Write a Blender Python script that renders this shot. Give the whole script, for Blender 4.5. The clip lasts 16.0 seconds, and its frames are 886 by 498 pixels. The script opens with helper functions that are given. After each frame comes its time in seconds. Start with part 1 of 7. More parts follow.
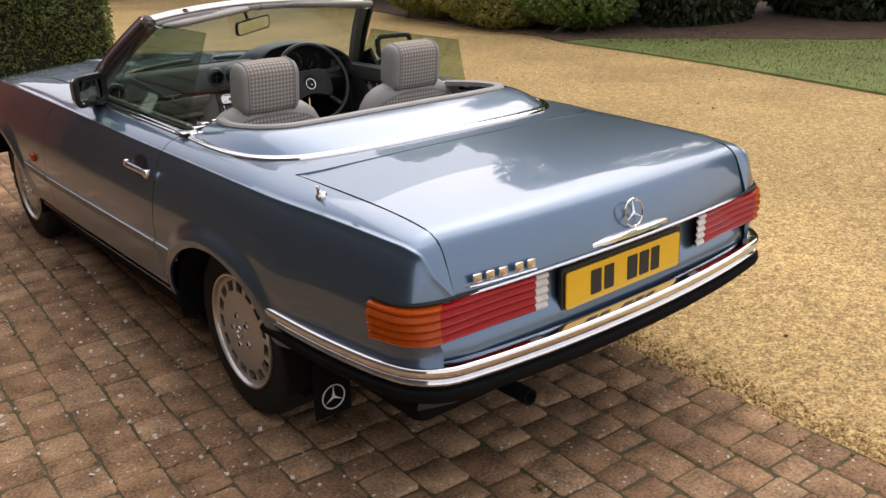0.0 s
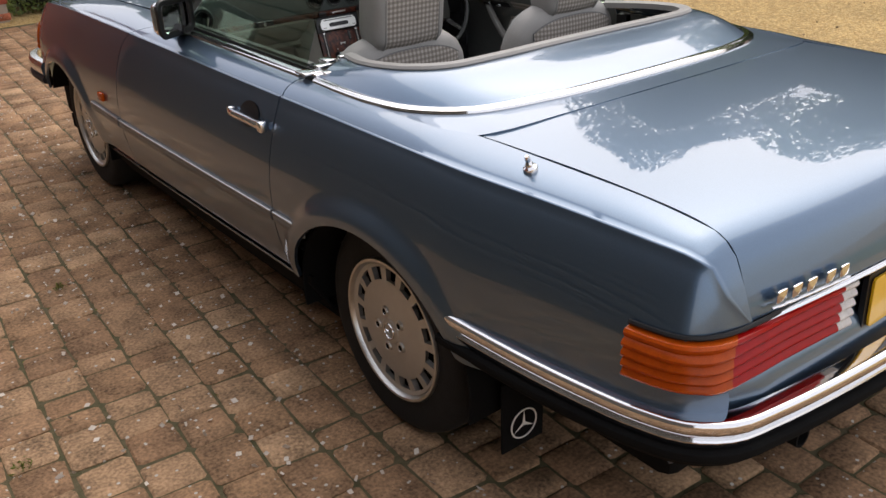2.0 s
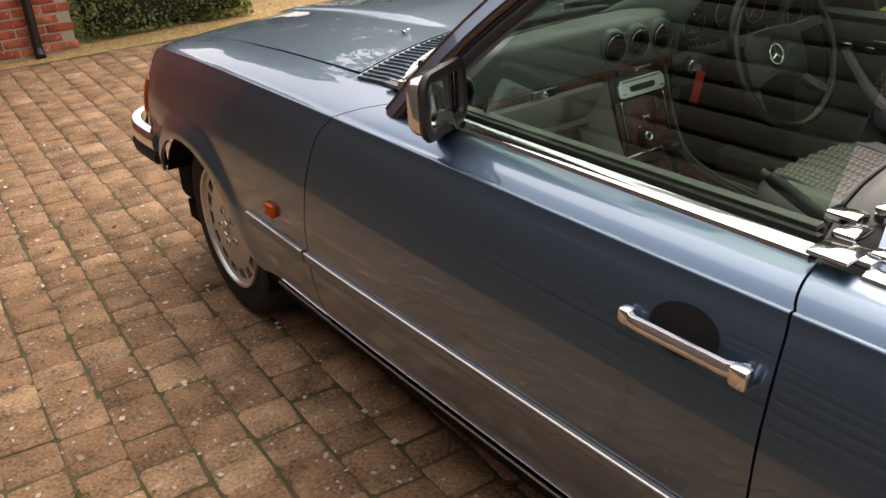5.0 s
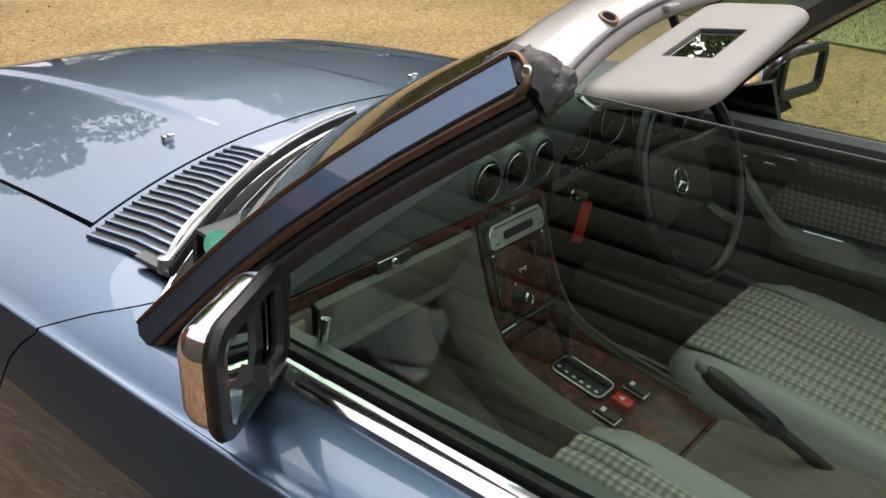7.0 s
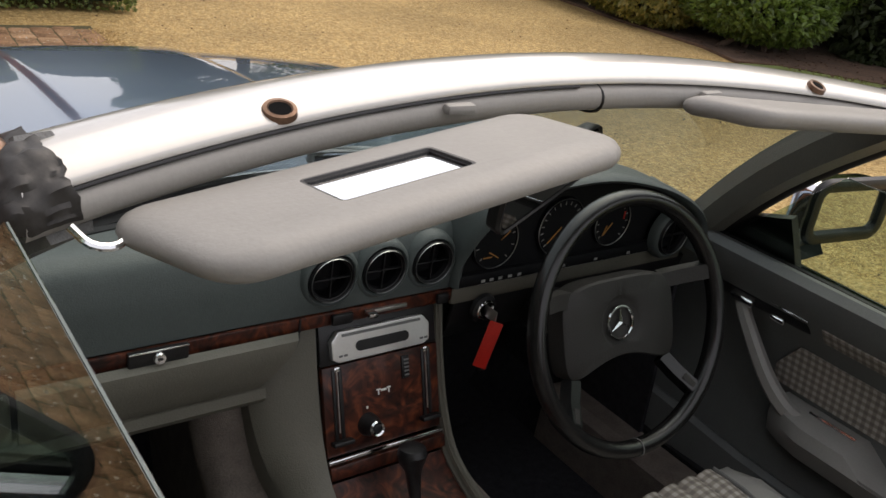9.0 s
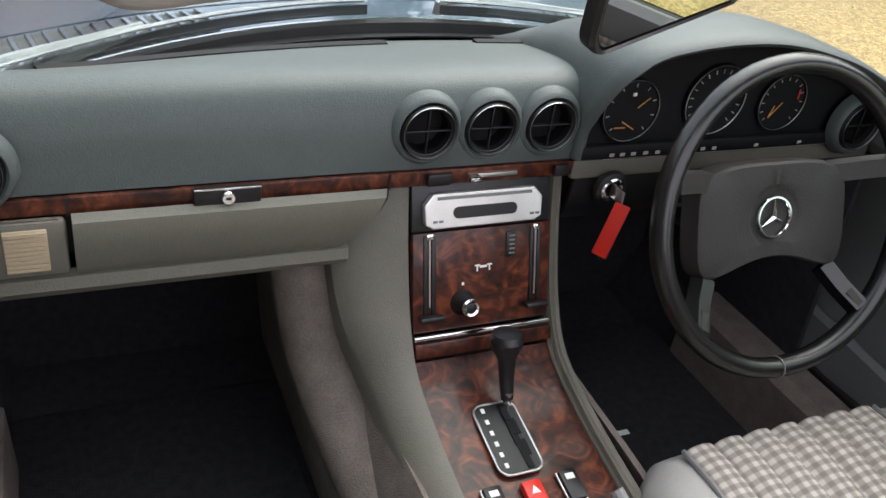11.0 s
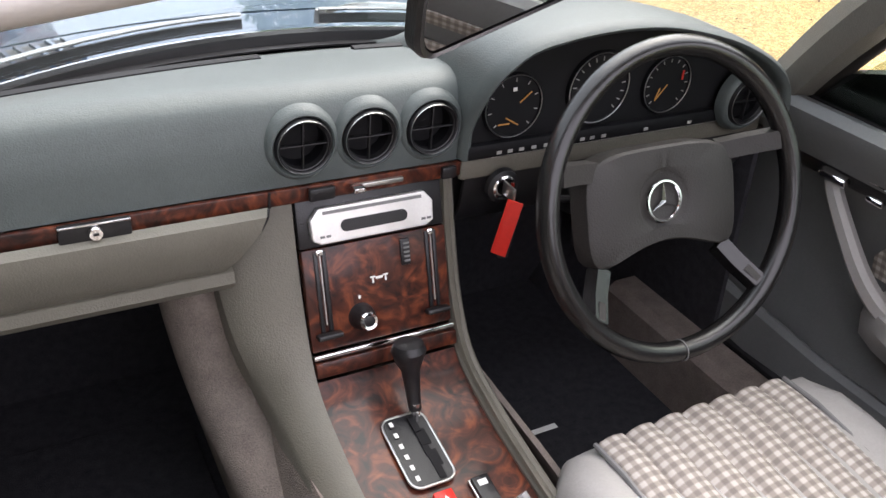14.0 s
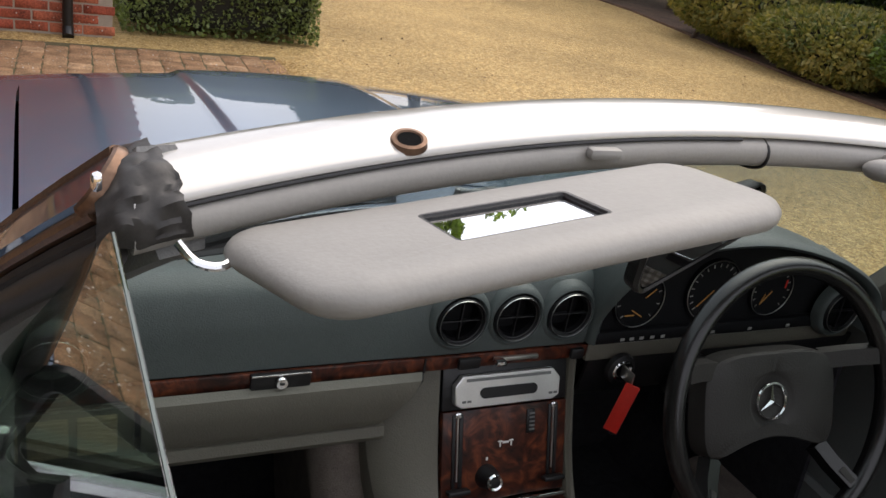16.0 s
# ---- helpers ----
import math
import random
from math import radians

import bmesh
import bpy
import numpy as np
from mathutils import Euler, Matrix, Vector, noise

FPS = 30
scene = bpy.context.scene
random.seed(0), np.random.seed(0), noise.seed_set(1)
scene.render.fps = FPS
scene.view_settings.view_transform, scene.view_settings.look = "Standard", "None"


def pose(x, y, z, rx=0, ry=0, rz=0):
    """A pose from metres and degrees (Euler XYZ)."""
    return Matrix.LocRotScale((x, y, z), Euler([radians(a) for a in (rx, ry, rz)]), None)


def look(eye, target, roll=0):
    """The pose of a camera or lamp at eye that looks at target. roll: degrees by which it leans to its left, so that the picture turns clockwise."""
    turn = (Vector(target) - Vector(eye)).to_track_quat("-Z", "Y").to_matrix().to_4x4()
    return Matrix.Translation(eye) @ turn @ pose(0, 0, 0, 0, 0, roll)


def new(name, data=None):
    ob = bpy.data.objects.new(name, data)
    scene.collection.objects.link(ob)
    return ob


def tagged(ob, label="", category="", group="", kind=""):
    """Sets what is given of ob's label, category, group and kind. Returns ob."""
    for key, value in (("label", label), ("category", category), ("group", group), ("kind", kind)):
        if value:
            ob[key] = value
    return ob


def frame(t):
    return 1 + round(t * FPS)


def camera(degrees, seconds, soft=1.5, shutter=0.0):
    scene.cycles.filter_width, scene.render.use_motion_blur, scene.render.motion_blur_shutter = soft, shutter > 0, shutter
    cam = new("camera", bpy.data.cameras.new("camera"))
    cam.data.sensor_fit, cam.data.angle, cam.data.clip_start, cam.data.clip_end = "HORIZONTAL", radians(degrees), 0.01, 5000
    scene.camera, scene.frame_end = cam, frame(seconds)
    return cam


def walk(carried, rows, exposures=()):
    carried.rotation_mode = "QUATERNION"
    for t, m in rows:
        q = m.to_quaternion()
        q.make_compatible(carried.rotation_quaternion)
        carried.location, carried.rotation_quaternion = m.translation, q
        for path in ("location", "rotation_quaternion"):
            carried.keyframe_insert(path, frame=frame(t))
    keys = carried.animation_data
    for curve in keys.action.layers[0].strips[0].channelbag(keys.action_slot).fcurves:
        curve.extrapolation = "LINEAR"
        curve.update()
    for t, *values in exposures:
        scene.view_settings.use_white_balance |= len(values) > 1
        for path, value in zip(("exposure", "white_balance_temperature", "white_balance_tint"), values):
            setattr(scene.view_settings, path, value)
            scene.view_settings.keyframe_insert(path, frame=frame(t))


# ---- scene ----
cam = camera(54.2, 16.0)
PATH = [
    (0, (-1.943, -2.45, 1.59), (-0.759, -1.002, 0.884), -1.4),
    (0.5, (-1.891, -2.269, 1.579), (-0.717, -0.828, 0.841), -1.1),
    (1, (-1.876, -2.099, 1.557), (-0.764, -0.641, 0.758), -1.0),
    (1.5, (-1.897, -1.861, 1.539), (-0.822, -0.399, 0.698), -1.9),
    (2, (-1.882, -1.637, 1.516), (-0.798, -0.203, 0.639), -2.2),
    (2.5, (-1.815, -1.389, 1.499), (-0.729, 0.0, 0.554), -2.1),
    (3, (-1.815, -1.172, 1.489), (-0.749, 0.232, 0.543), -2.8),
    (3.5, (-1.814, -0.916, 1.474), (-0.759, 0.532, 0.585), -2.6),
    (4, (-1.768, -0.641, 1.425), (-0.789, 0.871, 0.557), -2.8),
    (4.2, (-1.759, -0.533, 1.423), (-0.817, 1.001, 0.552), -3.3),
    (6.3, (-1.441, 0.684, 1.403), (-0.086, 1.859, 0.52), -2.0),
    (6.5, (-1.402, 0.698, 1.402), (0.006, 1.81, 0.518), -0.9),
    (7, (-1.225, 0.702, 1.431), (0.19, 1.834, 0.584), 2.2),
    (7.5, (-1.03, 0.684, 1.439), (0.348, 1.92, 0.682), 2.8),
    (8, (-0.886, 0.705, 1.445), (0.546, 1.892, 0.709), 4.9),
    (8.5, (-0.767, 0.681, 1.45), (0.618, 1.899, 0.675), 7.8),
    (9, (-0.65, 0.602, 1.451), (0.503, 2.021, 0.639), 8.9),
    (9.5, (-0.558, 0.561, 1.424), (0.4, 2.092, 0.564), 9.0),
    (10, (-0.476, 0.576, 1.386), (0.34, 2.137, 0.441), 8.3),
    (10.2, (-0.497, 0.619, 1.359), (0.35, 2.146, 0.382), 9.2),
    (12.3, (-0.477, 0.65, 1.324), (0.159, 2.206, 0.24), 6.0),
    (12.5, (-0.466, 0.642, 1.334), (0.185, 2.194, 0.253), 5.6),
    (13, (-0.451, 0.65, 1.334), (0.295, 2.173, 0.273), 5.2),
    (13.5, (-0.427, 0.641, 1.333), (0.393, 2.134, 0.285), 4.9),
    (14, (-0.413, 0.634, 1.339), (0.459, 2.11, 0.31), 5.0),
    (14.5, (-0.442, 0.63, 1.367), (0.485, 2.104, 0.383), 6.3),
    (15, (-0.46, 0.601, 1.403), (0.434, 2.149, 0.506), 6.6),
    (15.5, (-0.514, 0.599, 1.429), (0.367, 2.201, 0.618), 8.2),
    (16, (-0.607, 0.628, 1.437), (0.253, 2.262, 0.663), 9.8),
]
walk(cam, [(t, look(e, g, r)) for t, e, g, r in PATH],
     exposures=[(0, -0.15, 6750, 15), (1.0, -0.2, 6600, 13), (3.0, -0.15, 6600, 13), (3.5, -0.08, 6900, 15), (4.2, 0.25, 7400, 15), (6.3, -0.1, 6550, 13), (7.5, 0.1, 6700, 14), (8.2, 0.05, 6850, 13), (9.0, -0.25, 6800, 13), (9.5, -0.4, 6600, 10), (10.0, 0.3, 6200, 3), (10.2, 0.5, 6250, 5), (12.3, 1.58, 6700, 24), (14.5, 1.52, 6550, 18), (15.2, 0.8, 6400, 13), (16.0, -0.05, 6550, 13)])

# ---- world and sun: bright broken overcast ----
world = bpy.data.worlds.new("sky")
scene.world = world
world.use_nodes = True
wn, wl = world.node_tree.nodes, world.node_tree.links
bg = wn["Background"]
sky = wn.new("ShaderNodeTexSky")
sky.sky_type = "NISHITA"
sky.sun_disc = False
SUN_EL, SUN_AZ = radians(52), radians(60)
sky.sun_elevation, sky.sun_rotation = SUN_EL, SUN_AZ
sky.air_density, sky.dust_density, sky.ozone_density = 1.0, 4.0, 1.0
white = wn.new("ShaderNodeMix")
white.data_type = "RGBA"
white.inputs[0].default_value = 0.6
white.inputs[7].default_value = (8.2, 8.1, 8.2, 1)
wl.new(sky.outputs[0], white.inputs[6])
wl.new(white.outputs[2], bg.inputs[0])
bg.inputs[1].default_value = 0.215
sun = new("sun", bpy.data.lights.new("sun", "SUN"))
sun.data.energy, sun.data.angle, sun.data.color = 1.6, radians(70), (1.0, 0.95, 0.87)
sun.matrix_world = look((0, 0, 0), (-math.sin(SUN_AZ) * math.cos(SUN_EL), -math.cos(SUN_AZ) * math.cos(SUN_EL), -math.sin(SUN_EL)))


# ---- materials ----
def material(name, color, rough=0.5, metal=0.0, coat=0.0, vary=0.0, scale=20.0, bump=0.0, bscale=200.0, spec=0.5, coat_rough=0.03, island=False, tint=None):
    """A Principled material with noise variation of colour at two scales and a fine noise bump."""
    m = bpy.data.materials.new(name)
    m.use_nodes = True
    n, l = m.node_tree.nodes, m.node_tree.links
    b = n["Principled BSDF"]
    b.inputs["Base Color"].default_value = (*color, 1)
    b.inputs["Roughness"].default_value = rough
    b.inputs["Metallic"].default_value = metal
    b.inputs["Coat Weight"].default_value = coat
    b.inputs["Coat Roughness"].default_value = coat_rough
    b.inputs["Specular IOR Level"].default_value = spec
    co = n.new("ShaderNodeTexCoord")
    if vary:
        t1, t2 = n.new("ShaderNodeTexNoise"), n.new("ShaderNodeTexNoise")
        t1.inputs["Scale"].default_value, t2.inputs["Scale"].default_value = scale, scale * 9
        t1.inputs["Detail"].default_value = 5
        add = n.new("ShaderNodeMath")
        l.new(co.outputs["Object"], t1.inputs[0]), l.new(co.outputs["Object"], t2.inputs[0])
        l.new(t1.outputs[0], add.inputs[0]), l.new(t2.outputs[0], add.inputs[1])
        src = add.outputs[0]
        if island:
            g = n.new("ShaderNodeNewGeometry")
            a2 = n.new("ShaderNodeMath")
            l.new(src, a2.inputs[0]), l.new(g.outputs["Random Per Island"], a2.inputs[1])
            half = n.new("ShaderNodeMath")
            half.operation = "MULTIPLY"
            half.inputs[1].default_value = 0.67
            l.new(a2.outputs[0], half.inputs[0])
            src = half.outputs[0]
        r = n.new("ShaderNodeMapRange")
        r.inputs["From Min"].default_value, r.inputs["From Max"].default_value = 0.6, 1.4
        l.new(src, r.inputs[0])
        mx = n.new("ShaderNodeMix")
        mx.data_type = "RGBA"
        lo = tint if tint else [c * (1 - vary) for c in color]
        mx.inputs[6].default_value = (*lo, 1)
        mx.inputs[7].default_value = (*[min(1, c * (1 + vary)) for c in color], 1)
        l.new(r.outputs[0], mx.inputs[0]), l.new(mx.outputs[2], b.inputs["Base Color"])
    if bump:
        t3, bp = n.new("ShaderNodeTexNoise"), n.new("ShaderNodeBump")
        t3.inputs["Scale"].default_value = bscale
        bp.inputs["Strength"].default_value, bp.inputs["Distance"].default_value = bump, 0.004
        l.new(co.outputs["Object"], t3.inputs[0]), l.new(t3.outputs[0], bp.inputs["Height"]), l.new(bp.outputs[0], b.inputs["Normal"])
    return m


PAINT = material("blue_metallic_paint", (0.100, 0.160, 0.240), 0.36, 0.92, 1.0, vary=0.08, scale=400, coat_rough=0.015)
PAINT.node_tree.nodes["Principled BSDF"].inputs["Coat IOR"].default_value = 1.6
CHROME = material("chrome", (0.78, 0.78, 0.79), 0.09, 1.0, vary=0.04, scale=30)
DULL_METAL = material("brushed_aluminium", (0.62, 0.62, 0.60), 0.32, 1.0, vary=0.08, scale=60)
ALLOY = material("silver_alloy", (0.50, 0.49, 0.46), 0.42, 0.75, 0.3, vary=0.06, scale=40)
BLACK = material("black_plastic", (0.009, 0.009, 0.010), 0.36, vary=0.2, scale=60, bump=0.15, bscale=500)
RUBBER = material("black_rubber", (0.014, 0.014, 0.015), 0.55, vary=0.25, scale=40, spec=0.3)
WHEEL_MARK = material("dim_symbol_print", (0.30, 0.30, 0.28), 0.6)
TYRE = material("tyre_rubber", (0.013, 0.013, 0.013), 0.75, vary=0.3, scale=30, bump=0.2, bscale=150, spec=0.25)
UNDER = material("underseal", (0.007, 0.007, 0.007), 0.95, vary=0.2, spec=0.1)
LEATHER = material("grey_vinyl", (0.28, 0.276, 0.262), 0.46, vary=0.06, scale=25, bump=0.12, bscale=380)
LEATHER_DARK = material("dark_grey_vinyl", (0.150, 0.152, 0.150), 0.45, vary=0.08, scale=25, bump=0.25, bscale=420)
DASH = material("slate_dash_padding", (0.072, 0.086, 0.083), 0.46, vary=0.08, scale=18, bump=0.2, bscale=500, spec=0.36)
OLIVE = material("olive_grey_trim", (0.116, 0.109, 0.087), 0.5, vary=0.07, scale=20, bump=0.2, bscale=450)
CARPET = material("black_carpet", (0.036, 0.036, 0.041), 0.95, vary=0.4, scale=60, bump=0.6, bscale=600, spec=0.1)
VELOUR = material("brown_grey_velour_carpet", (0.175, 0.148, 0.130), 0.95, vary=0.25, scale=35, bump=0.6, bscale=500, spec=0.1)
WHEEL_PAD = material("steering_pad_vinyl", (0.026, 0.025, 0.023), 0.55, vary=0.06, scale=30, bump=0.2, bscale=400, spec=0.28)
WHEEL_RIM = material("stitched_black_leather", (0.006, 0.006, 0.006), 0.27, vary=0.2, scale=60, bump=0.06, bscale=260)
HEADLINER = material("grey_padded_vinyl", (0.285, 0.275, 0.255), 0.5, vary=0.06, scale=22, bump=0.07, bscale=300)
CREAM = material("cream_grille_cloth", (0.42, 0.34, 0.23), 0.8, vary=0.1, scale=200)
HEADER_PAINT = material("header_metal", (0.52, 0.505, 0.475), 0.30, 0.35, 0.9, vary=0.05, scale=12)
BROWN_CHROME = material("weathered_bronze_trim", (0.165, 0.100, 0.066), 0.36, 0.7, vary=0.35, scale=30)
SEAL = material("worn_grey_rubber", (0.026, 0.024, 0.022), 0.5, vary=0.3, scale=60)
DOOR_CARD = material("slate_door_vinyl", (0.130, 0.139, 0.136), 0.5, vary=0.08, scale=22, bump=0.2, bscale=450)
PILLAR_VINYL = material("dark_olive_vinyl", (0.115, 0.112, 0.094), 0.5, vary=0.08, scale=22, bump=0.2, bscale=450)
RED_TAG = material("red_plastic", (0.62, 0.025, 0.015), 0.4, vary=0.08)
YELLOW = material("yellow_plate", (0.80, 0.46, 0.012), 0.35, 0, 0.5, vary=0.04, scale=15)
INK = material("black_print", (0.012, 0.012, 0.012), 0.5)
WHITE_MARK = material("white_marking", (0.75, 0.75, 0.72), 0.5)
AMBER_MARK = material("amber_marking", (0.42, 0.20, 0.05), 0.5)
DIAL = material("dial_black", (0.005, 0.005, 0.006), 0.6, spec=0.2)
RADIO_METAL = material("satin_silver_plate", (0.80, 0.80, 0.78), 0.34, 0.8, vary=0.05, scale=40)
MIRROR = material("mirror_silvering", (0.90, 0.91, 0.91), 0.015, 1.0)


def lens_material(name, color, glow):
    m = material(name, color, 0.2, 0, 0.0, vary=0.2, scale=45, spec=0.22)
    b = m.node_tree.nodes["Principled BSDF"]
    b.inputs["Subsurface Weight"].default_value = 0.1
    b.inputs["Subsurface Radius"].default_value = glow
    b.inputs["Subsurface Scale"].default_value = 0.02
    return m


RED_LENS = lens_material("red_lamp_lens", (0.34, 0.004, 0.004), (1, 0.05, 0.05))
AMBER_LENS = lens_material("amber_lamp_lens", (0.42, 0.066, 0.004), (1, 0.30, 0.04))
WHITE_LENS = lens_material("clear_lamp_lens", (0.62, 0.60, 0.58), (1, 1, 1))


def glass_material(name, tint):
    m = bpy.data.materials.new(name)
    m.use_nodes = True
    n, l = m.node_tree.nodes, m.node_tree.links
    n.remove(n["Principled BSDF"])
    tr, gl, mx, fr = n.new("ShaderNodeBsdfTransparent"), n.new("ShaderNodeBsdfGlossy"), n.new("ShaderNodeMixShader"), n.new("ShaderNodeLayerWeight")
    tr.inputs[0].default_value = (*tint, 1)
    gl.inputs["Roughness"].default_value = 0.01
    fr.inputs[0].default_value = 0.5
    power, amount = n.new("ShaderNodeMath"), n.new("ShaderNodeMath")
    power.operation, amount.operation = "POWER", "MULTIPLY_ADD"
    power.inputs[1].default_value = 4.0
    amount.inputs[1].default_value, amount.inputs[2].default_value = 0.9, 0.060
    l.new(fr.outputs["Facing"], power.inputs[0]), l.new(power.outputs[0], amount.inputs[0])
    l.new(amount.outputs[0], mx.inputs[0]), l.new(tr.outputs[0], mx.inputs[1]), l.new(gl.outputs[0], mx.inputs[2])
    l.new(mx.outputs[0], n["Material Output"].inputs[0])
    return m


GLASS = glass_material("green_tinted_glass", (0.72, 0.805, 0.735))
SCREEN_GLASS = glass_material("windscreen_glass", (0.91, 0.97, 0.96))


def check_material():
    """Grey and cream woven check, laid out in metres by the UV map."""
    m = material("checked_wool_cloth", (0.3, 0.28, 0.25), 0.9, bump=0.5, bscale=700, spec=0.15)
    n, l = m.node_tree.nodes, m.node_tree.links
    uv, sep = n.new("ShaderNodeUVMap"), n.new("ShaderNodeSeparateXYZ")
    l.new(uv.outputs[0], sep.inputs[0])
    bands = []
    for k in (0, 1):
        mul, fr = n.new("ShaderNodeMath"), n.new("ShaderNodeMath")
        mul.operation, fr.operation = "MULTIPLY", "PINGPONG"
        mul.inputs[1].default_value = 1 / 0.0074
        fr.inputs[1].default_value = 1.0
        l.new(sep.outputs[k], mul.inputs[0]), l.new(mul.outputs[0], fr.inputs[0])
        st = n.new("ShaderNodeMapRange")
        st.inputs["From Min"].default_value, st.inputs["From Max"].default_value = 0.35, 0.65
        l.new(fr.outputs[0], st.inputs[0])
        bands.append(st.outputs[0])
    s = n.new("ShaderNodeMath")
    l.new(bands[0], s.inputs[0]), l.new(bands[1], s.inputs[1])
    h = n.new("ShaderNodeMath")
    h.operation = "MULTIPLY"
    h.inputs[1].default_value = 0.5
    l.new(s.outputs[0], h.inputs[0])
    ramp = n.new("ShaderNodeValToRGB")
    e = ramp.color_ramp.elements
    e[0].color, e[1].color = (0.205, 0.188, 0.168, 1), (0.48, 0.455, 0.415, 1)
    mid = e.new(0.5)
    mid.color = (0.30, 0.272, 0.24, 1)
    l.new(h.outputs[0], ramp.inputs[0])
    l.new(ramp.outputs[0], n["Principled BSDF"].inputs["Base Color"])
    return m


CHECK = check_material()


def burl_material():
    m = material("lacquered_burl_walnut", (0.2, 0.06, 0.03), 0.38, 0, 0.18, coat_rough=0.10, spec=0.3)
    n, l = m.node_tree.nodes, m.node_tree.links
    co, t, w, ramp = n.new("ShaderNodeTexCoord"), n.new("ShaderNodeTexNoise"), n.new("ShaderNodeTexNoise"), n.new("ShaderNodeValToRGB")
    t.inputs["Scale"].default_value, t.inputs["Detail"].default_value, t.inputs["Distortion"].default_value = 28, 8, 2.2
    l.new(co.outputs["Object"], t.inputs[0]), l.new(t.outputs[0], ramp.inputs[0])
    e = ramp.color_ramp.elements
    e[0].position, e[0].color = 0.33, (0.010, 0.0035, 0.003, 1)
    e[1].position, e[1].color = 0.84, (0.24, 0.064, 0.024, 1)
    k = e.new(0.52)
    k.color = (0.060, 0.015, 0.008, 1)
    l.new(ramp.outputs[0], n["Principled BSDF"].inputs["Base Color"])
    return m


BURL = burl_material()


def leafy(m, amount=0.38):
    """Lets some light through the leaf."""
    n, l = m.node_tree.nodes, m.node_tree.links
    b, out = n["Principled BSDF"], n["Material Output"]
    tr, mx = n.new("ShaderNodeBsdfTranslucent"), n.new("ShaderNodeMixShader")
    src = b.inputs["Base Color"].links[0].from_socket
    bright = n.new("ShaderNodeMix")
    bright.data_type, bright.blend_type = "RGBA", "MULTIPLY"
    bright.inputs[0].default_value = 1.0
    bright.inputs[7].default_value = (1.5, 1.6, 0.9, 1)
    l.new(src, bright.inputs[6]), l.new(bright.outputs[2], tr.inputs[0])
    mx.inputs[0].default_value = amount
    l.new(b.outputs[0], mx.inputs[1]), l.new(tr.outputs[0], mx.inputs[2]), l.new(mx.outputs[0], out.inputs[0])
    return m


def stone_material(name, c1, c2, c3, random_kind):
    """Concrete or brick pieces: colour by piece, grain, and pale lichen specks."""
    m = material(name, c1, 0.85, bump=0.9, bscale=140, spec=0.3)
    n, l = m.node_tree.nodes, m.node_tree.links
    if random_kind == "object":
        info = n.new("ShaderNodeObjectInfo")
        rnd = info.outputs["Random"]
    else:
        info = n.new("ShaderNodeNewGeometry")
        rnd = info.outputs["Random Per Island"]
    g = n.new("ShaderNodeNewGeometry")
    ramp = n.new("ShaderNodeValToRGB")
    e = ramp.color_ramp.elements
    e[0].color, e[1].color = (*c1, 1), (*c2, 1)
    k = e.new(0.5)
    k.color = (*c3, 1)
    l.new(rnd, ramp.inputs[0])
    t1, t2 = n.new("ShaderNodeTexNoise"), n.new("ShaderNodeTexNoise")
    t1.inputs["Scale"].default_value, t2.inputs["Scale"].default_value = 9, 95
    t1.inputs["Detail"].default_value = 6
    l.new(g.outputs["Position"], t1.inputs[0]), l.new(g.outputs["Position"], t2.inputs[0])
    sm = n.new("ShaderNodeMath")
    l.new(t1.outputs[0], sm.inputs[0]), l.new(t2.outputs[0], sm.inputs[1])
    r = n.new("ShaderNodeMapRange")
    r.inputs["From Min"].default_value, r.inputs["From Max"].default_value = 0.65, 1.35
    r.inputs["To Min"].default_value, r.inputs["To Max"].default_value = 0.34, 1.75
    l.new(sm.outputs[0], r.inputs[0])
    mul = n.new("ShaderNodeMix")
    mul.data_type, mul.blend_type = "RGBA", "MULTIPLY"
    mul.inputs[0].default_value = 1
    l.new(ramp.outputs[0], mul.inputs[6]), l.new(r.outputs[0], mul.inputs[7])
    v = n.new("ShaderNodeTexVoronoi")
    v.inputs["Scale"].default_value = 34
    l.new(g.outputs["Position"], v.inputs[0])
    lt = n.new("ShaderNodeMath")
    lt.operation = "LESS_THAN"
    lt.inputs[1].default_value = 0.17
    l.new(v.outputs["Distance"], lt.inputs[0])
    sel = n.new("ShaderNodeSeparateColor")
    l.new(v.outputs["Color"], sel.inputs[0])
    gt = n.new("ShaderNodeMath")
    gt.operation = "GREATER_THAN"
    gt.inputs[1].default_value = 0.58
    l.new(sel.outputs[0], gt.inputs[0])
    both = n.new("ShaderNodeMath")
    both.operation = "MULTIPLY"
    l.new(lt.outputs[0], both.inputs[0]), l.new(gt.outputs[0], both.inputs[1])
    spot = n.new("ShaderNodeMix")
    spot.data_type = "RGBA"
    spot.inputs[7].default_value = (0.50, 0.47, 0.42, 1)
    l.new(both.outputs[0], spot.inputs[0]), l.new(mul.outputs[2], spot.inputs[6])
    l.new(spot.outputs[2], n["Principled BSDF"].inputs["Base Color"])
    return m


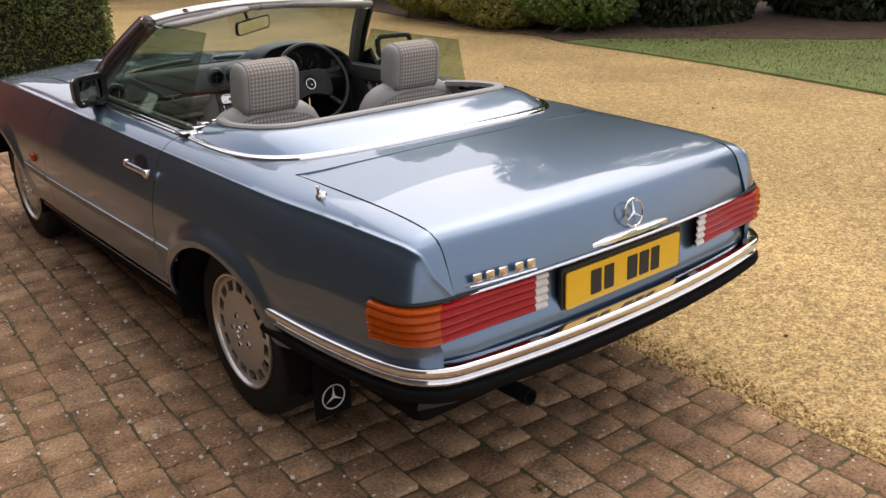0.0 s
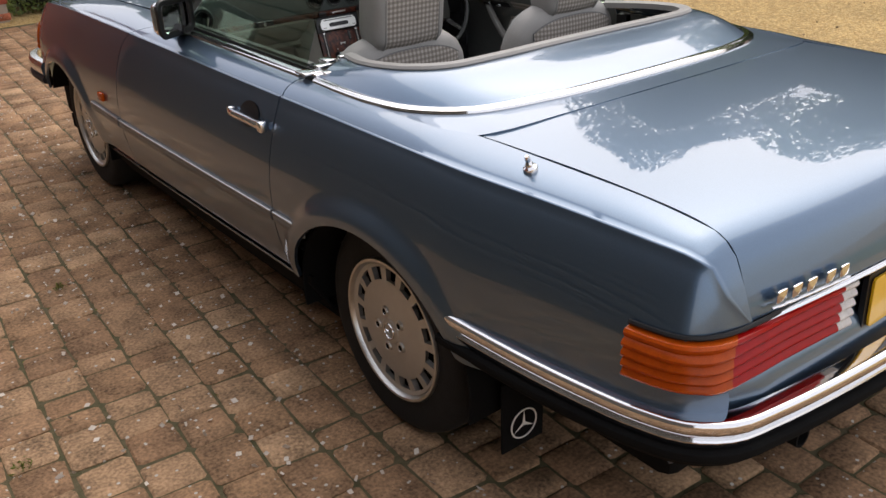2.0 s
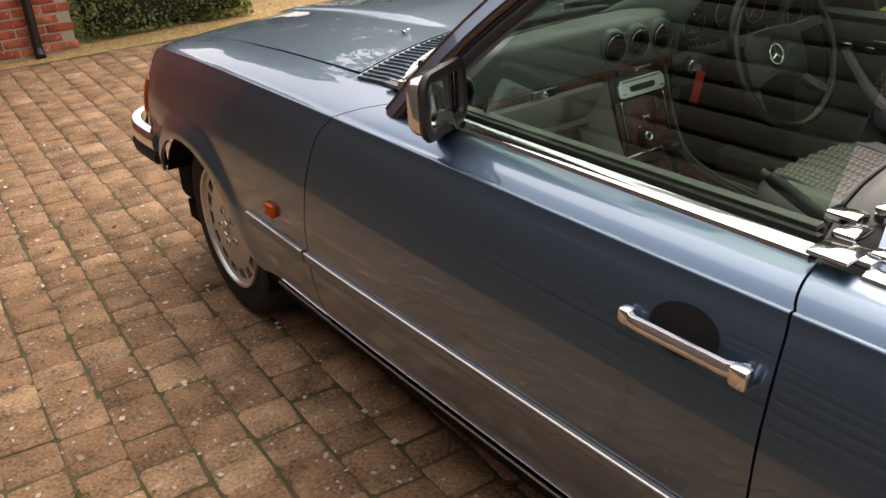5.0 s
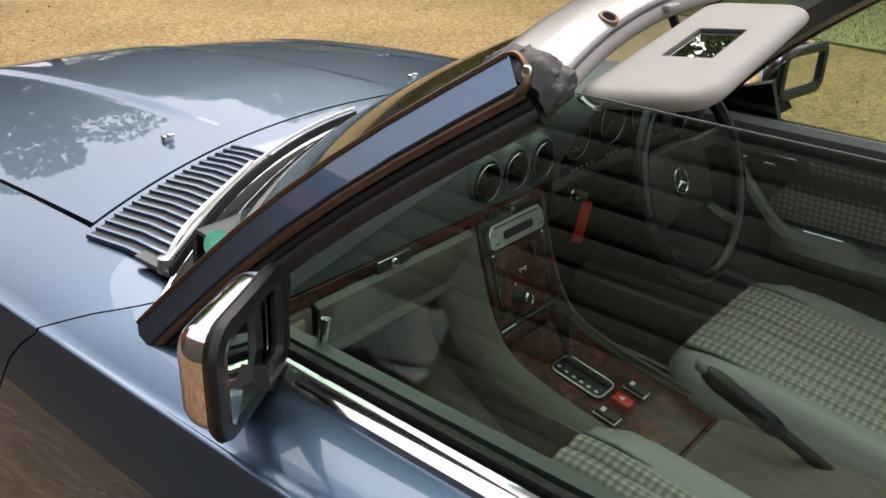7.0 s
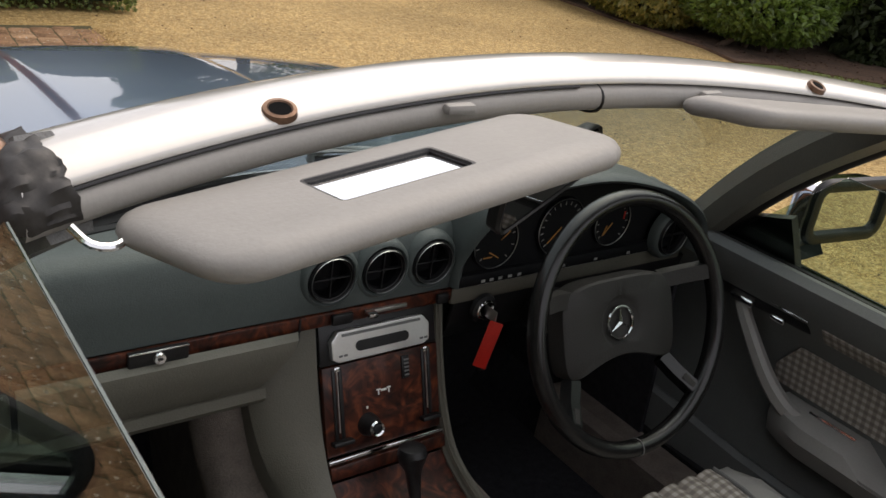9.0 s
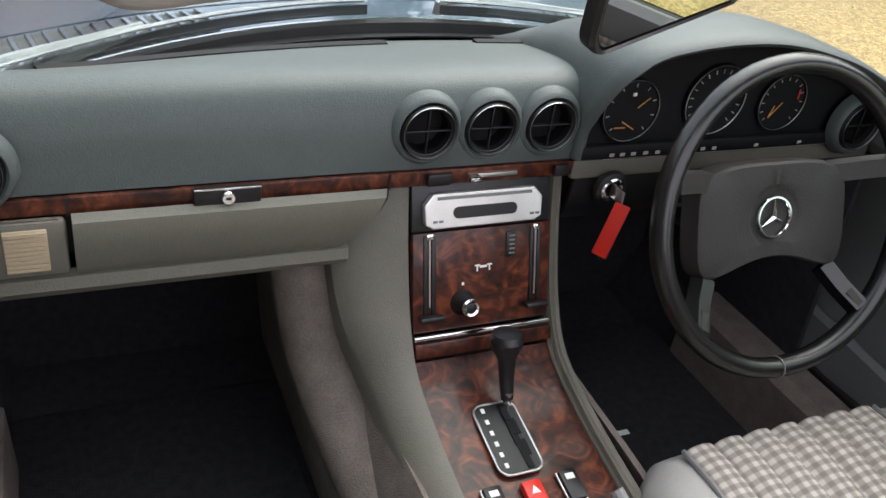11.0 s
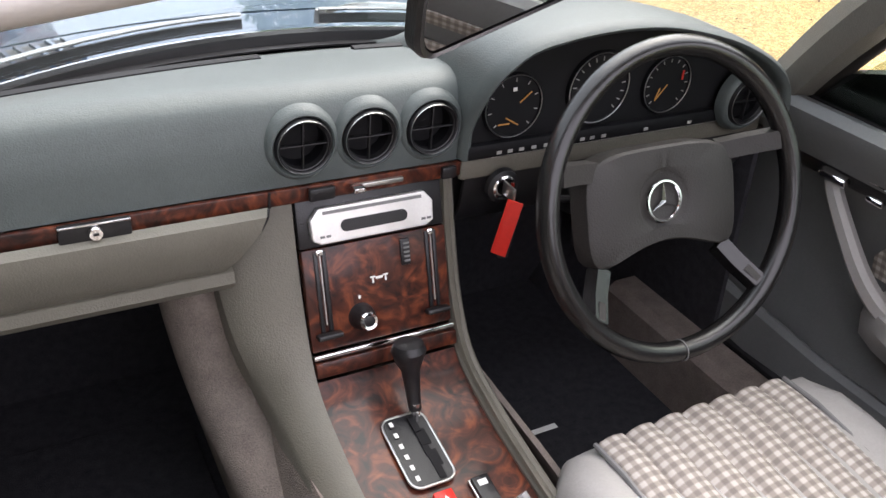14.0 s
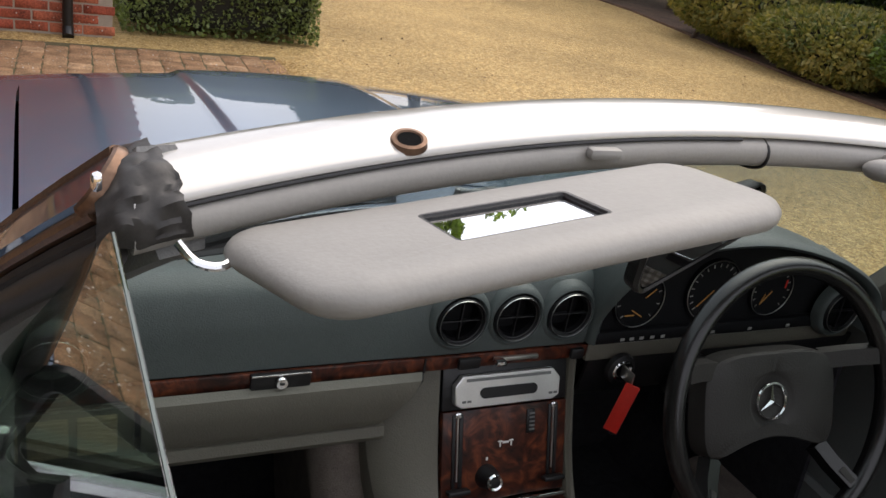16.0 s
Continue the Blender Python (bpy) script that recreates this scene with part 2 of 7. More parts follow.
PAVER = stone_material("brown_concrete_paver", (0.290, 0.176, 0.096), (0.362, 0.233, 0.134), (0.224, 0.132, 0.073), "object")
PAVER_FAR = stone_material("brown_concrete_paver_far", (0.290, 0.176, 0.096), (0.362, 0.233, 0.134), (0.224, 0.132, 0.073), "island")
BRICK = stone_material("red_facing_brick", (0.33, 0.085, 0.045), (0.42, 0.14, 0.075), (0.27, 0.060, 0.036), "object")
BRICK_FAR = stone_material("red_facing_brick_far", (0.33, 0.085, 0.045), (0.42, 0.14, 0.075), (0.27, 0.060, 0.036), "island")
MORTAR = material("lime_mortar", (0.36, 0.30, 0.24), 0.95, vary=0.2, scale=20, bump=0.5, bscale=120)
JOINT = material("mossy_joint_sand", (0.088, 0.068, 0.038), 0.95, vary=0.5, scale=5, bump=0.8, bscale=150, tint=(0.046, 0.052, 0.016))
SOIL = material("bark_mulch_soil", (0.09, 0.052, 0.032), 0.95, vary=0.5, scale=3, bump=0.9, bscale=60)
GRASS = material("lawn_grass", (0.135, 0.168, 0.044), 0.8, vary=0.35, scale=1.2, bump=0.8, bscale=90)
BLADE = material("grass_blades", (0.150, 0.160, 0.045), 0.6, vary=0.4, scale=1.5, island=True)
LEAF_DARK = material("box_hedge_leaves", (0.165, 0.205, 0.072), 0.42, vary=0.6, scale=4, island=True)
LEAF = material("laurel_leaves", (0.105, 0.155, 0.034), 0.4, vary=0.65, scale=1.2, island=True)
LEAF_WARM = material("autumn_shrub_leaves", (0.21, 0.175, 0.05), 0.5, vary=0.6, scale=1.5, island=True, tint=(0.075, 0.105, 0.025))
LEAF_DEEP = material("yew_foliage", (0.036, 0.052, 0.019), 0.6, vary=0.5, scale=2, island=True)
for leaf_ in (BLADE, LEAF_DARK, LEAF, LEAF_WARM, LEAF_DEEP):
    leafy(leaf_)
BARK = material("brown_bark", (0.085, 0.055, 0.038), 0.9, vary=0.4, scale=8, bump=0.8, bscale=40)
# near-black fill for crown interiors: their depth of shade is put into its colour
CROWN_SHADE = material("dark_twig_core", (0.014, 0.013, 0.008), 0.95, vary=0.4, scale=6)
SLAT = material("painted_slats", (0.082, 0.076, 0.064), 0.5, vary=0.15, scale=3)
PETAL = material("pale_fallen_petals", (0.62, 0.55, 0.47), 0.7, vary=0.15, scale=50)


def gravel_material():
    m = material("golden_gravel", (0.4, 0.27, 0.1), 0.8, spec=0.3)
    n, l = m.node_tree.nodes, m.node_tree.links
    g = n.new("ShaderNodeNewGeometry")
    v, big, rampv, rampb = n.new("ShaderNodeTexVoronoi"), n.new("ShaderNodeTexNoise"), n.new("ShaderNodeValToRGB"), n.new("ShaderNodeMapRange")
    v.inputs["Scale"].default_value = 118
    big.inputs["Scale"].default_value, big.inputs["Detail"].default_value = 0.7, 6
    l.new(g.outputs["Position"], v.inputs[0]), l.new(g.outputs["Position"], big.inputs[0])
    sep = n.new("ShaderNodeSeparateColor")
    l.new(v.outputs["Color"], sep.inputs[0]), l.new(sep.outputs[0], rampv.inputs[0])
    e = rampv.color_ramp.elements
    e[0].color, e[1].color = (0.235, 0.137, 0.053, 1), (0.64, 0.485, 0.235, 1)
    k = e.new(0.45)
    k.color = (0.44, 0.29, 0.105, 1)
    mid, rampm, mul2 = n.new("ShaderNodeTexNoise"), n.new("ShaderNodeMapRange"), n.new("ShaderNodeMath")
    mid.inputs["Scale"].default_value, mid.inputs["Detail"].default_value = 26, 5
    l.new(g.outputs["Position"], mid.inputs[0]), l.new(mid.outputs[0], rampm.inputs[0])
    rampm.inputs["From Min"].default_value, rampm.inputs["From Max"].default_value = 0.32, 0.68
    rampm.inputs["To Min"].default_value, rampm.inputs["To Max"].default_value = 0.73, 1.24
    mul2.operation = "MULTIPLY"
    rampb.inputs["From Min"].default_value, rampb.inputs["From Max"].default_value = 0.3, 0.7
    rampb.inputs["To Min"].default_value, rampb.inputs["To Max"].default_value = 0.80, 1.16
    l.new(big.outputs[0], rampb.inputs[0])
    mul = n.new("ShaderNodeMix")
    mul.data_type, mul.blend_type = "RGBA", "MULTIPLY"
    mul.inputs[0].default_value = 1
    l.new(rampb.outputs[0], mul2.inputs[0]), l.new(rampm.outputs[0], mul2.inputs[1])
    l.new(rampv.outputs[0], mul.inputs[6]), l.new(mul2.outputs[0], mul.inputs[7])
    l.new(mul.outputs[2], n["Principled BSDF"].inputs["Base Color"])
    bp = n.new("ShaderNodeBump")
    bp.inputs["Strength"].default_value, bp.inputs["Distance"].default_value = 0.8, 0.006
    bp.invert = True
    l.new(v.outputs["Distance"], bp.inputs["Height"]), l.new(bp.outputs[0], n["Principled BSDF"].inputs["Normal"])
    return m


GRAVEL = gravel_material()


# ---- mesh helpers ----
def ip(x, xs, ys):
    """Smooth (cubic Hermite) interpolation through the points."""
    xs, ys = np.asarray(xs, float), np.asarray(ys, float)
    x = np.clip(np.asarray(x, float), xs[0], xs[-1])
    d = np.diff(ys) / np.diff(xs)
    s = np.concatenate([[d[0]], np.where(d[:-1] * d[1:] > 0, 2 * d[:-1] * d[1:] / (d[:-1] + d[1:] + 1e-12), 0), [d[-1]]])
    i = np.clip(np.searchsorted(xs, x) - 1, 0, len(xs) - 2)
    h = xs[i + 1] - xs[i]
    u = (x - xs[i]) / h
    return (2 * u**3 - 3 * u**2 + 1) * ys[i] + (u**3 - 2 * u**2 + u) * h * s[i] + (-2 * u**3 + 3 * u**2) * ys[i + 1] + (u**3 - u**2) * h * s[i + 1]


def curve(pts, n):
    """n points of a smooth curve through pts, evenly along its length."""
    p = np.asarray(pts, float)
    t = np.concatenate([[0], np.cumsum(np.linalg.norm(np.diff(p, axis=0), axis=1) ** 0.5)])
    q = np.linspace(0, t[-1], 40 * len(p))
    dense = np.empty((len(q), p.shape[1]))
    tang = np.gradient(p, t, axis=0) if len(p) > 2 else np.tile((p[1] - p[0]) / (t[1] - t[0]), (2, 1))
    i = np.clip(np.searchsorted(t, q) - 1, 0, len(t) - 2)
    h = (t[i + 1] - t[i])[:, None]
    u = ((q - t[i])[:, None]) / h
    dense = (2 * u**3 - 3 * u**2 + 1) * p[i] + (u**3 - 2 * u**2 + u) * h * tang[i] + (-2 * u**3 + 3 * u**2) * p[i + 1] + (u**3 - u**2) * h * tang[i + 1]
    s = np.concatenate([[0], np.cumsum(np.linalg.norm(np.diff(dense, axis=0), axis=1))])
    k = np.linspace(0, s[-1], n)
    return np.stack([np.interp(k, s, dense[:, j]) for j in range(p.shape[1])], axis=1)


def grid(P, cu=False, cv=False, flip=False):
    """Vertices and faces of a grid of points (nu, nv, 3); cu, cv close it."""
    P = np.asarray(P, float)
    nu, nv = P.shape[:2]
    f = []
    for i in range(nu if cu else nu - 1):
        for j in range(nv if cv else nv - 1):
            a, b, c, d = i * nv + j, ((i + 1) % nu) * nv + j, ((i + 1) % nu) * nv + (j + 1) % nv, i * nv + (j + 1) % nv
            f.append((a, d, c, b) if flip else (a, b, c, d))
    return P.reshape(-1, 3), f


def join(*parts):
    v, f, o = [], [], 0
    for pv, pf in parts:
        pv = np.asarray(pv, float)
        v.append(pv)
        f += [tuple(i + o for i in q) for q in pf]
        o += len(pv)
    return np.concatenate(v), f


def mirror(geo):
    v, f = geo
    return np.asarray(v) * (-1, 1, 1), [tuple(reversed(q)) for q in f]


def move(geo, m):
    v, f = geo
    v = np.asarray(v, float)
    mm = np.array(m)
    return v @ mm[:3, :3].T + mm[:3, 3], f


def sweep(path, prof, up=(0, 0, 1), cap=True, closed=False, scale=None):
    """A closed profile (side, up) swept along a path."""
    p, prof, up = np.asarray(path, float), np.asarray(prof, float), np.asarray(up, float)
    t = np.gradient(p, axis=0)
    if closed:
        t = np.roll(p, -1, 0) - np.roll(p, 1, 0)
    t /= np.linalg.norm(t, axis=1)[:, None]
    side = np.cross(t, up)
    side /= np.linalg.norm(side, axis=1)[:, None]
    u = np.cross(side, t)
    s = np.ones(len(p)) if scale is None else np.asarray(scale)
    P = p[:, None] + (prof[None, :, :1] * side[:, None] + prof[None, :, 1:] * u[:, None]) * s[:, None, None]
    v, f = grid(P, cu=closed, cv=True)
    if cap and not closed:
        n = len(prof)
        f += [tuple(range(n)), tuple(reversed(range((len(p) - 1) * n, len(p) * n)))]
    return v, f


def ring(r, n=8, ry=None):
    a = np.linspace(0, 2 * math.pi, n, endpoint=False)
    return np.stack([r * np.cos(a), (ry or r) * np.sin(a)], 1)


def tube(path, r, n=8, closed=False, up=(0, 0, 1), scale=None):
    return sweep(path, ring(r, n), up, closed=closed, scale=scale)


def lathe(prof, n=32, ends=True):
    """A profile (radius, height) turned round z."""
    prof = np.asarray(prof, float)
    a = np.linspace(0, 2 * math.pi, n, endpoint=False)
    P = np.stack([prof[None, :, 0] * np.cos(a)[:, None], prof[None, :, 0] * np.sin(a)[:, None], np.broadcast_to(prof[None, :, 1], (n, len(prof)))], -1)
    return grid(P, cu=True)


def rbox(c, s, bev=0.004, seg=2, turn=None):
    """A bevelled box with its middle at c."""
    bm = bmesh.new()
    bmesh.ops.create_cube(bm, size=1, matrix=Matrix.Diagonal((*s, 1)))
    if bev:
        bmesh.ops.bevel(bm, geom=bm.edges[:], offset=min(bev, min(s) * 0.45), segments=seg, profile=0.5, affect="EDGES")
    bm.verts.index_update()
    v = np.array([x.co[:] for x in bm.verts])
    f = [tuple(x.index for x in q.verts) for q in bm.faces]
    bm.free()
    m = Matrix.Translation(c) @ (turn.to_4x4() if turn else Matrix.Identity(4))
    return move((v, f), m)


def panel(outline, depth, axis_x, axis_y, origin, bev=0.0):
    """A flat outline (x, y) given a thickness along axis_x cross axis_y."""
    o, ax, ay = Vector(origin), Vector(axis_x).normalized(), Vector(axis_y).normalized()
    az = ax.cross(ay)
    n = len(outline)
    top = [o + ax * x + ay * y + az * depth for x, y in outline]
    low = [o + ax * x + ay * y for x, y in outline]
    f = [tuple(range(n)), tuple(reversed(range(n, 2 * n)))]
    f += [(i, n + i, n + (i + 1) % n, (i + 1) % n) for i in range(n)]
    return np.array([v[:] for v in top + low]), f


def rounded(w, h, r, k=4):
    """The outline of a rounded rectangle round 0, 0."""
    o = []
    for cx, cy, a0 in ((w / 2 - r, h / 2 - r, 0), (-w / 2 + r, h / 2 - r, 90), (-w / 2 + r, -h / 2 + r, 180), (w / 2 - r, -h / 2 + r, 270)):
        for i in range(k + 1):
            a = radians(a0 + 90 * i / k)
            o.append((cx + r * math.cos(a), cy + r * math.sin(a)))
    return o


def solid(v, f, thick, offset=-1):
    """A sheet given a thickness, with a rim along its open edges."""
    v = np.asarray(v, float)
    nrm = np.zeros_like(v)
    edges = {}
    for q in f:
        a, b, c = v[q[0]], v[q[1]], v[q[2]]
        d = v[q[3]] if len(q) > 3 else a
        fn = np.cross(c - a, d - b) if len(q) > 3 else np.cross(b - a, c - a)
        for i, k in enumerate(q):
            nrm[k] += fn
            j = q[(i + 1) % len(q)]
            key = (min(k, j), max(k, j))
            edges[key] = None if key in edges else (k, j)
    nrm /= np.linalg.norm(nrm, axis=1)[:, None] + 1e-12
    n = len(v)
    out = np.concatenate([v + nrm * thick * (offset + 1) / 2, v - nrm * thick * (1 - offset) / 2])
    faces = [tuple(q) for q in f] + [tuple(n + k for k in reversed(q)) for q in f]
    faces += [(e[1], e[0], n + e[0], n + e[1]) for e in edges.values() if e]
    return out, faces


def part(name, geo, mat, parent=None, label="", smooth=True, thick=0.0, bevel=0.0, uv=None, offset=-1, angle=35):
    """One mesh object under a thing or a part."""
    v, f = geo
    if thick:
        v, f = solid(v, f, thick, offset)
        uv = None if uv is None else list(uv) * 2
    me = bpy.data.meshes.new(name)
    me.from_pydata([tuple(x) for x in np.asarray(v, float)], [], [tuple(int(i) for i in q) for q in f])
    me.validate()
    if uv is not None:
        lay = me.uv_layers.new(name="UVMap")
        u = np.asarray(uv, float)
        for lp in me.loops:
            lay.data[lp.index].uv = u[lp.vertex_index]
    if smooth:
        me.shade_smooth()
        me.set_sharp_from_angle(angle=radians(angle))
    me.materials.append(mat)
    ob = new(name, me)
    if bevel:
        md = ob.modifiers.new("bevel", "BEVEL")
        md.width, md.segments, md.limit_method = bevel, 2, "ANGLE"
    if parent:
        ob.parent = parent
    if label:
        tagged(ob, label)
    return ob


def thing(name, label, category, group="", kind=""):
    return tagged(new(name), label, category, group, kind)


# ---- ground, drive, lawn ----
ground = tagged(part("ground", grid([[(x, y, -0.012) for y in (-150, -20, 0, 20, 160)] for x in (-150, -20, 0, 20, 160)]), GRAVEL, smooth=False),
                "golden gravel drive that spreads to the horizon", "ground", kind="structure")

ROW_DIR = Vector((0.055, 1, 0)).normalized()
ROW_SIDE = Vector((ROW_DIR.y, -ROW_DIR.x, 0))
PAVE_EDGE = 0.62  # the paving's border with the gravel, beside the car


def edge_x(y):
    return PAVE_EDGE + 0.035 * (y + 1.0) + (0.30 * min(1, max(0, (y - 4) / 3)))


PAVE_Y = (-7.0, 7.22)
bed_outline = [(-2.98, PAVE_Y[0])] + [(edge_x(y) - 0.075, y) for y in np.linspace(*PAVE_Y, 16)] + [(-2.98, PAVE_Y[1])]
pavement = tagged(part("pavement", panel(bed_outline, 0.006, (1, 0, 0), (0, 1, 0), (0, 0, -0.0125)), JOINT, smooth=False),
                  "weathered brown concrete block paving with mossy joints", "pavement", kind="structure")

# ---- lawn and planting bed ----
LAWN = [(5.4, -14), (6.10, 0.0), (6.36, 1.3), (6.62, 2.4), (6.80, 3.2), (7.0, 4.6), (7.12, 5.9), (7.60, 5.75), (8.6, 4.6), (9.6, 3.2), (13, 0.0), (24, -14)]
lawn = tagged(part("lawn", panel(LAWN, 0.022, (1, 0, 0), (0, 1, 0), (0, 0, -0.010)), GRASS, smooth=False), "short mown lawn beside the gravel", "lawn", kind="structure")
BED = [(7.14, 5.95), (7.62, 5.77), (8.6, 4.62), (9.6, 3.22), (13, 0.02), (24, -13.9), (40, -14), (40, 40), (8.7, 40), (8.3, 12.5), (7.7, 9.6), (7.45, 8.0), (7.4, 6.6)]
bed = tagged(part("planting_bed", panel(BED, 0.03, (1, 0, 0), (0, 1, 0), (0, 0, -0.011)), SOIL, smooth=False), "brown bark-mulched planting bed under shrubs", "planting bed", kind="structure")
rng = np.random.default_rng(7)


def inside(poly, p):
    x, y = p[:, 0], p[:, 1]
    r = np.zeros(len(p), bool)
    j = len(poly) - 1
    for i in range(len(poly)):
        (xi, yi), (xj, yj) = poly[i], poly[j]
        r ^= ((yi > y) != (yj > y)) & (x < (xj - xi) * (y - yi) / (yj - yi + 1e-12) + xi)
        j = i
    return r


def cards(centres, dirs, size, width, bend=0.25, seed=1):
    """Small folded leaves: each a pair of triangles with a bent middle."""
    r = np.random.default_rng(seed)
    n = len(centres)
    d = dirs / np.linalg.norm(dirs, axis=1)[:, None]
    rnd = r.normal(size=(n, 3))
    s = np.cross(d, rnd)
    s /= np.linalg.norm(s, axis=1)[:, None]
    k = np.cross(d, s)
    L = (size * r.uniform(0.6, 1.35, n))[:, None]
    W = L * width * 0.5
    a = centres - d * L * 0.5
    b = centres + s * W + k * L * bend * 0.3
    c = centres + d * L * 0.5 + k * L * bend * -0.2
    e = centres - s * W + k * L * bend * 0.3
    v = np.stack([a, b, c, e], 1).reshape(-1, 3)
    i = np.arange(n) * 4
    f = np.concatenate([np.stack([i, i + 1, i + 2], 1), np.stack([i, i + 2, i + 3], 1)])
    return v, [tuple(q) for q in f]


def turf():
    p = rng.uniform((6.1, -3.0), (12, 5.6), (26000, 2))
    p = p[inside(LAWN, p)]
    c = np.column_stack([p, np.full(len(p), 0.022)])
    return cards(c, rng.normal(size=(len(p), 3)) * (0.5, 0.5, 0.2) + (0, 0, 1), 0.034, 0.2, seed=3)


tagged(part("grass_blades", turf(), BLADE, smooth=False), "short blades of mown grass on the lawn", "grass", kind="stuff")


def litter(n, box, size, z, seed):
    r = np.random.default_rng(seed)
    p = r.uniform(box[:2], box[2:], (n, 2))
    c = np.column_stack([p, np.full(n, z)])
    return c, r.normal(size=(n, 3)) * (1, 1, 0.12)


c_, d_ = litter(1300, (-2.6, -1.9, -0.75, 5.5), 0.02, 0.006, 5)
tagged(part("fallen_petals", cards(c_, d_, 0.0200, 0.75, 0.1, seed=5), PETAL, smooth=False), "pale fallen petals scattered on the pavers", "fallen petals", kind="stuff")
c_, d_ = litter(330, (1.0, -1.5, 7.2, 8.5), 0.03, -0.004, 6)
tagged(part("fallen_leaves", cards(c_, d_, 0.021, 0.6, 0.3, seed=6), SOIL, smooth=False), "dry brown leaves scattered on the gravel", "fallen leaves", kind="stuff")
c_, d_ = litter(600, (7.5, 4.4, 9.4, 9.0), 0.03, 0.024, 8)
tagged(part("leaf_litter", cards(c_, d_, 0.036, 0.6, 0.4, seed=8), SOIL, smooth=False), "brown leaf litter along the shrub border", "leaf litter", kind="stuff")


def pebbles(n, seed):
    """Loose stones along the border of the paving."""
    r = np.random.default_rng(seed)
    v, f = [], []
    for k in range(n):
        y = r.uniform(-3.5, 7.1)
        x = edge_x(y) - 0.02 + r.normal(0, 0.05) - (abs(r.normal(0, 0.12)) if r.random() < 0.25 else 0)
        s = r.uniform(0.0035, 0.0085)
        o = np.array([(1, 0, 0), (0, 1, 0), (-1, 0, 0), (0, -1, 0), (0, 0, 0.9), (0, 0, -0.9)]) * r.uniform(0.7, 1.3, (6, 1))
        a = r.uniform(0, 6.28)
        c, q = math.cos(a), math.sin(a)
        o = o @ np.array(((c, q, 0), (-q, c, 0), (0, 0, 1)))
        v.append(o * s + (x, y, 0.001 if x < edge_x(y) - 0.06 else -0.008))
        f += [tuple(6 * k + i for i in t) for t in ((0, 1, 4), (1, 2, 4), (2, 3, 4), (3, 0, 4), (1, 0, 5), (2, 1, 5), (3, 2, 5), (0, 3, 5))]
    return np.concatenate(v), f


tagged(part("loose_gravel", pebbles(5200, 12), material("golden_stone_chips", (0.42, 0.28, 0.11), 0.8, vary=0.45, scale=30, island=True), smooth=False), "loose golden gravel spilled over the paving border", "gravel", kind="stuff")


# ---- hedge and shrubs ----
def clump(n, lo, hi, seed, power=2.4, lumps=9):
    """Points near the uneven surface of a lumpy mass that fills a box, and their outward directions."""
    r = np.random.default_rng(seed)
    lo, hi = np.array(lo, float), np.array(hi, float)
    mid, half = (lo + hi) / 2, (hi - lo) / 2
    d = r.normal(size=(n, 3))
    d /= np.linalg.norm(d, axis=1)[:, None]
    k = 1 / (np.abs(d) ** power).sum(1)[:, None] ** (1 / power)
    lump = r.normal(size=(lumps, 3))
    lump /= np.linalg.norm(lump, axis=1)[:, None]
    w = np.exp(6 * (d @ lump.T - 1)).max(1) * 0.22 + 0.82
    depth = 1 - np.abs(r.normal(0, 0.10, n))
    p = mid + d * k * half * (w * depth)[:, None]
    return p, d + r.normal(0, 0.7, (n, 3)) + (0, 0, 0.25)


def shrub(name, label, lo, hi, leaves, size, mat, seed, category="shrub", group="", trunks=3, power=2.2):
    ob = thing(name, label, category, group)
    p, d = clump(leaves, lo, hi, seed, power)
    p[:, 2] = np.maximum(p[:, 2], 0.03)
    part("crown", cards(p, d, size, 0.55, seed=seed), mat, ob, smooth=False)
    mid = (np.array(lo) + np.array(hi)) / 2
    half = (np.array(hi) - np.array(lo)) / 2
    # solid dark ellipsoid that paints the shade between the leaves
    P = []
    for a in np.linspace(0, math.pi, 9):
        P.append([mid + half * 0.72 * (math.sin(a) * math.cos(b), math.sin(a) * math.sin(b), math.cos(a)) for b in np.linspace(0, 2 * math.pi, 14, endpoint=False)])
    part("inner_mass", grid(P, cv=True), CROWN_SHADE, ob)
    r = np.random.default_rng(seed)
    for _ in range(trunks):
        b = np.array([mid[0] + r.uniform(-0.4, 0.4) * half[0], mid[1] + r.uniform(-0.4, 0.4) * half[1], -0.02])
        t = np.array([mid[0] + r.uniform(-0.7, 0.7) * half[0], mid[1] + r.uniform(-0.7, 0.7) * half[1], hi[2] * 0.8])
        part("trunk", tube(curve([b, (b + t) / 2 + r.normal(0, 0.05, 3), t], 6), 0.035, 6, up=(1, 0.2, 0), scale=np.linspace(1, 0.3, 6)), BARK, ob)
    return ob


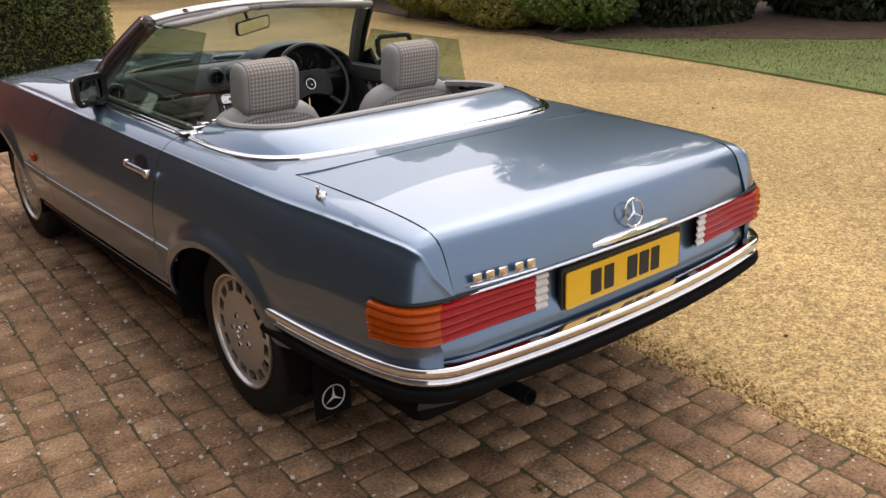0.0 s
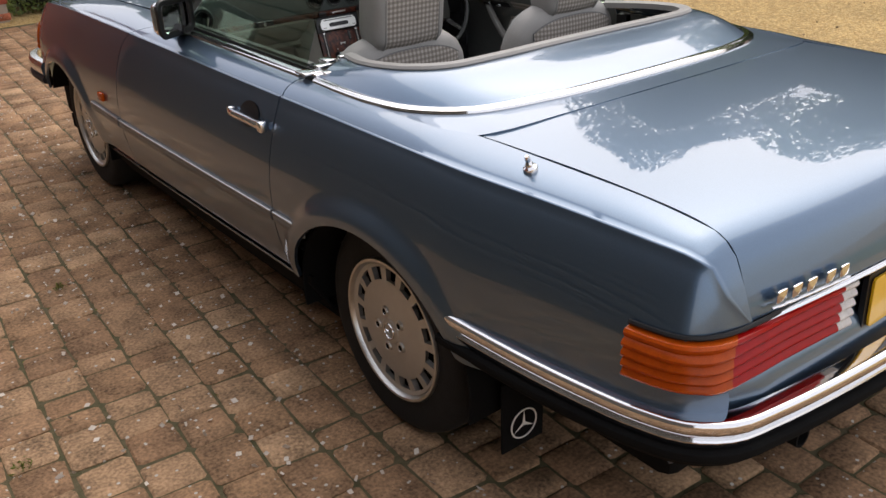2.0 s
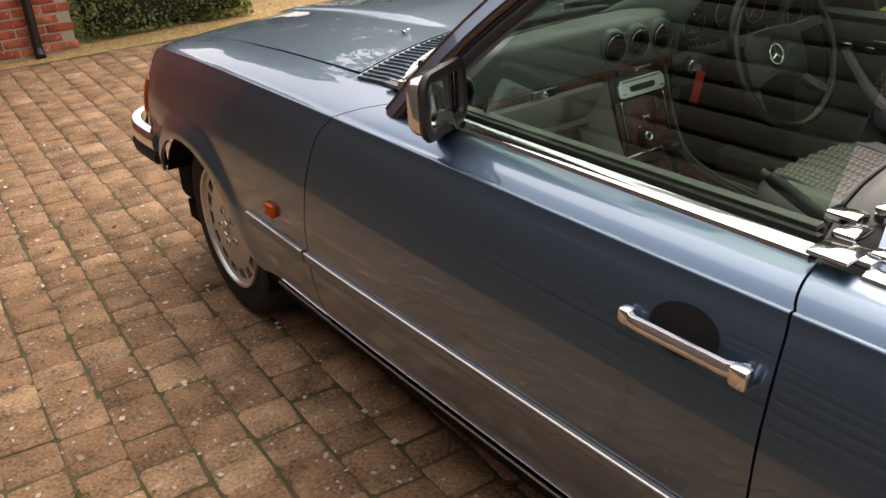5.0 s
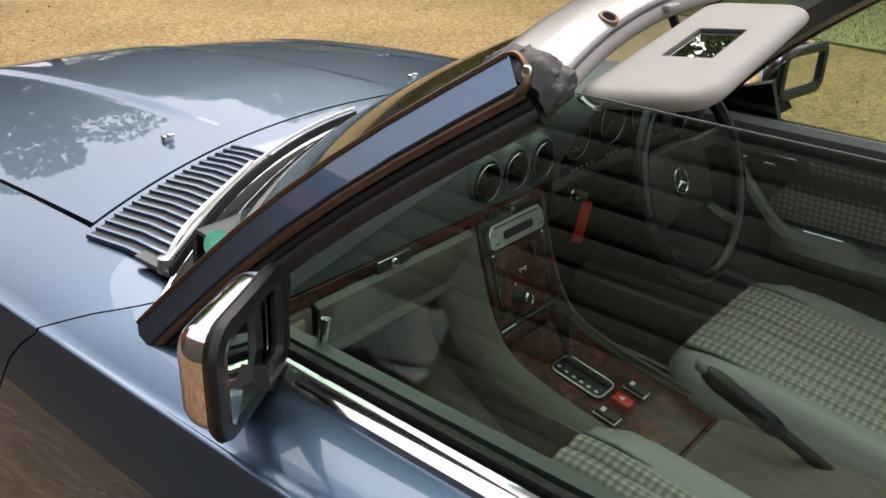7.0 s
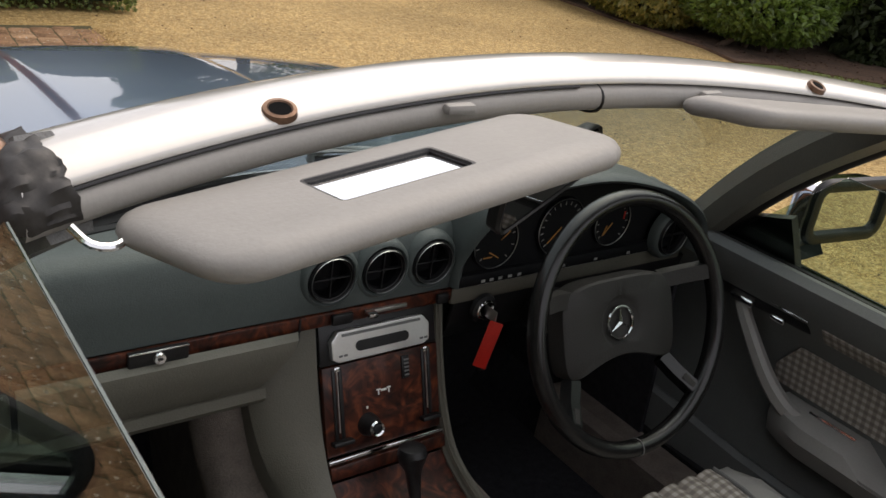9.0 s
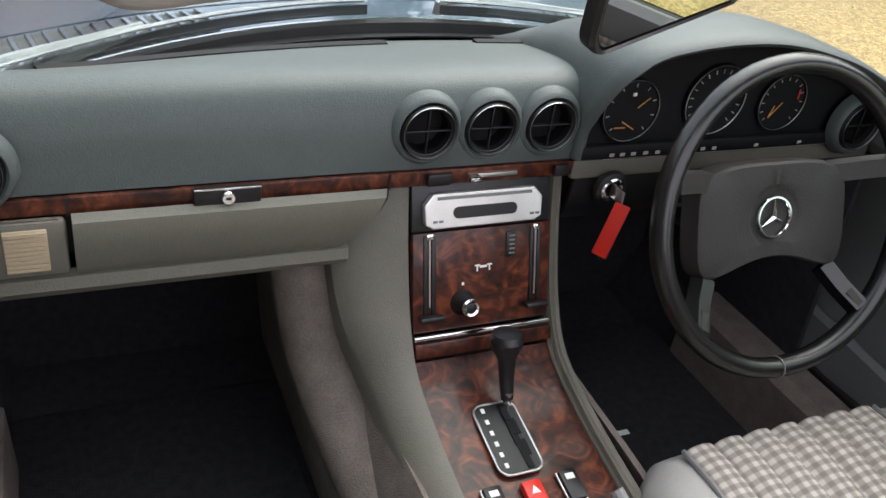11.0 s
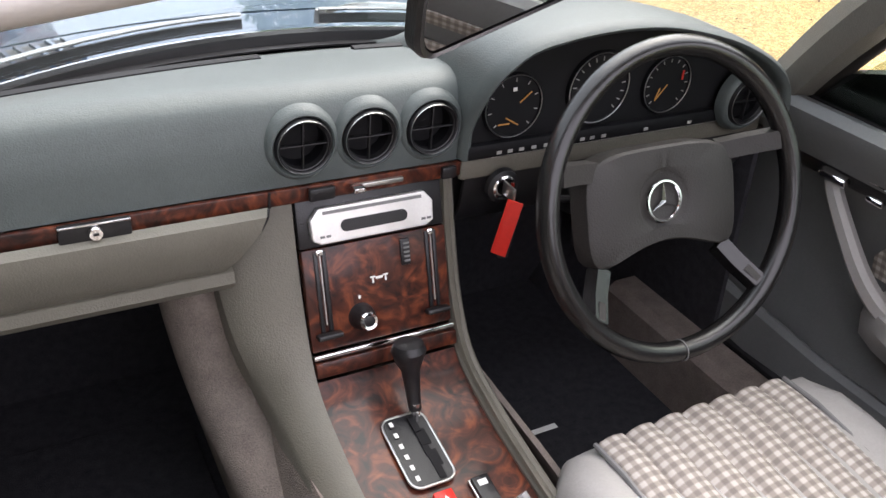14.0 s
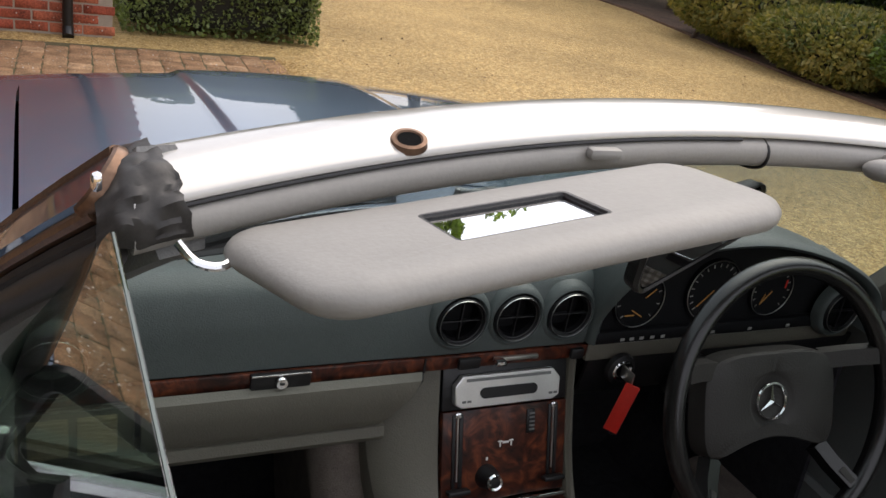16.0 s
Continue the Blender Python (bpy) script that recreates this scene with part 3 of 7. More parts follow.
def box_hedge():
    ob = thing("box_hedge", "dense clipped dark green box hedge by the brick wall", "hedge")
    r = np.random.default_rng(21)
    lo, hi = np.array((0.06, 7.70, 0.0)), np.array((1.62, 10.4, 1.5))
    n = 30000
    p = r.uniform(lo, hi, (n, 3))
    face = r.integers(0, 4, n)
    d = np.zeros((n, 3))
    for k, (ax, v, s) in enumerate(((1, lo[1], -1), (0, hi[0], 1), (2, hi[2], 1), (0, lo[0], -1))):
        m = face == k
        p[m, ax] = v
        d[m, ax] = s
    wob = np.sin(p[:, 0] * 5 + p[:, 2] * 4) * 0.02 + np.sin(p[:, 1] * 3.7 + p[:, 2] * 6) * 0.02
    p += d * (wob - np.abs(r.normal(0, 0.035, n)))[:, None]
    p[:, 2] = np.maximum(p[:, 2], 0.02)
    part("crown", cards(p, d + r.normal(0, 0.8, (n, 3)), 0.042, 0.6, seed=22), LEAF_DARK, ob, smooth=False)
    # dark box inside the hedge, coloured as the shade behind its leaves
    part("inner_mass", rbox(((lo + hi) / 2), (hi - lo) - 0.12, 0.05), CROWN_SHADE, ob)
    for x, y in ((0.5, 8.2), (1.2, 8.2), (0.5, 9.6), (1.2, 9.6)):
        part("trunk", tube([(x, y, -0.02), (x + 0.03, y, 0.4), (x, y + 0.03, 1.1)], 0.03, 6, up=(1, 0, 0)), BARK, ob)
    return ob


box_hedge()
shrub("shrub", "low shrub with yellowing green leaves at the gravel edge", (7.05, 8.4, 0), (9.1, 11.2, 1.05), 12000, 0.080, LEAF_WARM, 31, group="border shrubs")
shrub("shrub", "low shrub with yellowing green leaves at the gravel edge", (6.90, 6.7, 0), (8.8, 9.0, 0.90), 12000, 0.072, LEAF_WARM, 32, group="border shrubs")
shrub("shrub", "low spreading shrub with fresh green leaves", (7.15, 5.7, 0), (9.0, 7.3, 1.10), 12000, 0.08, LEAF, 33, group="border shrubs")
shrub("shrub", "tall glossy green laurel shrub behind the low border", (7.9, 5.3, 0), (10.4, 8.2, 4.1), 15000, 0.11, LEAF, 34, group="border shrubs")
shrub("shrub", "tall glossy green laurel shrub behind the low border", (8.0, 7.8, 0), (11.0, 11.4, 5.1), 17000, 0.11, LEAF, 35, group="border shrubs")
shrub("shrub", "tall glossy green laurel shrub behind the low border", (8.2, 11.0, 0), (11.6, 15.6, 5.4), 15000, 0.13, LEAF, 36, group="border shrubs")
shrub("shrub", "tall glossy green laurel shrub behind the low border", (7.9, 14.8, 0), (12.8, 21.8, 6.0), 15000, 0.16, LEAF, 43, group="border shrubs", power=5)
shrub("shrub", "deep green yew standing in the bark bed", (8.7, 4.9, -0.7), (12.2, 7.2, 4.8), 18000, 0.13, LEAF_DEEP, 37, group="border shrubs", trunks=5)
# boxy dark mass added so that the boot lid reflects less sky
shrub("shrub", "broad square-clipped dark yew behind the laurels", (8.3, 6.4, -0.2), (13.2, 9.4, 7.6), 30000, 0.13, LEAF_DEEP, 42, group="border shrubs", trunks=5, power=7)
shrub("shrub", "deep green yew standing in the bark bed", (11.0, 2.6, -0.9), (15.0, 7.2, 5.2), 17000, 0.16, LEAF_DEEP, 38, group="border shrubs", trunks=5)
shrub("shrub", "deep green yew standing in the bark bed", (13.4, -0.8, -0.9), (18.4, 4.6, 5.6), 16000, 0.19, LEAF_DEEP, 39, group="border shrubs", trunks=5)
shrub("shrub", "broad dark evergreen shrub across the far end of the drive", (1.0, 19.0, 0.0), (8.5, 24.5, 3.9), 15000, 0.22, LEAF_DEEP, 40, group="border shrubs", trunks=5)
shrub("shrub", "broad dark evergreen shrub beyond the lawn", (17.0, -7.5, 0.0), (22.5, 0.0, 6.0), 12000, 0.22, LEAF_DEEP, 41, group="border shrubs", trunks=5)


def tree(name, label, base, height, radius, seed):
    ob = thing(name, label, "tree", "garden trees")
    r = np.random.default_rng(seed)
    b = np.array(base, float)
    top = b + (r.normal(0, 0.3), r.normal(0, 0.3), height * 0.8)
    part("trunk", tube(curve([b - (0, 0, 0.05), b + (0.1, 0, height * 0.3), top], 8), 0.22, 8, up=(1, 0.1, 0), scale=np.linspace(1, 0.25, 8)), BARK, ob)
    pts, dirs, limbs = [], [], []
    for k in range(16):
        a = r.uniform(0, 2 * math.pi)
        h = r.uniform(0.35, 0.98)
        c = b + (math.cos(a) * radius * r.uniform(0.2, 0.85), math.sin(a) * radius * r.uniform(0.2, 0.85), height * h)
        s = radius * r.uniform(0.32, 0.55)
        p, d = clump(900, c - s, c + s * np.array((1, 1, 0.75)), seed * 50 + k)
        pts.append(p), dirs.append(d)
        limbs.append(tube([b + (0, 0, height * h * 0.6), (b + c) / 2 + (0, 0, height * h * 0.35), c], 0.05, 5, up=(0.3, 1, 0.1)))
    for g in limbs:
        part("limb", g, BARK, ob)
    part("crown", cards(np.concatenate(pts), np.concatenate(dirs), 0.24, 0.6, seed=seed), LEAF, ob, smooth=False)
    return ob


for bx_, by_, h_, r_, s_ in ((9, 22, 8.0, 3.2, 51), (13.5, 19, 7.6, 3.0, 52), (18, 16, 8.2, 3.2, 57), (19.5, 7, 9.5, 3.4, 53), (4.5, 31, 4.6, 2.6, 54), (-4, 28, 8, 3.6, 55), (23, -4, 9, 3.6, 56)):
    tree("tree", "leafy broad garden tree behind the shrubs", (bx_, by_, 0), h_, r_, s_)

# ---- brick house wall ahead, and the house with its slatted garage door beside the drive ----
wall_north = tagged(part("wall_north", rbox((-1.62, 7.63, 1.55), (3.20, 0.24, 3.14), 0), MORTAR, smooth=False), "red brick house wall with pale mortar joints", "wall", kind="structure")
wall_west = tagged(part("wall_west", rbox((-3.10, 2.2, 2.88), (0.3, 10.58, 0.36), 0), BRICK_FAR, smooth=False),
                   "red brick garage wall beside the paved drive", "wall", kind="structure")
garage_door = tagged(new("garage_door"), "closed garage doors of broad painted horizontal slats", "garage door", kind="structure")
for k in range(20):
    part("slat", rbox((-3.07, 2.2, 0.08 + k * 0.133), (0.05, 10.5, 0.116), 0.018), SLAT, garage_door)
part("backing", rbox((-3.16, 2.2, 1.35), (0.04, 10.55, 2.66), 0), BLACK, garage_door, smooth=False)
tagged(part("wall_garage", rbox((-5.35, 2.1, 1.52), (4.1, 10.3, 3.04), 0), BRICK_FAR, smooth=False), "red brick body of the garage behind its doors", "wall", kind="structure")
roof = tagged(part("roof", panel([(-7.6, -3.4), (-2.86, -3.4), (-2.86, 7.4), (-7.6, 7.4)], 0.14, (1, 0, 0), (0, 1, 0), (0, 0, 3.065)), TYRE, smooth=False), "dark flat eaves roof of the garage", "roof", kind="structure")


# ---- the car: an open two-seat roadster; x across, y towards its nose ----
car = thing("car", "metallic blue two-seat convertible with its roof down, parked on pavers", "car")
ZS = (0.20, 0.26, 0.32, 0.42, 0.50, 0.58, 0.66, 0.74, 0.80, 0.845)
XS = (0.770, 0.800, 0.830, 0.858, 0.868, 0.868, 0.859, 0.838, 0.816, 0.793)
AXLES = (0.040, 2.515)
ARCH, ARCH_H, HUB_Z = 0.385, 0.312, 0.305


def dx(y, z=0.7):
    return tail_dx(y) if np.ndim(z) == 0 and z > 0.66 else tail_dx(y) + np.clip((0.66 - z) / 0.10, 0, 1) * low_tuck(y)


def low_tuck(y):
    """How far the tail draws in below the lamps."""
    return ip(y, (-0.918, -0.89, -0.862, -0.80, -0.70, -0.5, -0.3, 3.3), (-0.040, -0.042, -0.034, -0.025, -0.016, -0.004, 0.0, 0.0))


def tail_dx(y):
    return ip(y, (-0.918, -0.910, -0.890, -0.862, -0.815, -0.75, -0.5, -0.2, 0.4, 1.0, 1.7, 2.3, 2.8, 3.05, 3.2, 3.27),
              (-0.138, -0.116, -0.086, -0.066, -0.052, -0.043, -0.026, -0.005, 0.0, 0.010, 0.018, 0.012, -0.012, -0.045, -0.11, -0.22))


def zc(y):
    return ip(y, (-0.918, -0.89, -0.868, -0.80, -0.6, 0.5, 1.7, 2.3, 2.8, 3.05, 3.2, 3.27), (0.70, 0.765, 0.815, 0.834, 0.840, 0.845, 0.857, 0.852, 0.828, 0.795, 0.75, 0.70))


def bx(y, z):
    """Half width of the body's side."""
    zz = np.where(z > 0.6, 0.6 + (z - 0.6) * 0.245 / (zc(y) - 0.6), z)
    x = ip(zz, ZS, XS) + dx(y, z)
    for c in AXLES:
        r = np.hypot((y - c) / ARCH, (z - HUB_Z) / ARCH_H)
        u = np.clip((1.25 - r) / 0.19, 0, 1)
        x = x + 0.021 * u * u * (3 - 2 * u) * (1 - 0.45 * np.clip((c - y) / 0.5, 0, 1))
    return x


def inner_x(y):
    """Where the shoulder ends inboard: lid gap, deck, belt moulding, bonnet gap."""
    return ip(y, (-0.95, -0.30, -0.178, -0.05, 0.10, 0.5, 1.55, 1.62, 1.75, 1.85, 2.7, 3.1, 3.27), (0.655, 0.660, 0.664, 0.700, 0.706, 0.703, 0.703, 0.70, 0.66, 0.632, 0.628, 0.60, 0.55))


def inner_z(y):
    return ip(y, (-0.918, -0.905, -0.89, -0.872, -0.855, -0.82, -0.6, 0.5, 1.2, 1.7, 1.85, 2.5, 2.9, 3.1, 3.2, 3.27), (0.702, 0.735, 0.772, 0.812, 0.833, 0.853, 0.870, 0.880, 0.883, 0.888, 0.890, 0.872, 0.838, 0.806, 0.77, 0.715))


def low_z(y):
    z = np.full(np.shape(y), 0.338)
    z = np.where((y < -0.33) | (y > 2.86), 0.42, z)
    for c in AXLES:
        d = 1 - ((y - c) / ARCH) ** 2
        z = np.where(d > 0, np.maximum(z, HUB_Z + ARCH_H * np.sqrt(np.maximum(d, 0))), z)
    return z


def ys_between(a, b, n):
    """Stations along the car, closer together at the wheel arches' ends."""
    y = list(np.linspace(a, b, n))
    for c in AXLES:
        y += [c + ARCH * math.cos(t) for t in np.linspace(0, math.pi, 25)] + [c - ARCH - 0.002, c + ARCH + 0.002]
    return np.array(sorted(set(v for v in y if min(a, b) <= v <= max(a, b))))


def side_panel(y_of, n_side=24, n_top=7, lo=None, crease_to_top=True):
    """The body's left side between stations; y_of(k, z) gives the station's y at height z."""
    cols = []
    for y0, yfun in y_of:
        z0 = float(low_z(np.array(y0))) if lo is None else lo
        z1 = float(zc(y0))
        zs = z0 + (z1 - z0) * np.linspace(0, 1, n_side)
        col = []
        for z in zs:
            y = yfun(z)
            x = max(float(bx(np.array(y), np.array(z))), float(inner_x(y)) + 0.004)
            col.append((-x, y, z))
        lip = min(0.010, abs(col[-1][0]) - float(inner_x(y0)) - 0.003)
        if lip > 0.002:
            x, z = col[-1][0], col[-1][2]
            col[-1] = (x, col[-1][1], z - 0.0022)
            for a, b in ((0.04, -0.0002), (0.16, 0.0016), (0.40, 0.0030), (0.70, 0.0030), (1.0, 0.0022)):
                col.append((x + lip * a, yfun(z), z + b))
        else:
            col += [(col[-1][0] + 0.0001 * k, col[-1][1], col[-1][2] + 0.0001 * k) for k in (1, 2, 3, 4, 5)]
        c = np.array((col[-1][0], col[-1][2]))
        i = np.array((-float(inner_x(y0)), float(inner_z(y0))))
        k = np.array((c[0] + 0.30 * (i[0] - c[0]), i[1] - 0.18 * (i[1] - c[1])))
        for u in np.linspace(0, 1, n_top + 1)[1:]:
            q = (1 - u) ** 2 * c + 2 * u * (1 - u) * k + u * u * i
            col.append((q[0], yfun(q[1]), q[1]))
        cols.append(col)
    return grid(np.array(cols), flip=True)


def stations(ys):
    return [(y, (lambda z, y=y: y)) for y in ys]


def rear_gap(z):
    return float(ip(z, (0.30, 0.50, 0.70, 0.833, 0.865, 0.89), (0.510, 0.516, 0.524, 0.534, 0.550, 0.568)))


def front_gap(z):
    return float(ip(z, (0.30, 0.50, 0.70, 0.80, 0.857, 0.875, 0.888), (1.745, 1.742, 1.742, 1.728, 1.685, 1.645, 1.585)))


G = 0.0022
ys = ys_between(-0.916, 0.50, 60)
quarter = stations(ys) + [(rear_gap(0.5) - 0.012, lambda z: rear_gap(z) - G - 0.006), (rear_gap(0.5), lambda z: rear_gap(z) - G)]
door_cols = []
for u in np.linspace(0, 1, 34):
    door_cols.append(((1 - u) * rear_gap(0.5) + u * front_gap(0.5), lambda z, u=u: (1 - u) * (rear_gap(z) + G) + u * (front_gap(z) - G)))
ysf = ys_between(1.80, 3.265, 40)
fender = [(front_gap(0.5) + 0.004, lambda z: front_gap(z) + G), (1.775, lambda z: 0.5 * (front_gap(z) + G) + 0.5 * 1.80)] + stations(ysf)
for side, fl in (("left", False), ("right", True)):
    for nm, cols in (("rear_wing", quarter), ("front_wing", fender)):
        g = side_panel(cols)
        part(nm, mirror(g) if fl else g, PAINT, car, thick=0.012, angle=50)
doors = {}
for fl in (False, True):
    g = side_panel(door_cols, lo=0.342)
    doors[fl] = part("door", mirror(g) if fl else g, PAINT, car, thick=0.012, angle=50)

doors[True].location.x = 0.03


def both(name, geo, mat, parent=None, **kw):
    """A part and its mirror image on the car's other side."""
    return part(name, geo, mat, parent or car, **kw), part(name, mirror(geo), mat, parent or car, **kw)


# boot lid: top rolled over into the tail
def tail_y(x):
    return -0.05 * (1 - (x / 0.65) ** 2)


LID_PROF = [(-0.183, 0.0), (-0.35, 0.0), (-0.50, 0.001), (-0.62, 0.004), (-0.74, 0.011), (-0.80, 0.019), (-0.835, 0.030), (-0.858, 0.047), (-0.872, 0.070), (-0.888, 0.110), (-0.901, 0.145), (-0.909, 0.172)]


def lid_point(x, y, drop):
    k = min(1, max(0, (-0.45 - y) / 0.40))
    kk = k * k * (3 - 2 * k)
    front = max(0.0, 1 - (-0.183 - y) / 0.25)
    yy = y + tail_y(x) * kk - 0.063 * (1 - (x / 0.66) ** 2) * front
    x = x * (float(inner_x(y)) - 0.006) / 0.652
    return (x, yy, 0.874 + 0.021 * (1 - (x / 0.66) ** 2) * (1 - 0.35 * kk) - drop)


prof = curve([(a, b) for a, b in LID_PROF], 34)
lid = part("boot_lid", grid([[lid_point(x, a, b) for a, b in prof] for x in np.linspace(-0.652, 0.652, 33)], flip=True), PAINT, car, "wide flat blue boot lid", thick=0.012, angle=50)

# black strips laid under the lid's gap so that it looks shaded
for sx in (-1, 1):
    part("lid_seal", sweep([lid_point(sx * 0.657, a, b + 0.010) for a, b in prof[:24]], [(-0.007, -0.002), (0.007, -0.002), (0.007, 0.002), (-0.007, 0.002)]), RUBBER, car)
part("lid_seal", sweep([lid_point(x, -0.180, 0.010) for x in np.linspace(-0.65, 0.65, 31)], [(-0.007, -0.002), (0.007, -0.002), (0.007, 0.002), (-0.007, 0.002)]), RUBBER, car)

# deck between the lid and the hood-cover moulding
MOULD = [(-0.690, 0.500), (-0.695, 0.32), (-0.688, 0.19), (-0.655, 0.065), (-0.565, -0.045), (-0.37, -0.108), (-0.18, -0.130), (0, -0.136)]
OUTER = [(-0.703, 0.500), (-0.706, 0.32), (-0.706, 0.10), (-0.703, -0.04), (-0.664, -0.178), (-0.42, -0.224), (-0.20, -0.238), (0, -0.243)]
TRIM = [(-0.562, 0.548), (-0.596, 0.42), (-0.596, 0.31), (-0.570, 0.215), (-0.507, 0.145), (-0.33, 0.128), (-0.16, 0.132), (0, 0.133)]


def whole(pts):
    return list(pts) + [(-x, y) for x, y in reversed(pts[:-1])]


NM = 61
mould, outer, trim = curve(whole(MOULD), NM), curve(whole(OUTER), NM), curve(whole(TRIM), NM)


def deck_z(x, y):
    return 0.877 + 0.019 * max(0.0, 1 - (x / 0.70) ** 2)


deck_rows = []
for (mx, my), (ox, oy) in zip(mould, outer):
    side = min(1.0, max(0.0, (abs(ox) - 0.655) / 0.012)) if oy > -0.19 else 0.0
    ex = math.copysign(float(inner_x(oy)) + 0.003, ox) if side > 0.5 else ox
    row = []
    for u in np.linspace(0, 1, 7):
        x = mx + (ex - mx) * u
        z = deck_z(x, 0)
        row.append((x, my + (oy - my) * u, z + side * u * u * (float(inner_z(oy)) - 0.0004 - z)))
    deck_rows.append(row)
part("rear_deck", grid(deck_rows, flip=True), PAINT, car, thick=0.01)
part("deck_moulding", sweep([(x, y, deck_z(x, y) + 0.004) for x, y in mould], [(-0.019, -0.004), (0.019, -0.004), (0.017, 0.003), (0.006, 0.008), (-0.006, 0.008), (-0.017, 0.003)]), CHROME, car, "curved chrome moulding round the hood cover")
rows = []
for (mx, my), (tx, ty) in zip(mould, trim):
    zm = deck_z(mx, my) + 0.002
    zt = 0.945 - 0.030 * max(0, (ty - 0.15) / 0.42)
    row = []
    for u in np.linspace(0, 1, 9):
        s = 1 - (1 - u) ** 2.0
        row.append((mx + (tx - mx) * u, my + (ty - my) * u, zm + (zt - zm) * s))
    rows.append(row)
part("hood_cover", grid(rows), PAINT, car, "raised blue metal cover over the stowed roof", thick=0.01)
part("cover_trim", sweep([(x, y, 0.948 - 0.030 * max(0, (y - 0.15) / 0.42)) for x, y in trim], [(-0.032, -0.014), (0.004, -0.010), (0.008, 0.0), (0.002, 0.007), (-0.016, 0.010), (-0.032, 0.004)]), LEATHER, car, "padded grey vinyl edge of the hood cover")

# tail panel, lamps, plate, bumper
tail = []
for x in np.linspace(-0.70, 0.70, 31):
    y0 = -0.893 + 0.55 * tail_y(min(0.66, abs(x))) + 0.9 * max(0, abs(x) - 0.60) ** 1.5
    tail.append([(x, y0 + dy, z) for z, dy in ((0.705, -0.006), (0.69, 0.0), (0.60, -0.002), (0.580, -0.016), (0.55, -0.030), (0.50, -0.034), (0.45, 0.0), (0.34, 0.06))])
part("tail_panel", grid(tail, flip=True), PAINT, car, thick=0.01)


def lamp_path(z, out):
    """The plan curve of a tail lamp from its inner end round the corner to the side, at one height."""
    pts = [(-0.345, -0.934 - out), (-0.45, -0.926 - out), (-0.56, -0.919 - out), (-0.625, -0.917 - out)]
    for y in (-0.905, -0.885, -0.860, -0.825, -0.790, -0.765):
        k = (y + 0.765) / -0.14
        pts.append((-float(bx(np.array(y), np.array(z))) - out * (1 - 0.3 * k), y - out * k))
    return [(x, y, z) for x, y in pts]


def lamp(u0, u1, name, mat, label):
    rows = []
    ridges = 5
    for k in range(ridges * 4 + 1):
        v = k / (ridges * 4)
        z = 0.585 + 0.112 * v
        out = 0.007 + 0.0075 * abs(math.sin(v * ridges * math.pi))
        if k in (0, ridges * 4):
            out = -0.006
        c = curve(lamp_path(z, out), 41)
        i0, i1 = round(u0 * 40), round(u1 * 40)
        rows.append(c[i0:i1 + 1])
    g = grid(np.array(rows))
    return part(name, g, mat, lamp_l, label, thick=0.004), part(name, mirror(g), mat, lamp_r, label, thick=0.004)


lamp_l, lamp_r = new("tail_lamp"), new("tail_lamp")
lamp_l.parent = lamp_r.parent = car
lamp(0.0, 0.075, "reversing_lens", WHITE_LENS, "clear ribbed lens")
lamp(0.075, 0.625, "brake_lens", RED_LENS, "red ribbed lens")
lamp(0.625, 1.0, "indicator_lens", AMBER_LENS, "amber ribbed lens")
part("gasket", sweep(curve(lamp_path(0.702, 0.004), 30), ring(0.005, 6)), RUBBER, lamp_l)
part("gasket", mirror(sweep(curve(lamp_path(0.702, 0.004), 30), ring(0.005, 6))), RUBBER, lamp_r)

plate = new("number_plate")
plate.parent = car
part("plate_holder", panel(rounded(0.545, 0.132, 0.008), 0.012, (1, 0, 0), (0, 0.03, 1), (-0.012, -0.928, 0.612)), BLACK, plate, smooth=False)
part("plate_face", panel(rounded(0.52, 0.111, 0.01), 0.006, (1, 0, 0), (0, 0.03, 1), (-0.012, -0.9415, 0.612)), YELLOW, plate, "yellow reflective plate", bevel=0.001, smooth=False)
for cx, w in ((-0.135, 0.045), (-0.078, 0.042), (0.028, 0.046), (0.084, 0.044), (0.137, 0.040)):
    part("print_bar", panel(rounded(w, 0.074, 0.004), 0.0015, (1, 0, 0), (0, 0.03, 1), (-0.012 + cx, -0.9478, 0.612)), INK, plate, smooth=False)
part("boot_handle", sweep(curve([(-0.215, -0.928, 0.722), (-0.10, -0.952, 0.729), (0, -0.957, 0.731), (0.10, -0.952, 0.729), (0.215, -0.928, 0.722)], 25), [(0.010, -0.011), (0.016, -0.003), (0.014, 0.006), (0.0, 0.011), (-0.012, 0.008), (-0.012, -0.011)], scale=np.interp(np.linspace(0, 1, 25), (0, 0.12, 0.88, 1), (0.45, 1, 1, 0.45))), CHROME, car, "chrome boot handle over the plate")
part("lid_lower_moulding", sweep(curve([lid_point(x, -0.914, 0.178) for x in np.linspace(-0.645, 0.645, 15)], 40), ring(0.0055, 6)), CHROME, car)


def star(r, rt, depth, n=40):
    """A ring with three tapered spokes, flat in x-z, facing -y."""
    a = np.linspace(0, 2 * math.pi, n, endpoint=False)
    parts_ = [sweep(np.stack([r * np.cos(a), np.zeros(n), r * np.sin(a)], 1), ring(rt, 6), up=(0, 1, 0), closed=True)]
    for k in range(3):
        t = radians(90 + 120 * k)
        d, s = np.array((math.cos(t), 0, math.sin(t))), np.array((-math.sin(t), 0, math.cos(t)))
        w = r * 0.13
        v = [d * r * 0.98, s * w, -s * w, d * r * 0.25 + np.array((0, -depth, 0)), np.array((0, -depth, 0))]
        parts_.append((np.array(v), [(0, 1, 4, 3), (0, 3, 4, 2), (0, 2, 1)]))
    return join(*parts_)


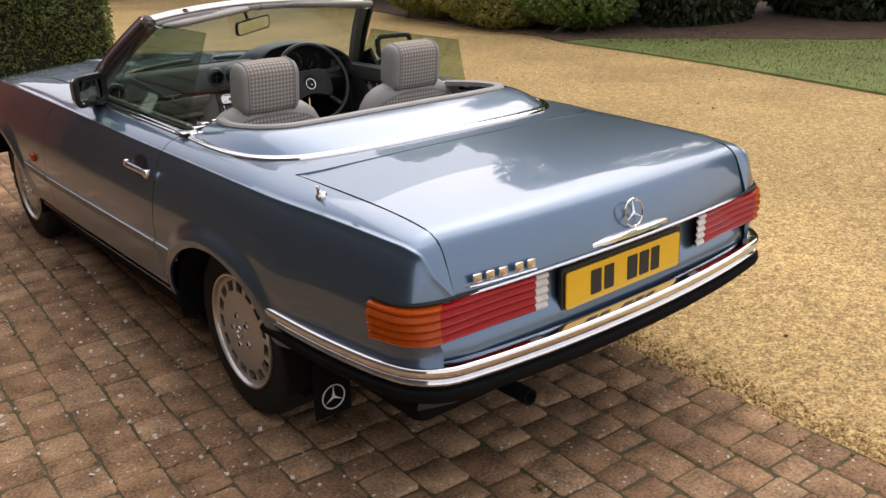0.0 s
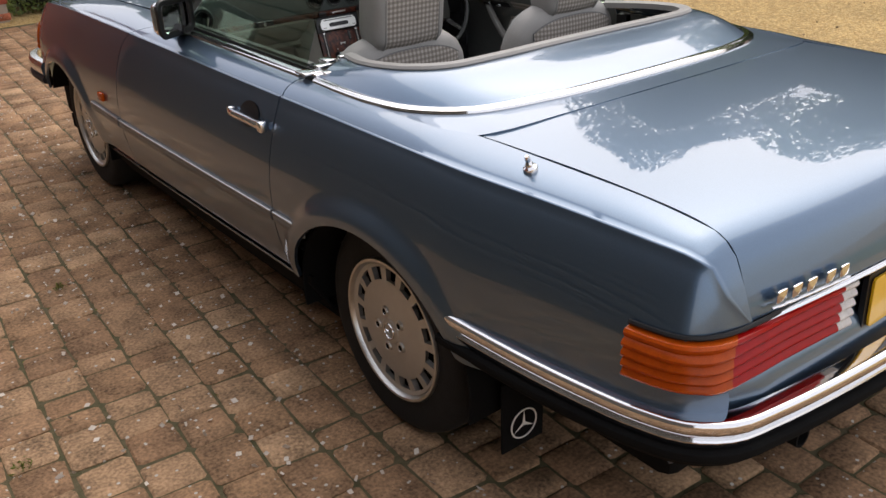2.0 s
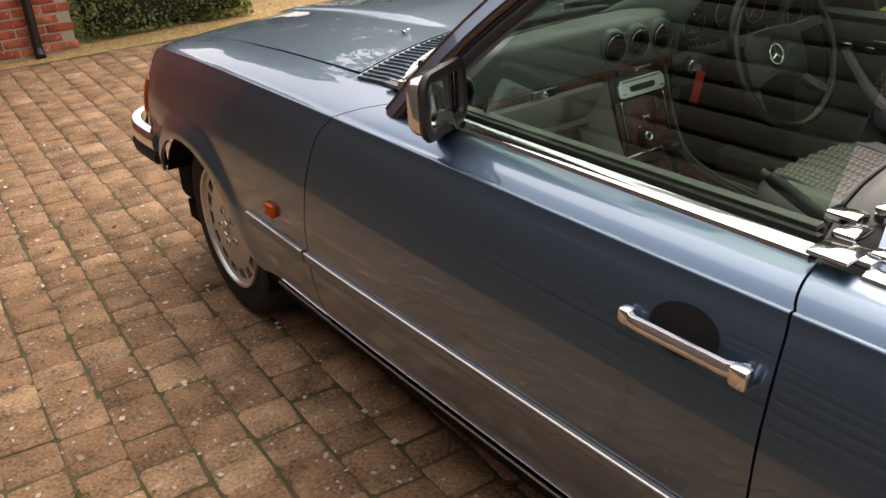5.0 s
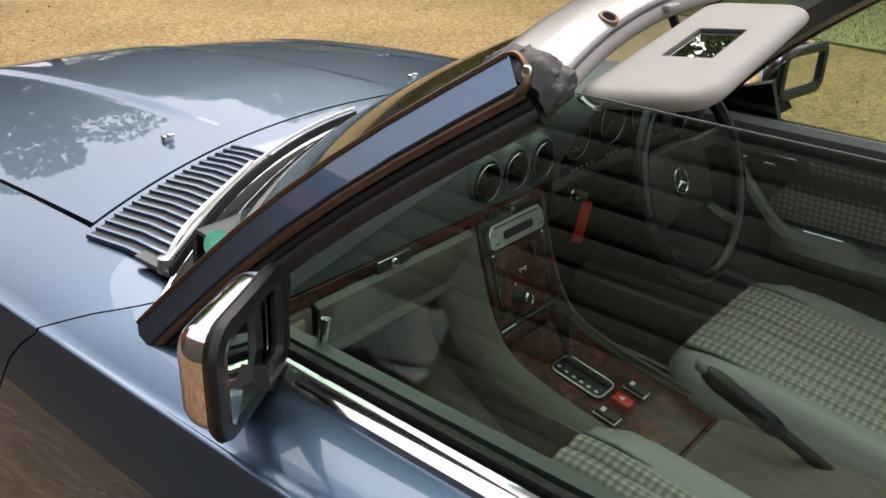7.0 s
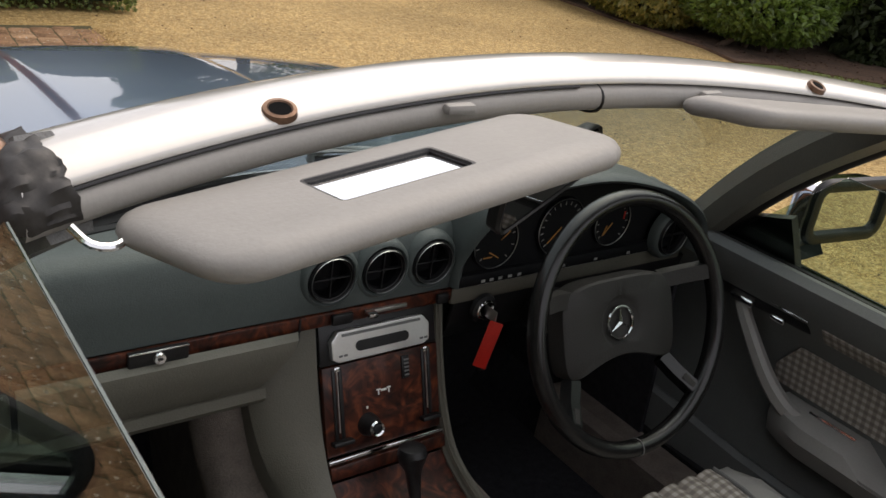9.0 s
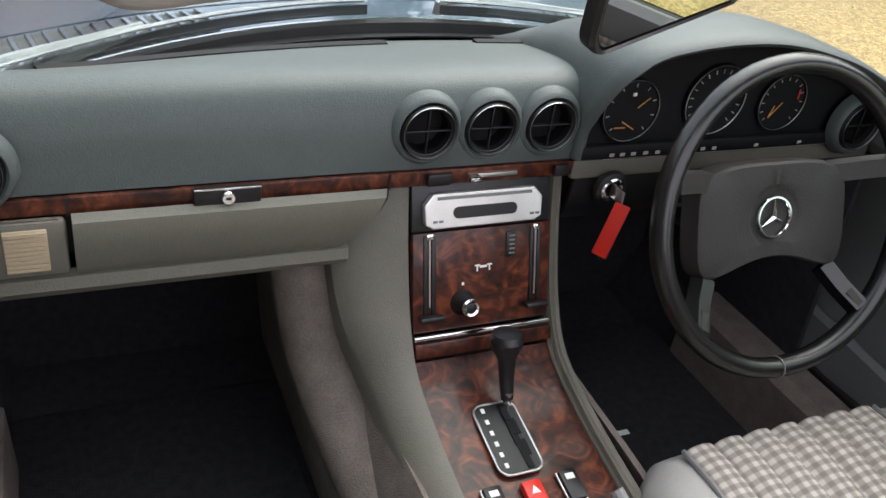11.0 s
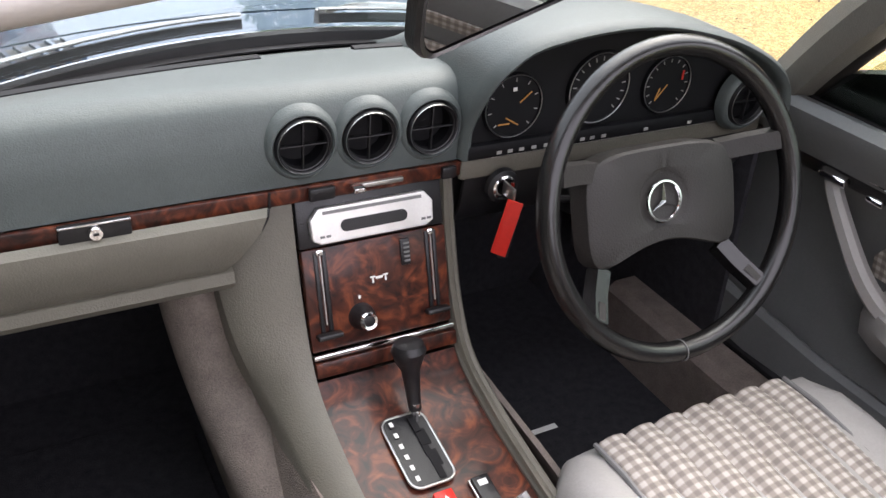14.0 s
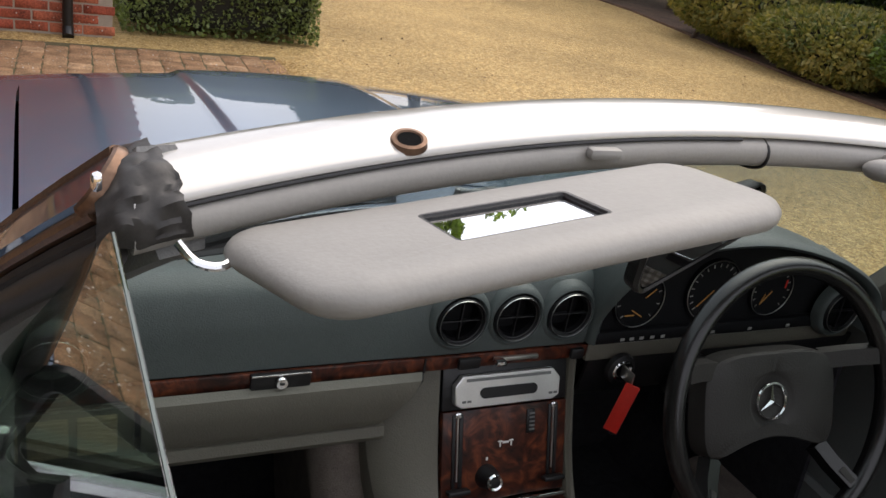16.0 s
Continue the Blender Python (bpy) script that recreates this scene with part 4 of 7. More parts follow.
part("tail_badge", move(star(0.040, 0.0032, 0.005), pose(0, -0.9545, 0.788, -12)), CHROME, car, "chrome three-pointed ring badge")
for k, (x0, w, h) in enumerate(((-0.585, 0.030, 0.024), (-0.545, 0.030, 0.024), (-0.505, 0.030, 0.024), (-0.452, 0.030, 0.024), (-0.412, 0.028, 0.024))):
    yb = -0.915 - 0.05 * (1 - (x0 / 0.65) ** 2)
    part("badge_bar", rbox((x0, yb, 0.738), (w, 0.006, h), 0.004), CHROME, car)
part("badge_underline", sweep([(x, -0.9175 - 0.05 * (1 - (x / 0.65) ** 2), 0.720) for x in np.linspace(-0.61, -0.395, 8)], ring(0.003, 6)), CHROME, car)

BUMP = [(-0.860, -0.262), (-0.855, -0.40), (-0.845, -0.55), (-0.826, -0.70), (-0.806, -0.80), (-0.772, -0.885), (-0.706, -0.942), (-0.60, -0.966), (-0.40, -0.990), (-0.20, -1.003), (0, -1.007)]
bump = curve(whole(BUMP), 101)
bumper = new("rear_bumper")
bumper.parent = car
part("chrome_band", sweep([(x, y, 0.0) for x, y in bump], [(-0.030, 0.533), (0.000, 0.533), (0.006, 0.5315), (0.010, 0.528), (0.012, 0.522), (0.0105, 0.511), (0.007, 0.502), (0.002, 0.498), (0.001, 0.495), (0.006, 0.493), (0.008, 0.489), (0.006, 0.480), (0.001, 0.472), (-0.030, 0.471)]), CHROME, bumper, "chrome bumper band wrapped round the corners")
part("rubber_strip", sweep([(x, y, 0.0) for x, y in bump], [(-0.03, 0.469), (0.008, 0.469), (0.015, 0.465), (0.017, 0.456), (0.014, 0.447), (0.005, 0.441), (-0.006, 0.425), (-0.03, 0.415)]), UNDER, bumper, "black rubber bumper strip")
part("valance", grid([[(x, -0.90 + dy, z) for z, dy in ((0.44, 0.0), (0.38, 0.02), (0.33, 0.08), (0.28, 0.18))] for x in np.linspace(-0.55, 0.62, 14)], flip=True), UNDER, car)

# bonnet, cowl
def bonnet_rear(x):
    return 2.005 - 0.36 * x * x - 0.0 * abs(x)


def bonnet_z(x, y):
    s = float(ip(y, (1.60, 1.85, 2.1, 2.5, 2.9, 3.1, 3.2, 3.28), (0.893, 0.891, 0.886, 0.870, 0.836, 0.803, 0.765, 0.70)))
    a = abs(x)
    ridge = 0.011 / (1 + math.exp((a - 0.236) / 0.006)) * min(1, max(0, (y - 2.0) / 0.3))
    return s + 0.034 * (1 - (x / 0.64) ** 2) + ridge


rows = []
xsb = sorted(set(list(np.linspace(-0.622, 0.622, 29)) + [s * v for s in (-1, 1) for v in (0.215, 0.226, 0.234, 0.240, 0.250, 0.262)]))
for x in xsb:
    y0, y1 = bonnet_rear(x), 3.29 - 0.30 * abs(x) ** 2.2
    rows.append([(x, y, bonnet_z(x, y)) for y in y0 + (y1 - y0) * np.linspace(0, 1, 30)])
part("bonnet", grid(rows), PAINT, car, "long blue bonnet with two shallow raised ridges", thick=0.012, angle=60)


def screen_base(x):
    return 1.862 - 0.60 * x * x


rows = []
for x in np.linspace(-0.665, 0.665, 41):
    y1, y0 = bonnet_rear(x) - 0.006, screen_base(x)
    rows.append([(x, y, bonnet_z(x, y) - 0.001 - 0.004 * u) for u, y in [(u, y1 + (y0 - y1) * u) for u in np.linspace(0, 1, 4)]])
part("cowl_panel", grid(rows, flip=True), PAINT, car, thick=0.01)
for fl in (False, True):
    grille = new("air_intake")
    grille.parent = car
    n = 17
    for k in range(n + 1):
        u = k / n
        x = -0.640 + 0.355 * u
        y1, y0 = bonnet_rear(x) - 0.030, screen_base(x) + 0.040
        if k < n:
            xm = x + 0.0105
            ym1, ym0 = bonnet_rear(xm) - 0.030, screen_base(xm) + 0.040
            sl = sweep([(xm - 0.012, ym1, bonnet_z(xm, ym1) + 0.0015), (xm, (ym0 + ym1) / 2, bonnet_z(xm, (ym0 + ym1) / 2) + 0.0022), (xm + 0.004, ym0, bonnet_z(xm, ym0) + 0.0005)], [(-0.0062, -0.004), (0.0062, -0.004), (0.0062, 0.0), (-0.0062, 0.0)])
            part("slot", mirror(sl) if fl else sl, BLACK, grille)
        ri = sweep([(x - 0.012, y1, bonnet_z(x, y1) + 0.002), (x, (y0 + y1) / 2, bonnet_z(x, (y0 + y1) / 2) + 0.003), (x + 0.004, y0, bonnet_z(x, y0) + 0.001)], [(-0.0042, -0.003), (0.0042, -0.003), (0.003, 0.003), (-0.003, 0.003)])
        part("rib", mirror(ri) if fl else ri, PAINT, grille)
for sx in (-1, 1):
    z = bonnet_z(0.345, 2.075)
    part("washer_nozzle", join(rbox((sx * 0.345, 2.075, z + 0.005), (0.022, 0.016, 0.014), 0.004), rbox((sx * 0.345, 2.066, z + 0.013), (0.012, 0.012, 0.006), 0.002)), CHROME, car)

# front end seen over the wing and in profile
front_b = curve(whole([(-0.862, 2.90), (-0.865, 3.02), (-0.86, 3.12), (-0.83, 3.22), (-0.76, 3.30), (-0.55, 3.355), (-0.3, 3.375), (0, 3.38)]), 81)
fbump = new("front_bumper")
fbump.parent = car
part("chrome_band", sweep([(x, y, 0.0) for x, y in front_b], [(0.03, 0.545), (0.0, 0.545), (-0.010, 0.53), (-0.012, 0.505), (-0.006, 0.485), (0.03, 0.48)]), CHROME, fbump, "chrome bumper band wrapped round the corners")
part("rubber_strip", sweep([(x, y, 0.0) for x, y in front_b], [(0.03, 0.479), (-0.004, 0.479), (-0.016, 0.465), (-0.012, 0.445), (0.03, 0.425)]), RUBBER, fbump, "black rubber bumper strip")
nose = []
for x in np.linspace(-0.66, 0.66, 23):
    y0 = 3.275 - 0.30 * abs(x) ** 2.2
    nose.append([(x, y0 + d, z) for z, d in ((0.715, 0.0), (0.70, 0.012), (0.56, 0.01), (0.40, -0.02), (0.26, -0.12))])
part("nose_panel", grid(nose), BLACK, car, thick=0.01)
for fl in (False, True):
    rows = []
    for z in np.linspace(0.585, 0.700, 11):
        rows.append([(-float(bx(np.array(y), np.array(z))) - 0.006 - 0.003 * abs(math.sin((z - 0.585) * 130)), y, z) for y in np.linspace(3.06, 3.235, 9)])
    g = grid(rows)
    part("front_indicator", mirror(g) if fl else g, AMBER_LENS, car, "amber wrap-round corner lens", thick=0.012)

# sills, belt and side mouldings, side markers
both("sill_moulding", sweep([(-float(bx(np.array(min(max(y, 0.58), 1.92)), np.array(0.33))) - 0.002, y, 0.326) for y in np.linspace(2.02, 0.452, 14)], [(-0.004, -0.004), (0.004, -0.0035), (0.006, 0.0), (0.004, 0.004), (-0.004, 0.006)]), CHROME, label="thin bright sill moulding")
both("sill", grid([[(-float(bx(np.array(min(max(y, 0.58), 1.92)), np.array(0.33))) + d, y, z) for z, d in ((0.337, 0.006), (0.315, 0.002), (0.26, 0.035), (0.20, 0.07), (0.19, 0.25))] for y in np.linspace(0.40, 2.10, 8)]), UNDER, thick=0.01)
RUB = [(-0.004, -0.019), (0.006, -0.016), (0.009, -0.004), (0.009, 0.004), (0.006, 0.016), (-0.004, 0.019)]


def on_side(y, z, out=0.0):
    ya = min(max(y, 0.50), 1.94)  # clear of the flared arches
    return (-float(bx(np.array(ya), np.array(z))) - out + (0.030 * (ya - y) ** 2 if y < 0.5 else 0.0), y, z)


for y0, y1, z0, z1 in ((0.345, 0.506, 0.513, 0.512), (0.519, 1.748, 0.512, 0.510), (1.764, 2.085, 0.510, 0.514)):
    pts = [on_side(y, z0 + (z1 - z0) * u) for u, y in [(u, y0 + (y1 - y0) * u) for u in np.linspace(0, 1, 12)]]
    pts = pts[::-1]
    both("rubbing_strip", sweep(pts, RUB), LEATHER_DARK, label="grey rubbing strip with a bright edge")
    both("strip_trim", sweep([(x - 0.007, y, z + 0.013) for x, y, z in pts], ring(0.0036, 8)), DULL_METAL)
both("side_marker", join(rbox((on_side(1.925, 0.583, 0.006)), (0.016, 0.050, 0.034), 0.005)), AMBER_LENS, label="small amber side marker lamp")
both("belt_moulding", sweep([(-0.690 + 0.012 * max(0, (y - 1.2)) ** 2, y, 0.884 + 0.006 * (y - 0.6)) for y in np.linspace(1.50, 0.575, 16)], [(0.020, -0.010), (0.018, 0.003), (0.004, 0.010), (-0.010, 0.009), (-0.012, -0.010)]), CHROME, label="broad chrome belt moulding on the door")[1].location.x = 0.03
both("window_seal", sweep([(-0.668, y, 0.893 + 0.006 * (y - 0.6)) for y in np.linspace(0.585, 1.50, 12)], [(-0.007, -0.01), (-0.005, 0.006), (0.006, 0.006), (0.009, -0.01)]), RUBBER)[1].location.x = 0.03
latch = join(rbox((-0.672, 0.535, 0.892), (0.045, 0.075, 0.012), 0.004), rbox((-0.635, 0.560, 0.902), (0.05, 0.035, 0.012), 0.004), rbox((-0.600, 0.590, 0.905), (0.035, 0.05, 0.016), 0.004), rbox((-0.655, 0.50, 0.896), (0.03, 0.03, 0.01), 0.003))
latch = join(latch, rbox((-0.558, 0.556, 0.910), (0.046, 0.018, 0.026), 0.004), rbox((-0.690, 0.545, 0.897), (0.060, 0.060, 0.008), 0.003))
both("hardtop_latch", latch, CHROME, label="chrome roof latch fitting at the belt line")
for fl in (False, True):
    hd = new("door_handle")
    hd.parent = doors[fl]
    hp = [on_side(y, 0.770 - 0.004 * (0.66 - y), 0.026) for y in np.linspace(0.555, 0.765, 9)]
    hp = [(x + (0.016 if k in (0, 8) else 0.0), y, z) for k, (x, y, z) in enumerate(hp)]
    bar = sweep(hp[::-1], [(-0.004, -0.011), (0.003, -0.011), (0.007, -0.007), (0.009, 0.0), (0.007, 0.007), (0.003, 0.011), (-0.004, 0.011)])
    # black oval on the skin paints the shade of the hand recess
    rec = []
    for a in np.linspace(0, 2 * math.pi, 24, endpoint=False):
        rec.append([on_side(0.672 + r * 0.058 * math.cos(a), 0.776 + r * 0.036 * math.sin(a), 0.0025 - 0.0 * r) for r in (0.02, 0.6, 1.0)])
    rec = grid(rec, cu=True)
    lockb = rbox(on_side(0.560, 0.766, 0.020), (0.022, 0.030, 0.032), 0.006)
    foot = rbox(on_side(0.760, 0.770, 0.014), (0.022, 0.022, 0.026), 0.006)
    for nm, g, mt in (("grip", bar, CHROME), ("recess", rec, BLACK), ("lock_boss", lockb, CHROME), ("foot", foot, CHROME)):
        part(nm, mirror(g) if fl else g, mt, hd)
part("aerial_base", move(lathe([(0, 0.034), (0.004, 0.034), (0.006, 0.026), (0.005, 0.020), (0.008, 0.016), (0.009, 0.010), (0.015, 0.006), (0.017, 0.0), (0.017, -0.006)], 20), pose(-0.712, -0.402, 0.868, 0, -20, 0)), CHROME, car, "chrome base of the folded aerial")

# mud flaps with a pale printed ring, exhaust
for sx in (-1, 1):
    part("mud_flap", rbox((sx * 0.715, -0.385, 0.245), (0.135, 0.008, 0.20), 0.004), UNDER, car, "black mud flap with a pale printed ring")
    part("flap_print", move(star(0.040, 0.0022, 0.001), pose(sx * 0.716, -0.3925, 0.212)), WHITE_MARK, car)
part("exhaust", move(lathe([(0.020, 0), (0.026, 0), (0.026, 0.25), (0.020, 0.25), (0.020, 0.0)], 16), pose(-0.36, -0.90, 0.29, -90)), UNDER, car)
part("floor_pan", rbox((0, 1.38, 0.205), (1.50, 3.3, 0.07), 0), UNDER, car, smooth=False)
part("boot_floor", rbox((0, -0.60, 0.350), (1.40, 0.42, 0.14), 0.04), UNDER, car)
part("front_undertray", rbox((0, 3.02, 0.31), (1.46, 0.30, 0.20), 0.03), UNDER, car)

# ---- wheels ----
def wheel(at, fl):
    w = new("wheel")
    w.parent = car
    w.matrix_basis = Matrix.Translation(at) @ Euler((0, radians(-90 if not fl else 90), 0)).to_matrix().to_4x4()
    prof = [(0.196, 0.010), (0.205, 0.004), (0.225, 0.004), (0.262, 0.010), (0.285, 0.004), (0.300, -0.010), (0.307, -0.030), (0.308, -0.09), (0.306, -0.15), (0.296, -0.180), (0.26, -0.195), (0.20, -0.190)]
    part("tyre", lathe(prof, 64), TYRE, w)
    part("rim_lip", lathe([(0.186, -0.012), (0.189, 0.002), (0.196, 0.012), (0.203, 0.012), (0.206, 0.004), (0.204, -0.01)], 64), DULL_METAL, w, "polished rim lip")
    rad = [0.0001, 0.034, 0.038, 0.060, 0.10, 0.130, 0.1405, 0.1425, 0.150, 0.170, 0.1770, 0.1790, 0.1875]
    hgt = [0.012, 0.012, 0.009, 0.007, 0.005, 0.002, 0.0, -0.0008, -0.0015, -0.003, -0.0035, -0.003, 0.002]
    nh = 15
    offs = (-0.5, -0.34, -0.31, -0.1, 0.1, 0.31, 0.34)
    ang = [2 * math.pi * (k + o) / nh for k in range(nh) for o in offs]
    P = [[(r * math.cos(a), r * math.sin(a), h) for r, h in zip(rad, hgt)] for a in ang]
    v, f = grid(P, cu=True)
    keep = []
    nr = len(rad) - 1
    for i, q in enumerate(f):
        col, row = i // nr, i % nr
        if 7 <= row <= 9 and 1 <= col % 7 <= 4:
            continue
        keep.append(q)
    part("disc", (v, [tuple(reversed(q)) for q in keep]), ALLOY, w, "silver alloy disc with fifteen holes round its edge", thick=0.016, offset=-1, angle=25)
    part("barrel", lathe([(0.02, -0.05), (0.12, -0.055), (0.188, -0.03), (0.19, -0.15)], 40), UNDER, w)
    for k in range(5):
        a = radians(72 * k + 20)
        c = Matrix.Translation((0.056 * math.cos(a), 0.056 * math.sin(a), 0.0085))
        part("bolt", move(lathe([(0.0085, 0.003), (0.0100, 0.005), (0.0135, 0.0045), (0.0155, -0.003)], 14), c), DULL_METAL, w)
        part("bolt_recess", move(lathe([(0.0001, 0.0034), (0.0092, 0.0036)], 14), c), UNDER, w)
    part("centre_badge", move(star(0.022, 0.002, 0.003, 24), Matrix.Translation((0, 0, 0.014)) @ Euler((radians(-90), 0, 0)).to_matrix().to_4x4()), CHROME, w)
    return w


for y in AXLES:
    for fl in (False, True):
        wheel((0.792 if fl else -0.792, y, 0.308), fl)
for y in AXLES:
    a = np.linspace(0.38 if y > 1 else -0.2, math.pi + 0.2, 26)
    liner = grid([[(-x, y + 0.392 * math.cos(t), HUB_Z + 0.322 * math.sin(t)) for x in (0.845, 0.72, 0.56)] for t in a])
    both("wheel_arch_liner", liner, UNDER, thick=0.008)
    both("arch_back", rbox((-0.545, y, 0.44), (0.02, 0.80, 0.56), 0), UNDER, smooth=False)


# ---- windscreen, header rail, pillars ----
def header(x):
    """The middle line of the header rail."""
    return np.array((x, 1.236 - 0.30 * x * x, 1.267 - 0.105 * x * x))


screen = []
for u in np.linspace(-1, 1, 25):
    b = np.array((0.700 * u, screen_base(0.700 * u) - 0.012, bonnet_z(0.66 * u, screen_base(0.66 * u)) + 0.004))
    t = header(0.548 * u) + (0, 0.026, -0.006)
    row = []
    for v in np.linspace(0, 1, 9):
        p = b + (t - b) * v
        row.append(p + np.array((0, 0.022, 0.018)) * math.sin(math.pi * v))
    screen.append(row)
windscreen = part("windscreen", grid(screen, flip=True), SCREEN_GLASS, car, "raked tinted windscreen glass", thick=0.004)
windscreen.visible_shadow = False
base_line = [np.array(r[0]) for r in screen]
part("screen_seal", sweep(base_line, [(-0.012, -0.008), (0.012, -0.008), (0.008, 0.006), (-0.008, 0.007)]), RUBBER, car)
part("screen_moulding", sweep([p + (0, 0.014, 0.000) for p in base_line], [(-0.008, -0.004), (0.008, -0.004), (0.005, 0.005), (-0.005, 0.005)]), CHROME, car, "bright moulding along the windscreen base")
# header rail: pale metal top, padded grey underside


def rail(prof, n=31, flip=False):
    P = []
    for x in np.linspace(-0.553, 0.553, n):
        c = header(x)
        P.append([c + (0, a, b) for a, b in prof])
    return grid(P, flip=flip)


part("header_rail", rail([(0.050, -0.014), (0.0525, -0.008), (0.0530, -0.002), (0.0505, 0.0045), (0.046, 0.0095), (0.038, 0.0150), (0.028, 0.0182), (0.016, 0.0196), (0.004, 0.0192), (-0.008, 0.0172), (-0.018, 0.0136), (-0.0255, 0.0092), (-0.0300, 0.0058), (-0.0312, 0.0042), (-0.0312, 0.0005), (-0.0290, 0.0)], 61, True), HEADER_PAINT, car, "pale bare-metal header rail above the windscreen", thick=0.004, offset=-1, angle=48)
pad = [(a, b) for a, b in curve([(-0.024, -0.001), (-0.033, -0.0045), (-0.0378, -0.013), (-0.035, -0.023), (-0.020, -0.030), (0.006, -0.031), (0.024, -0.026), (0.042, -0.012)], 22)]
part("header_padding", rail(pad, 61), HEADLINER, car, "grey padded vinyl under the header rail", thick=0.003, offset=1, angle=60)
# black strand that paints the dark gap between rail and padding
part("rail_gap", sweep([header(x) + (0, -0.0322, -0.0012) for x in np.linspace(-0.545, -0.02, 24)], ring(0.0016, 6)), BLACK, car)
part("header_seal", rail([(0.049, -0.012), (0.055, -0.006), (0.050, 0.000), (0.043, 0.004)]), RUBBER, car, thick=0.003)
part("padding_seam", join(*[sweep([header(0.012) + (0, a - 0.001, b - 0.0015) for a, b in pad[:14]], ring(0.0016, 5), up=(1, 0, 0))]), BLACK, car)
for sx in (-1, 1):
    c = header(sx * 0.360)
    m = Matrix.Translation(c + (-0.002, -0.0238, 0.0112)) @ Euler((radians(26), radians(sx * 4), 0)).to_matrix().to_4x4() @ Matrix.Diagonal((0.90, 0.72, 1, 1))
    sock = new("roof_socket")
    sock.parent = car
    part("bezel", move(lathe([(0.0085, -0.008), (0.0090, 0.001), (0.0115, 0.0032), (0.0150, 0.0026), (0.0168, -0.003)], 26), m), BROWN_CHROME, sock, "worn bronze bezel")
    part("bore", move(lathe([(0.0001, 0.0022), (0.0104, 0.0020)], 20), m), UNDER, sock)
    for o in ((-0.115, -0.010, 0.0118), (-0.20 * 0.9, -0.018, 0.006)):
        p = header(sx * 0.356 + sx * o[0] * -1) + (0, o[1], o[2])
        part("screw_hole", move(lathe([(0.0001, 0.0015), (0.0035, 0.0015), (0.0045, 0.0)], 10), Matrix.Translation(p)), BLACK, sock)

DRAPE = curve([(0.050, 0.000), (0.046, 0.0105), (0.036, 0.017), (0.022, 0.0205), (0.006, 0.0208), (-0.010, 0.0182), (-0.024, 0.0115), (-0.033, 0.002), (-0.0385, -0.008), (-0.0395, -0.014), (-0.0375, -0.019)], 36)


def drape():
    """A crumpled rubber patch that wraps the end of the header rail."""
    P = []
    for k, (a, b) in enumerate(DRAPE):
        v = k / 35
        x1 = -0.549 + 0.030 * v + 0.006 * noise.noise(Vector((7 * v, 2.3, 0))) + 0.003 * noise.noise(Vector((23 * v, 5.1, 0)))
        row = []
        for u in np.linspace(0, 1, 18):
            x = -0.572 + (x1 + 0.572) * u
            c = header(max(x, -0.575))
            w = 0.0012 + 0.0042 * noise.noise(Vector((60 * x, 9 * v, 1.7))) + 0.0022 * noise.noise(Vector((150 * x, 26 * v, 4.2)))
            fall = 0.012 * max(0, (-0.552 - x) / 0.020) ** 2
            f = 1 - 0.35 * max(0, (-0.550 - x) / 0.022)
            row.append((x, c[1] + a * f * (1 + w / 0.03), c[2] + b * f + w - fall))
        P.append(row)
    return grid(P)


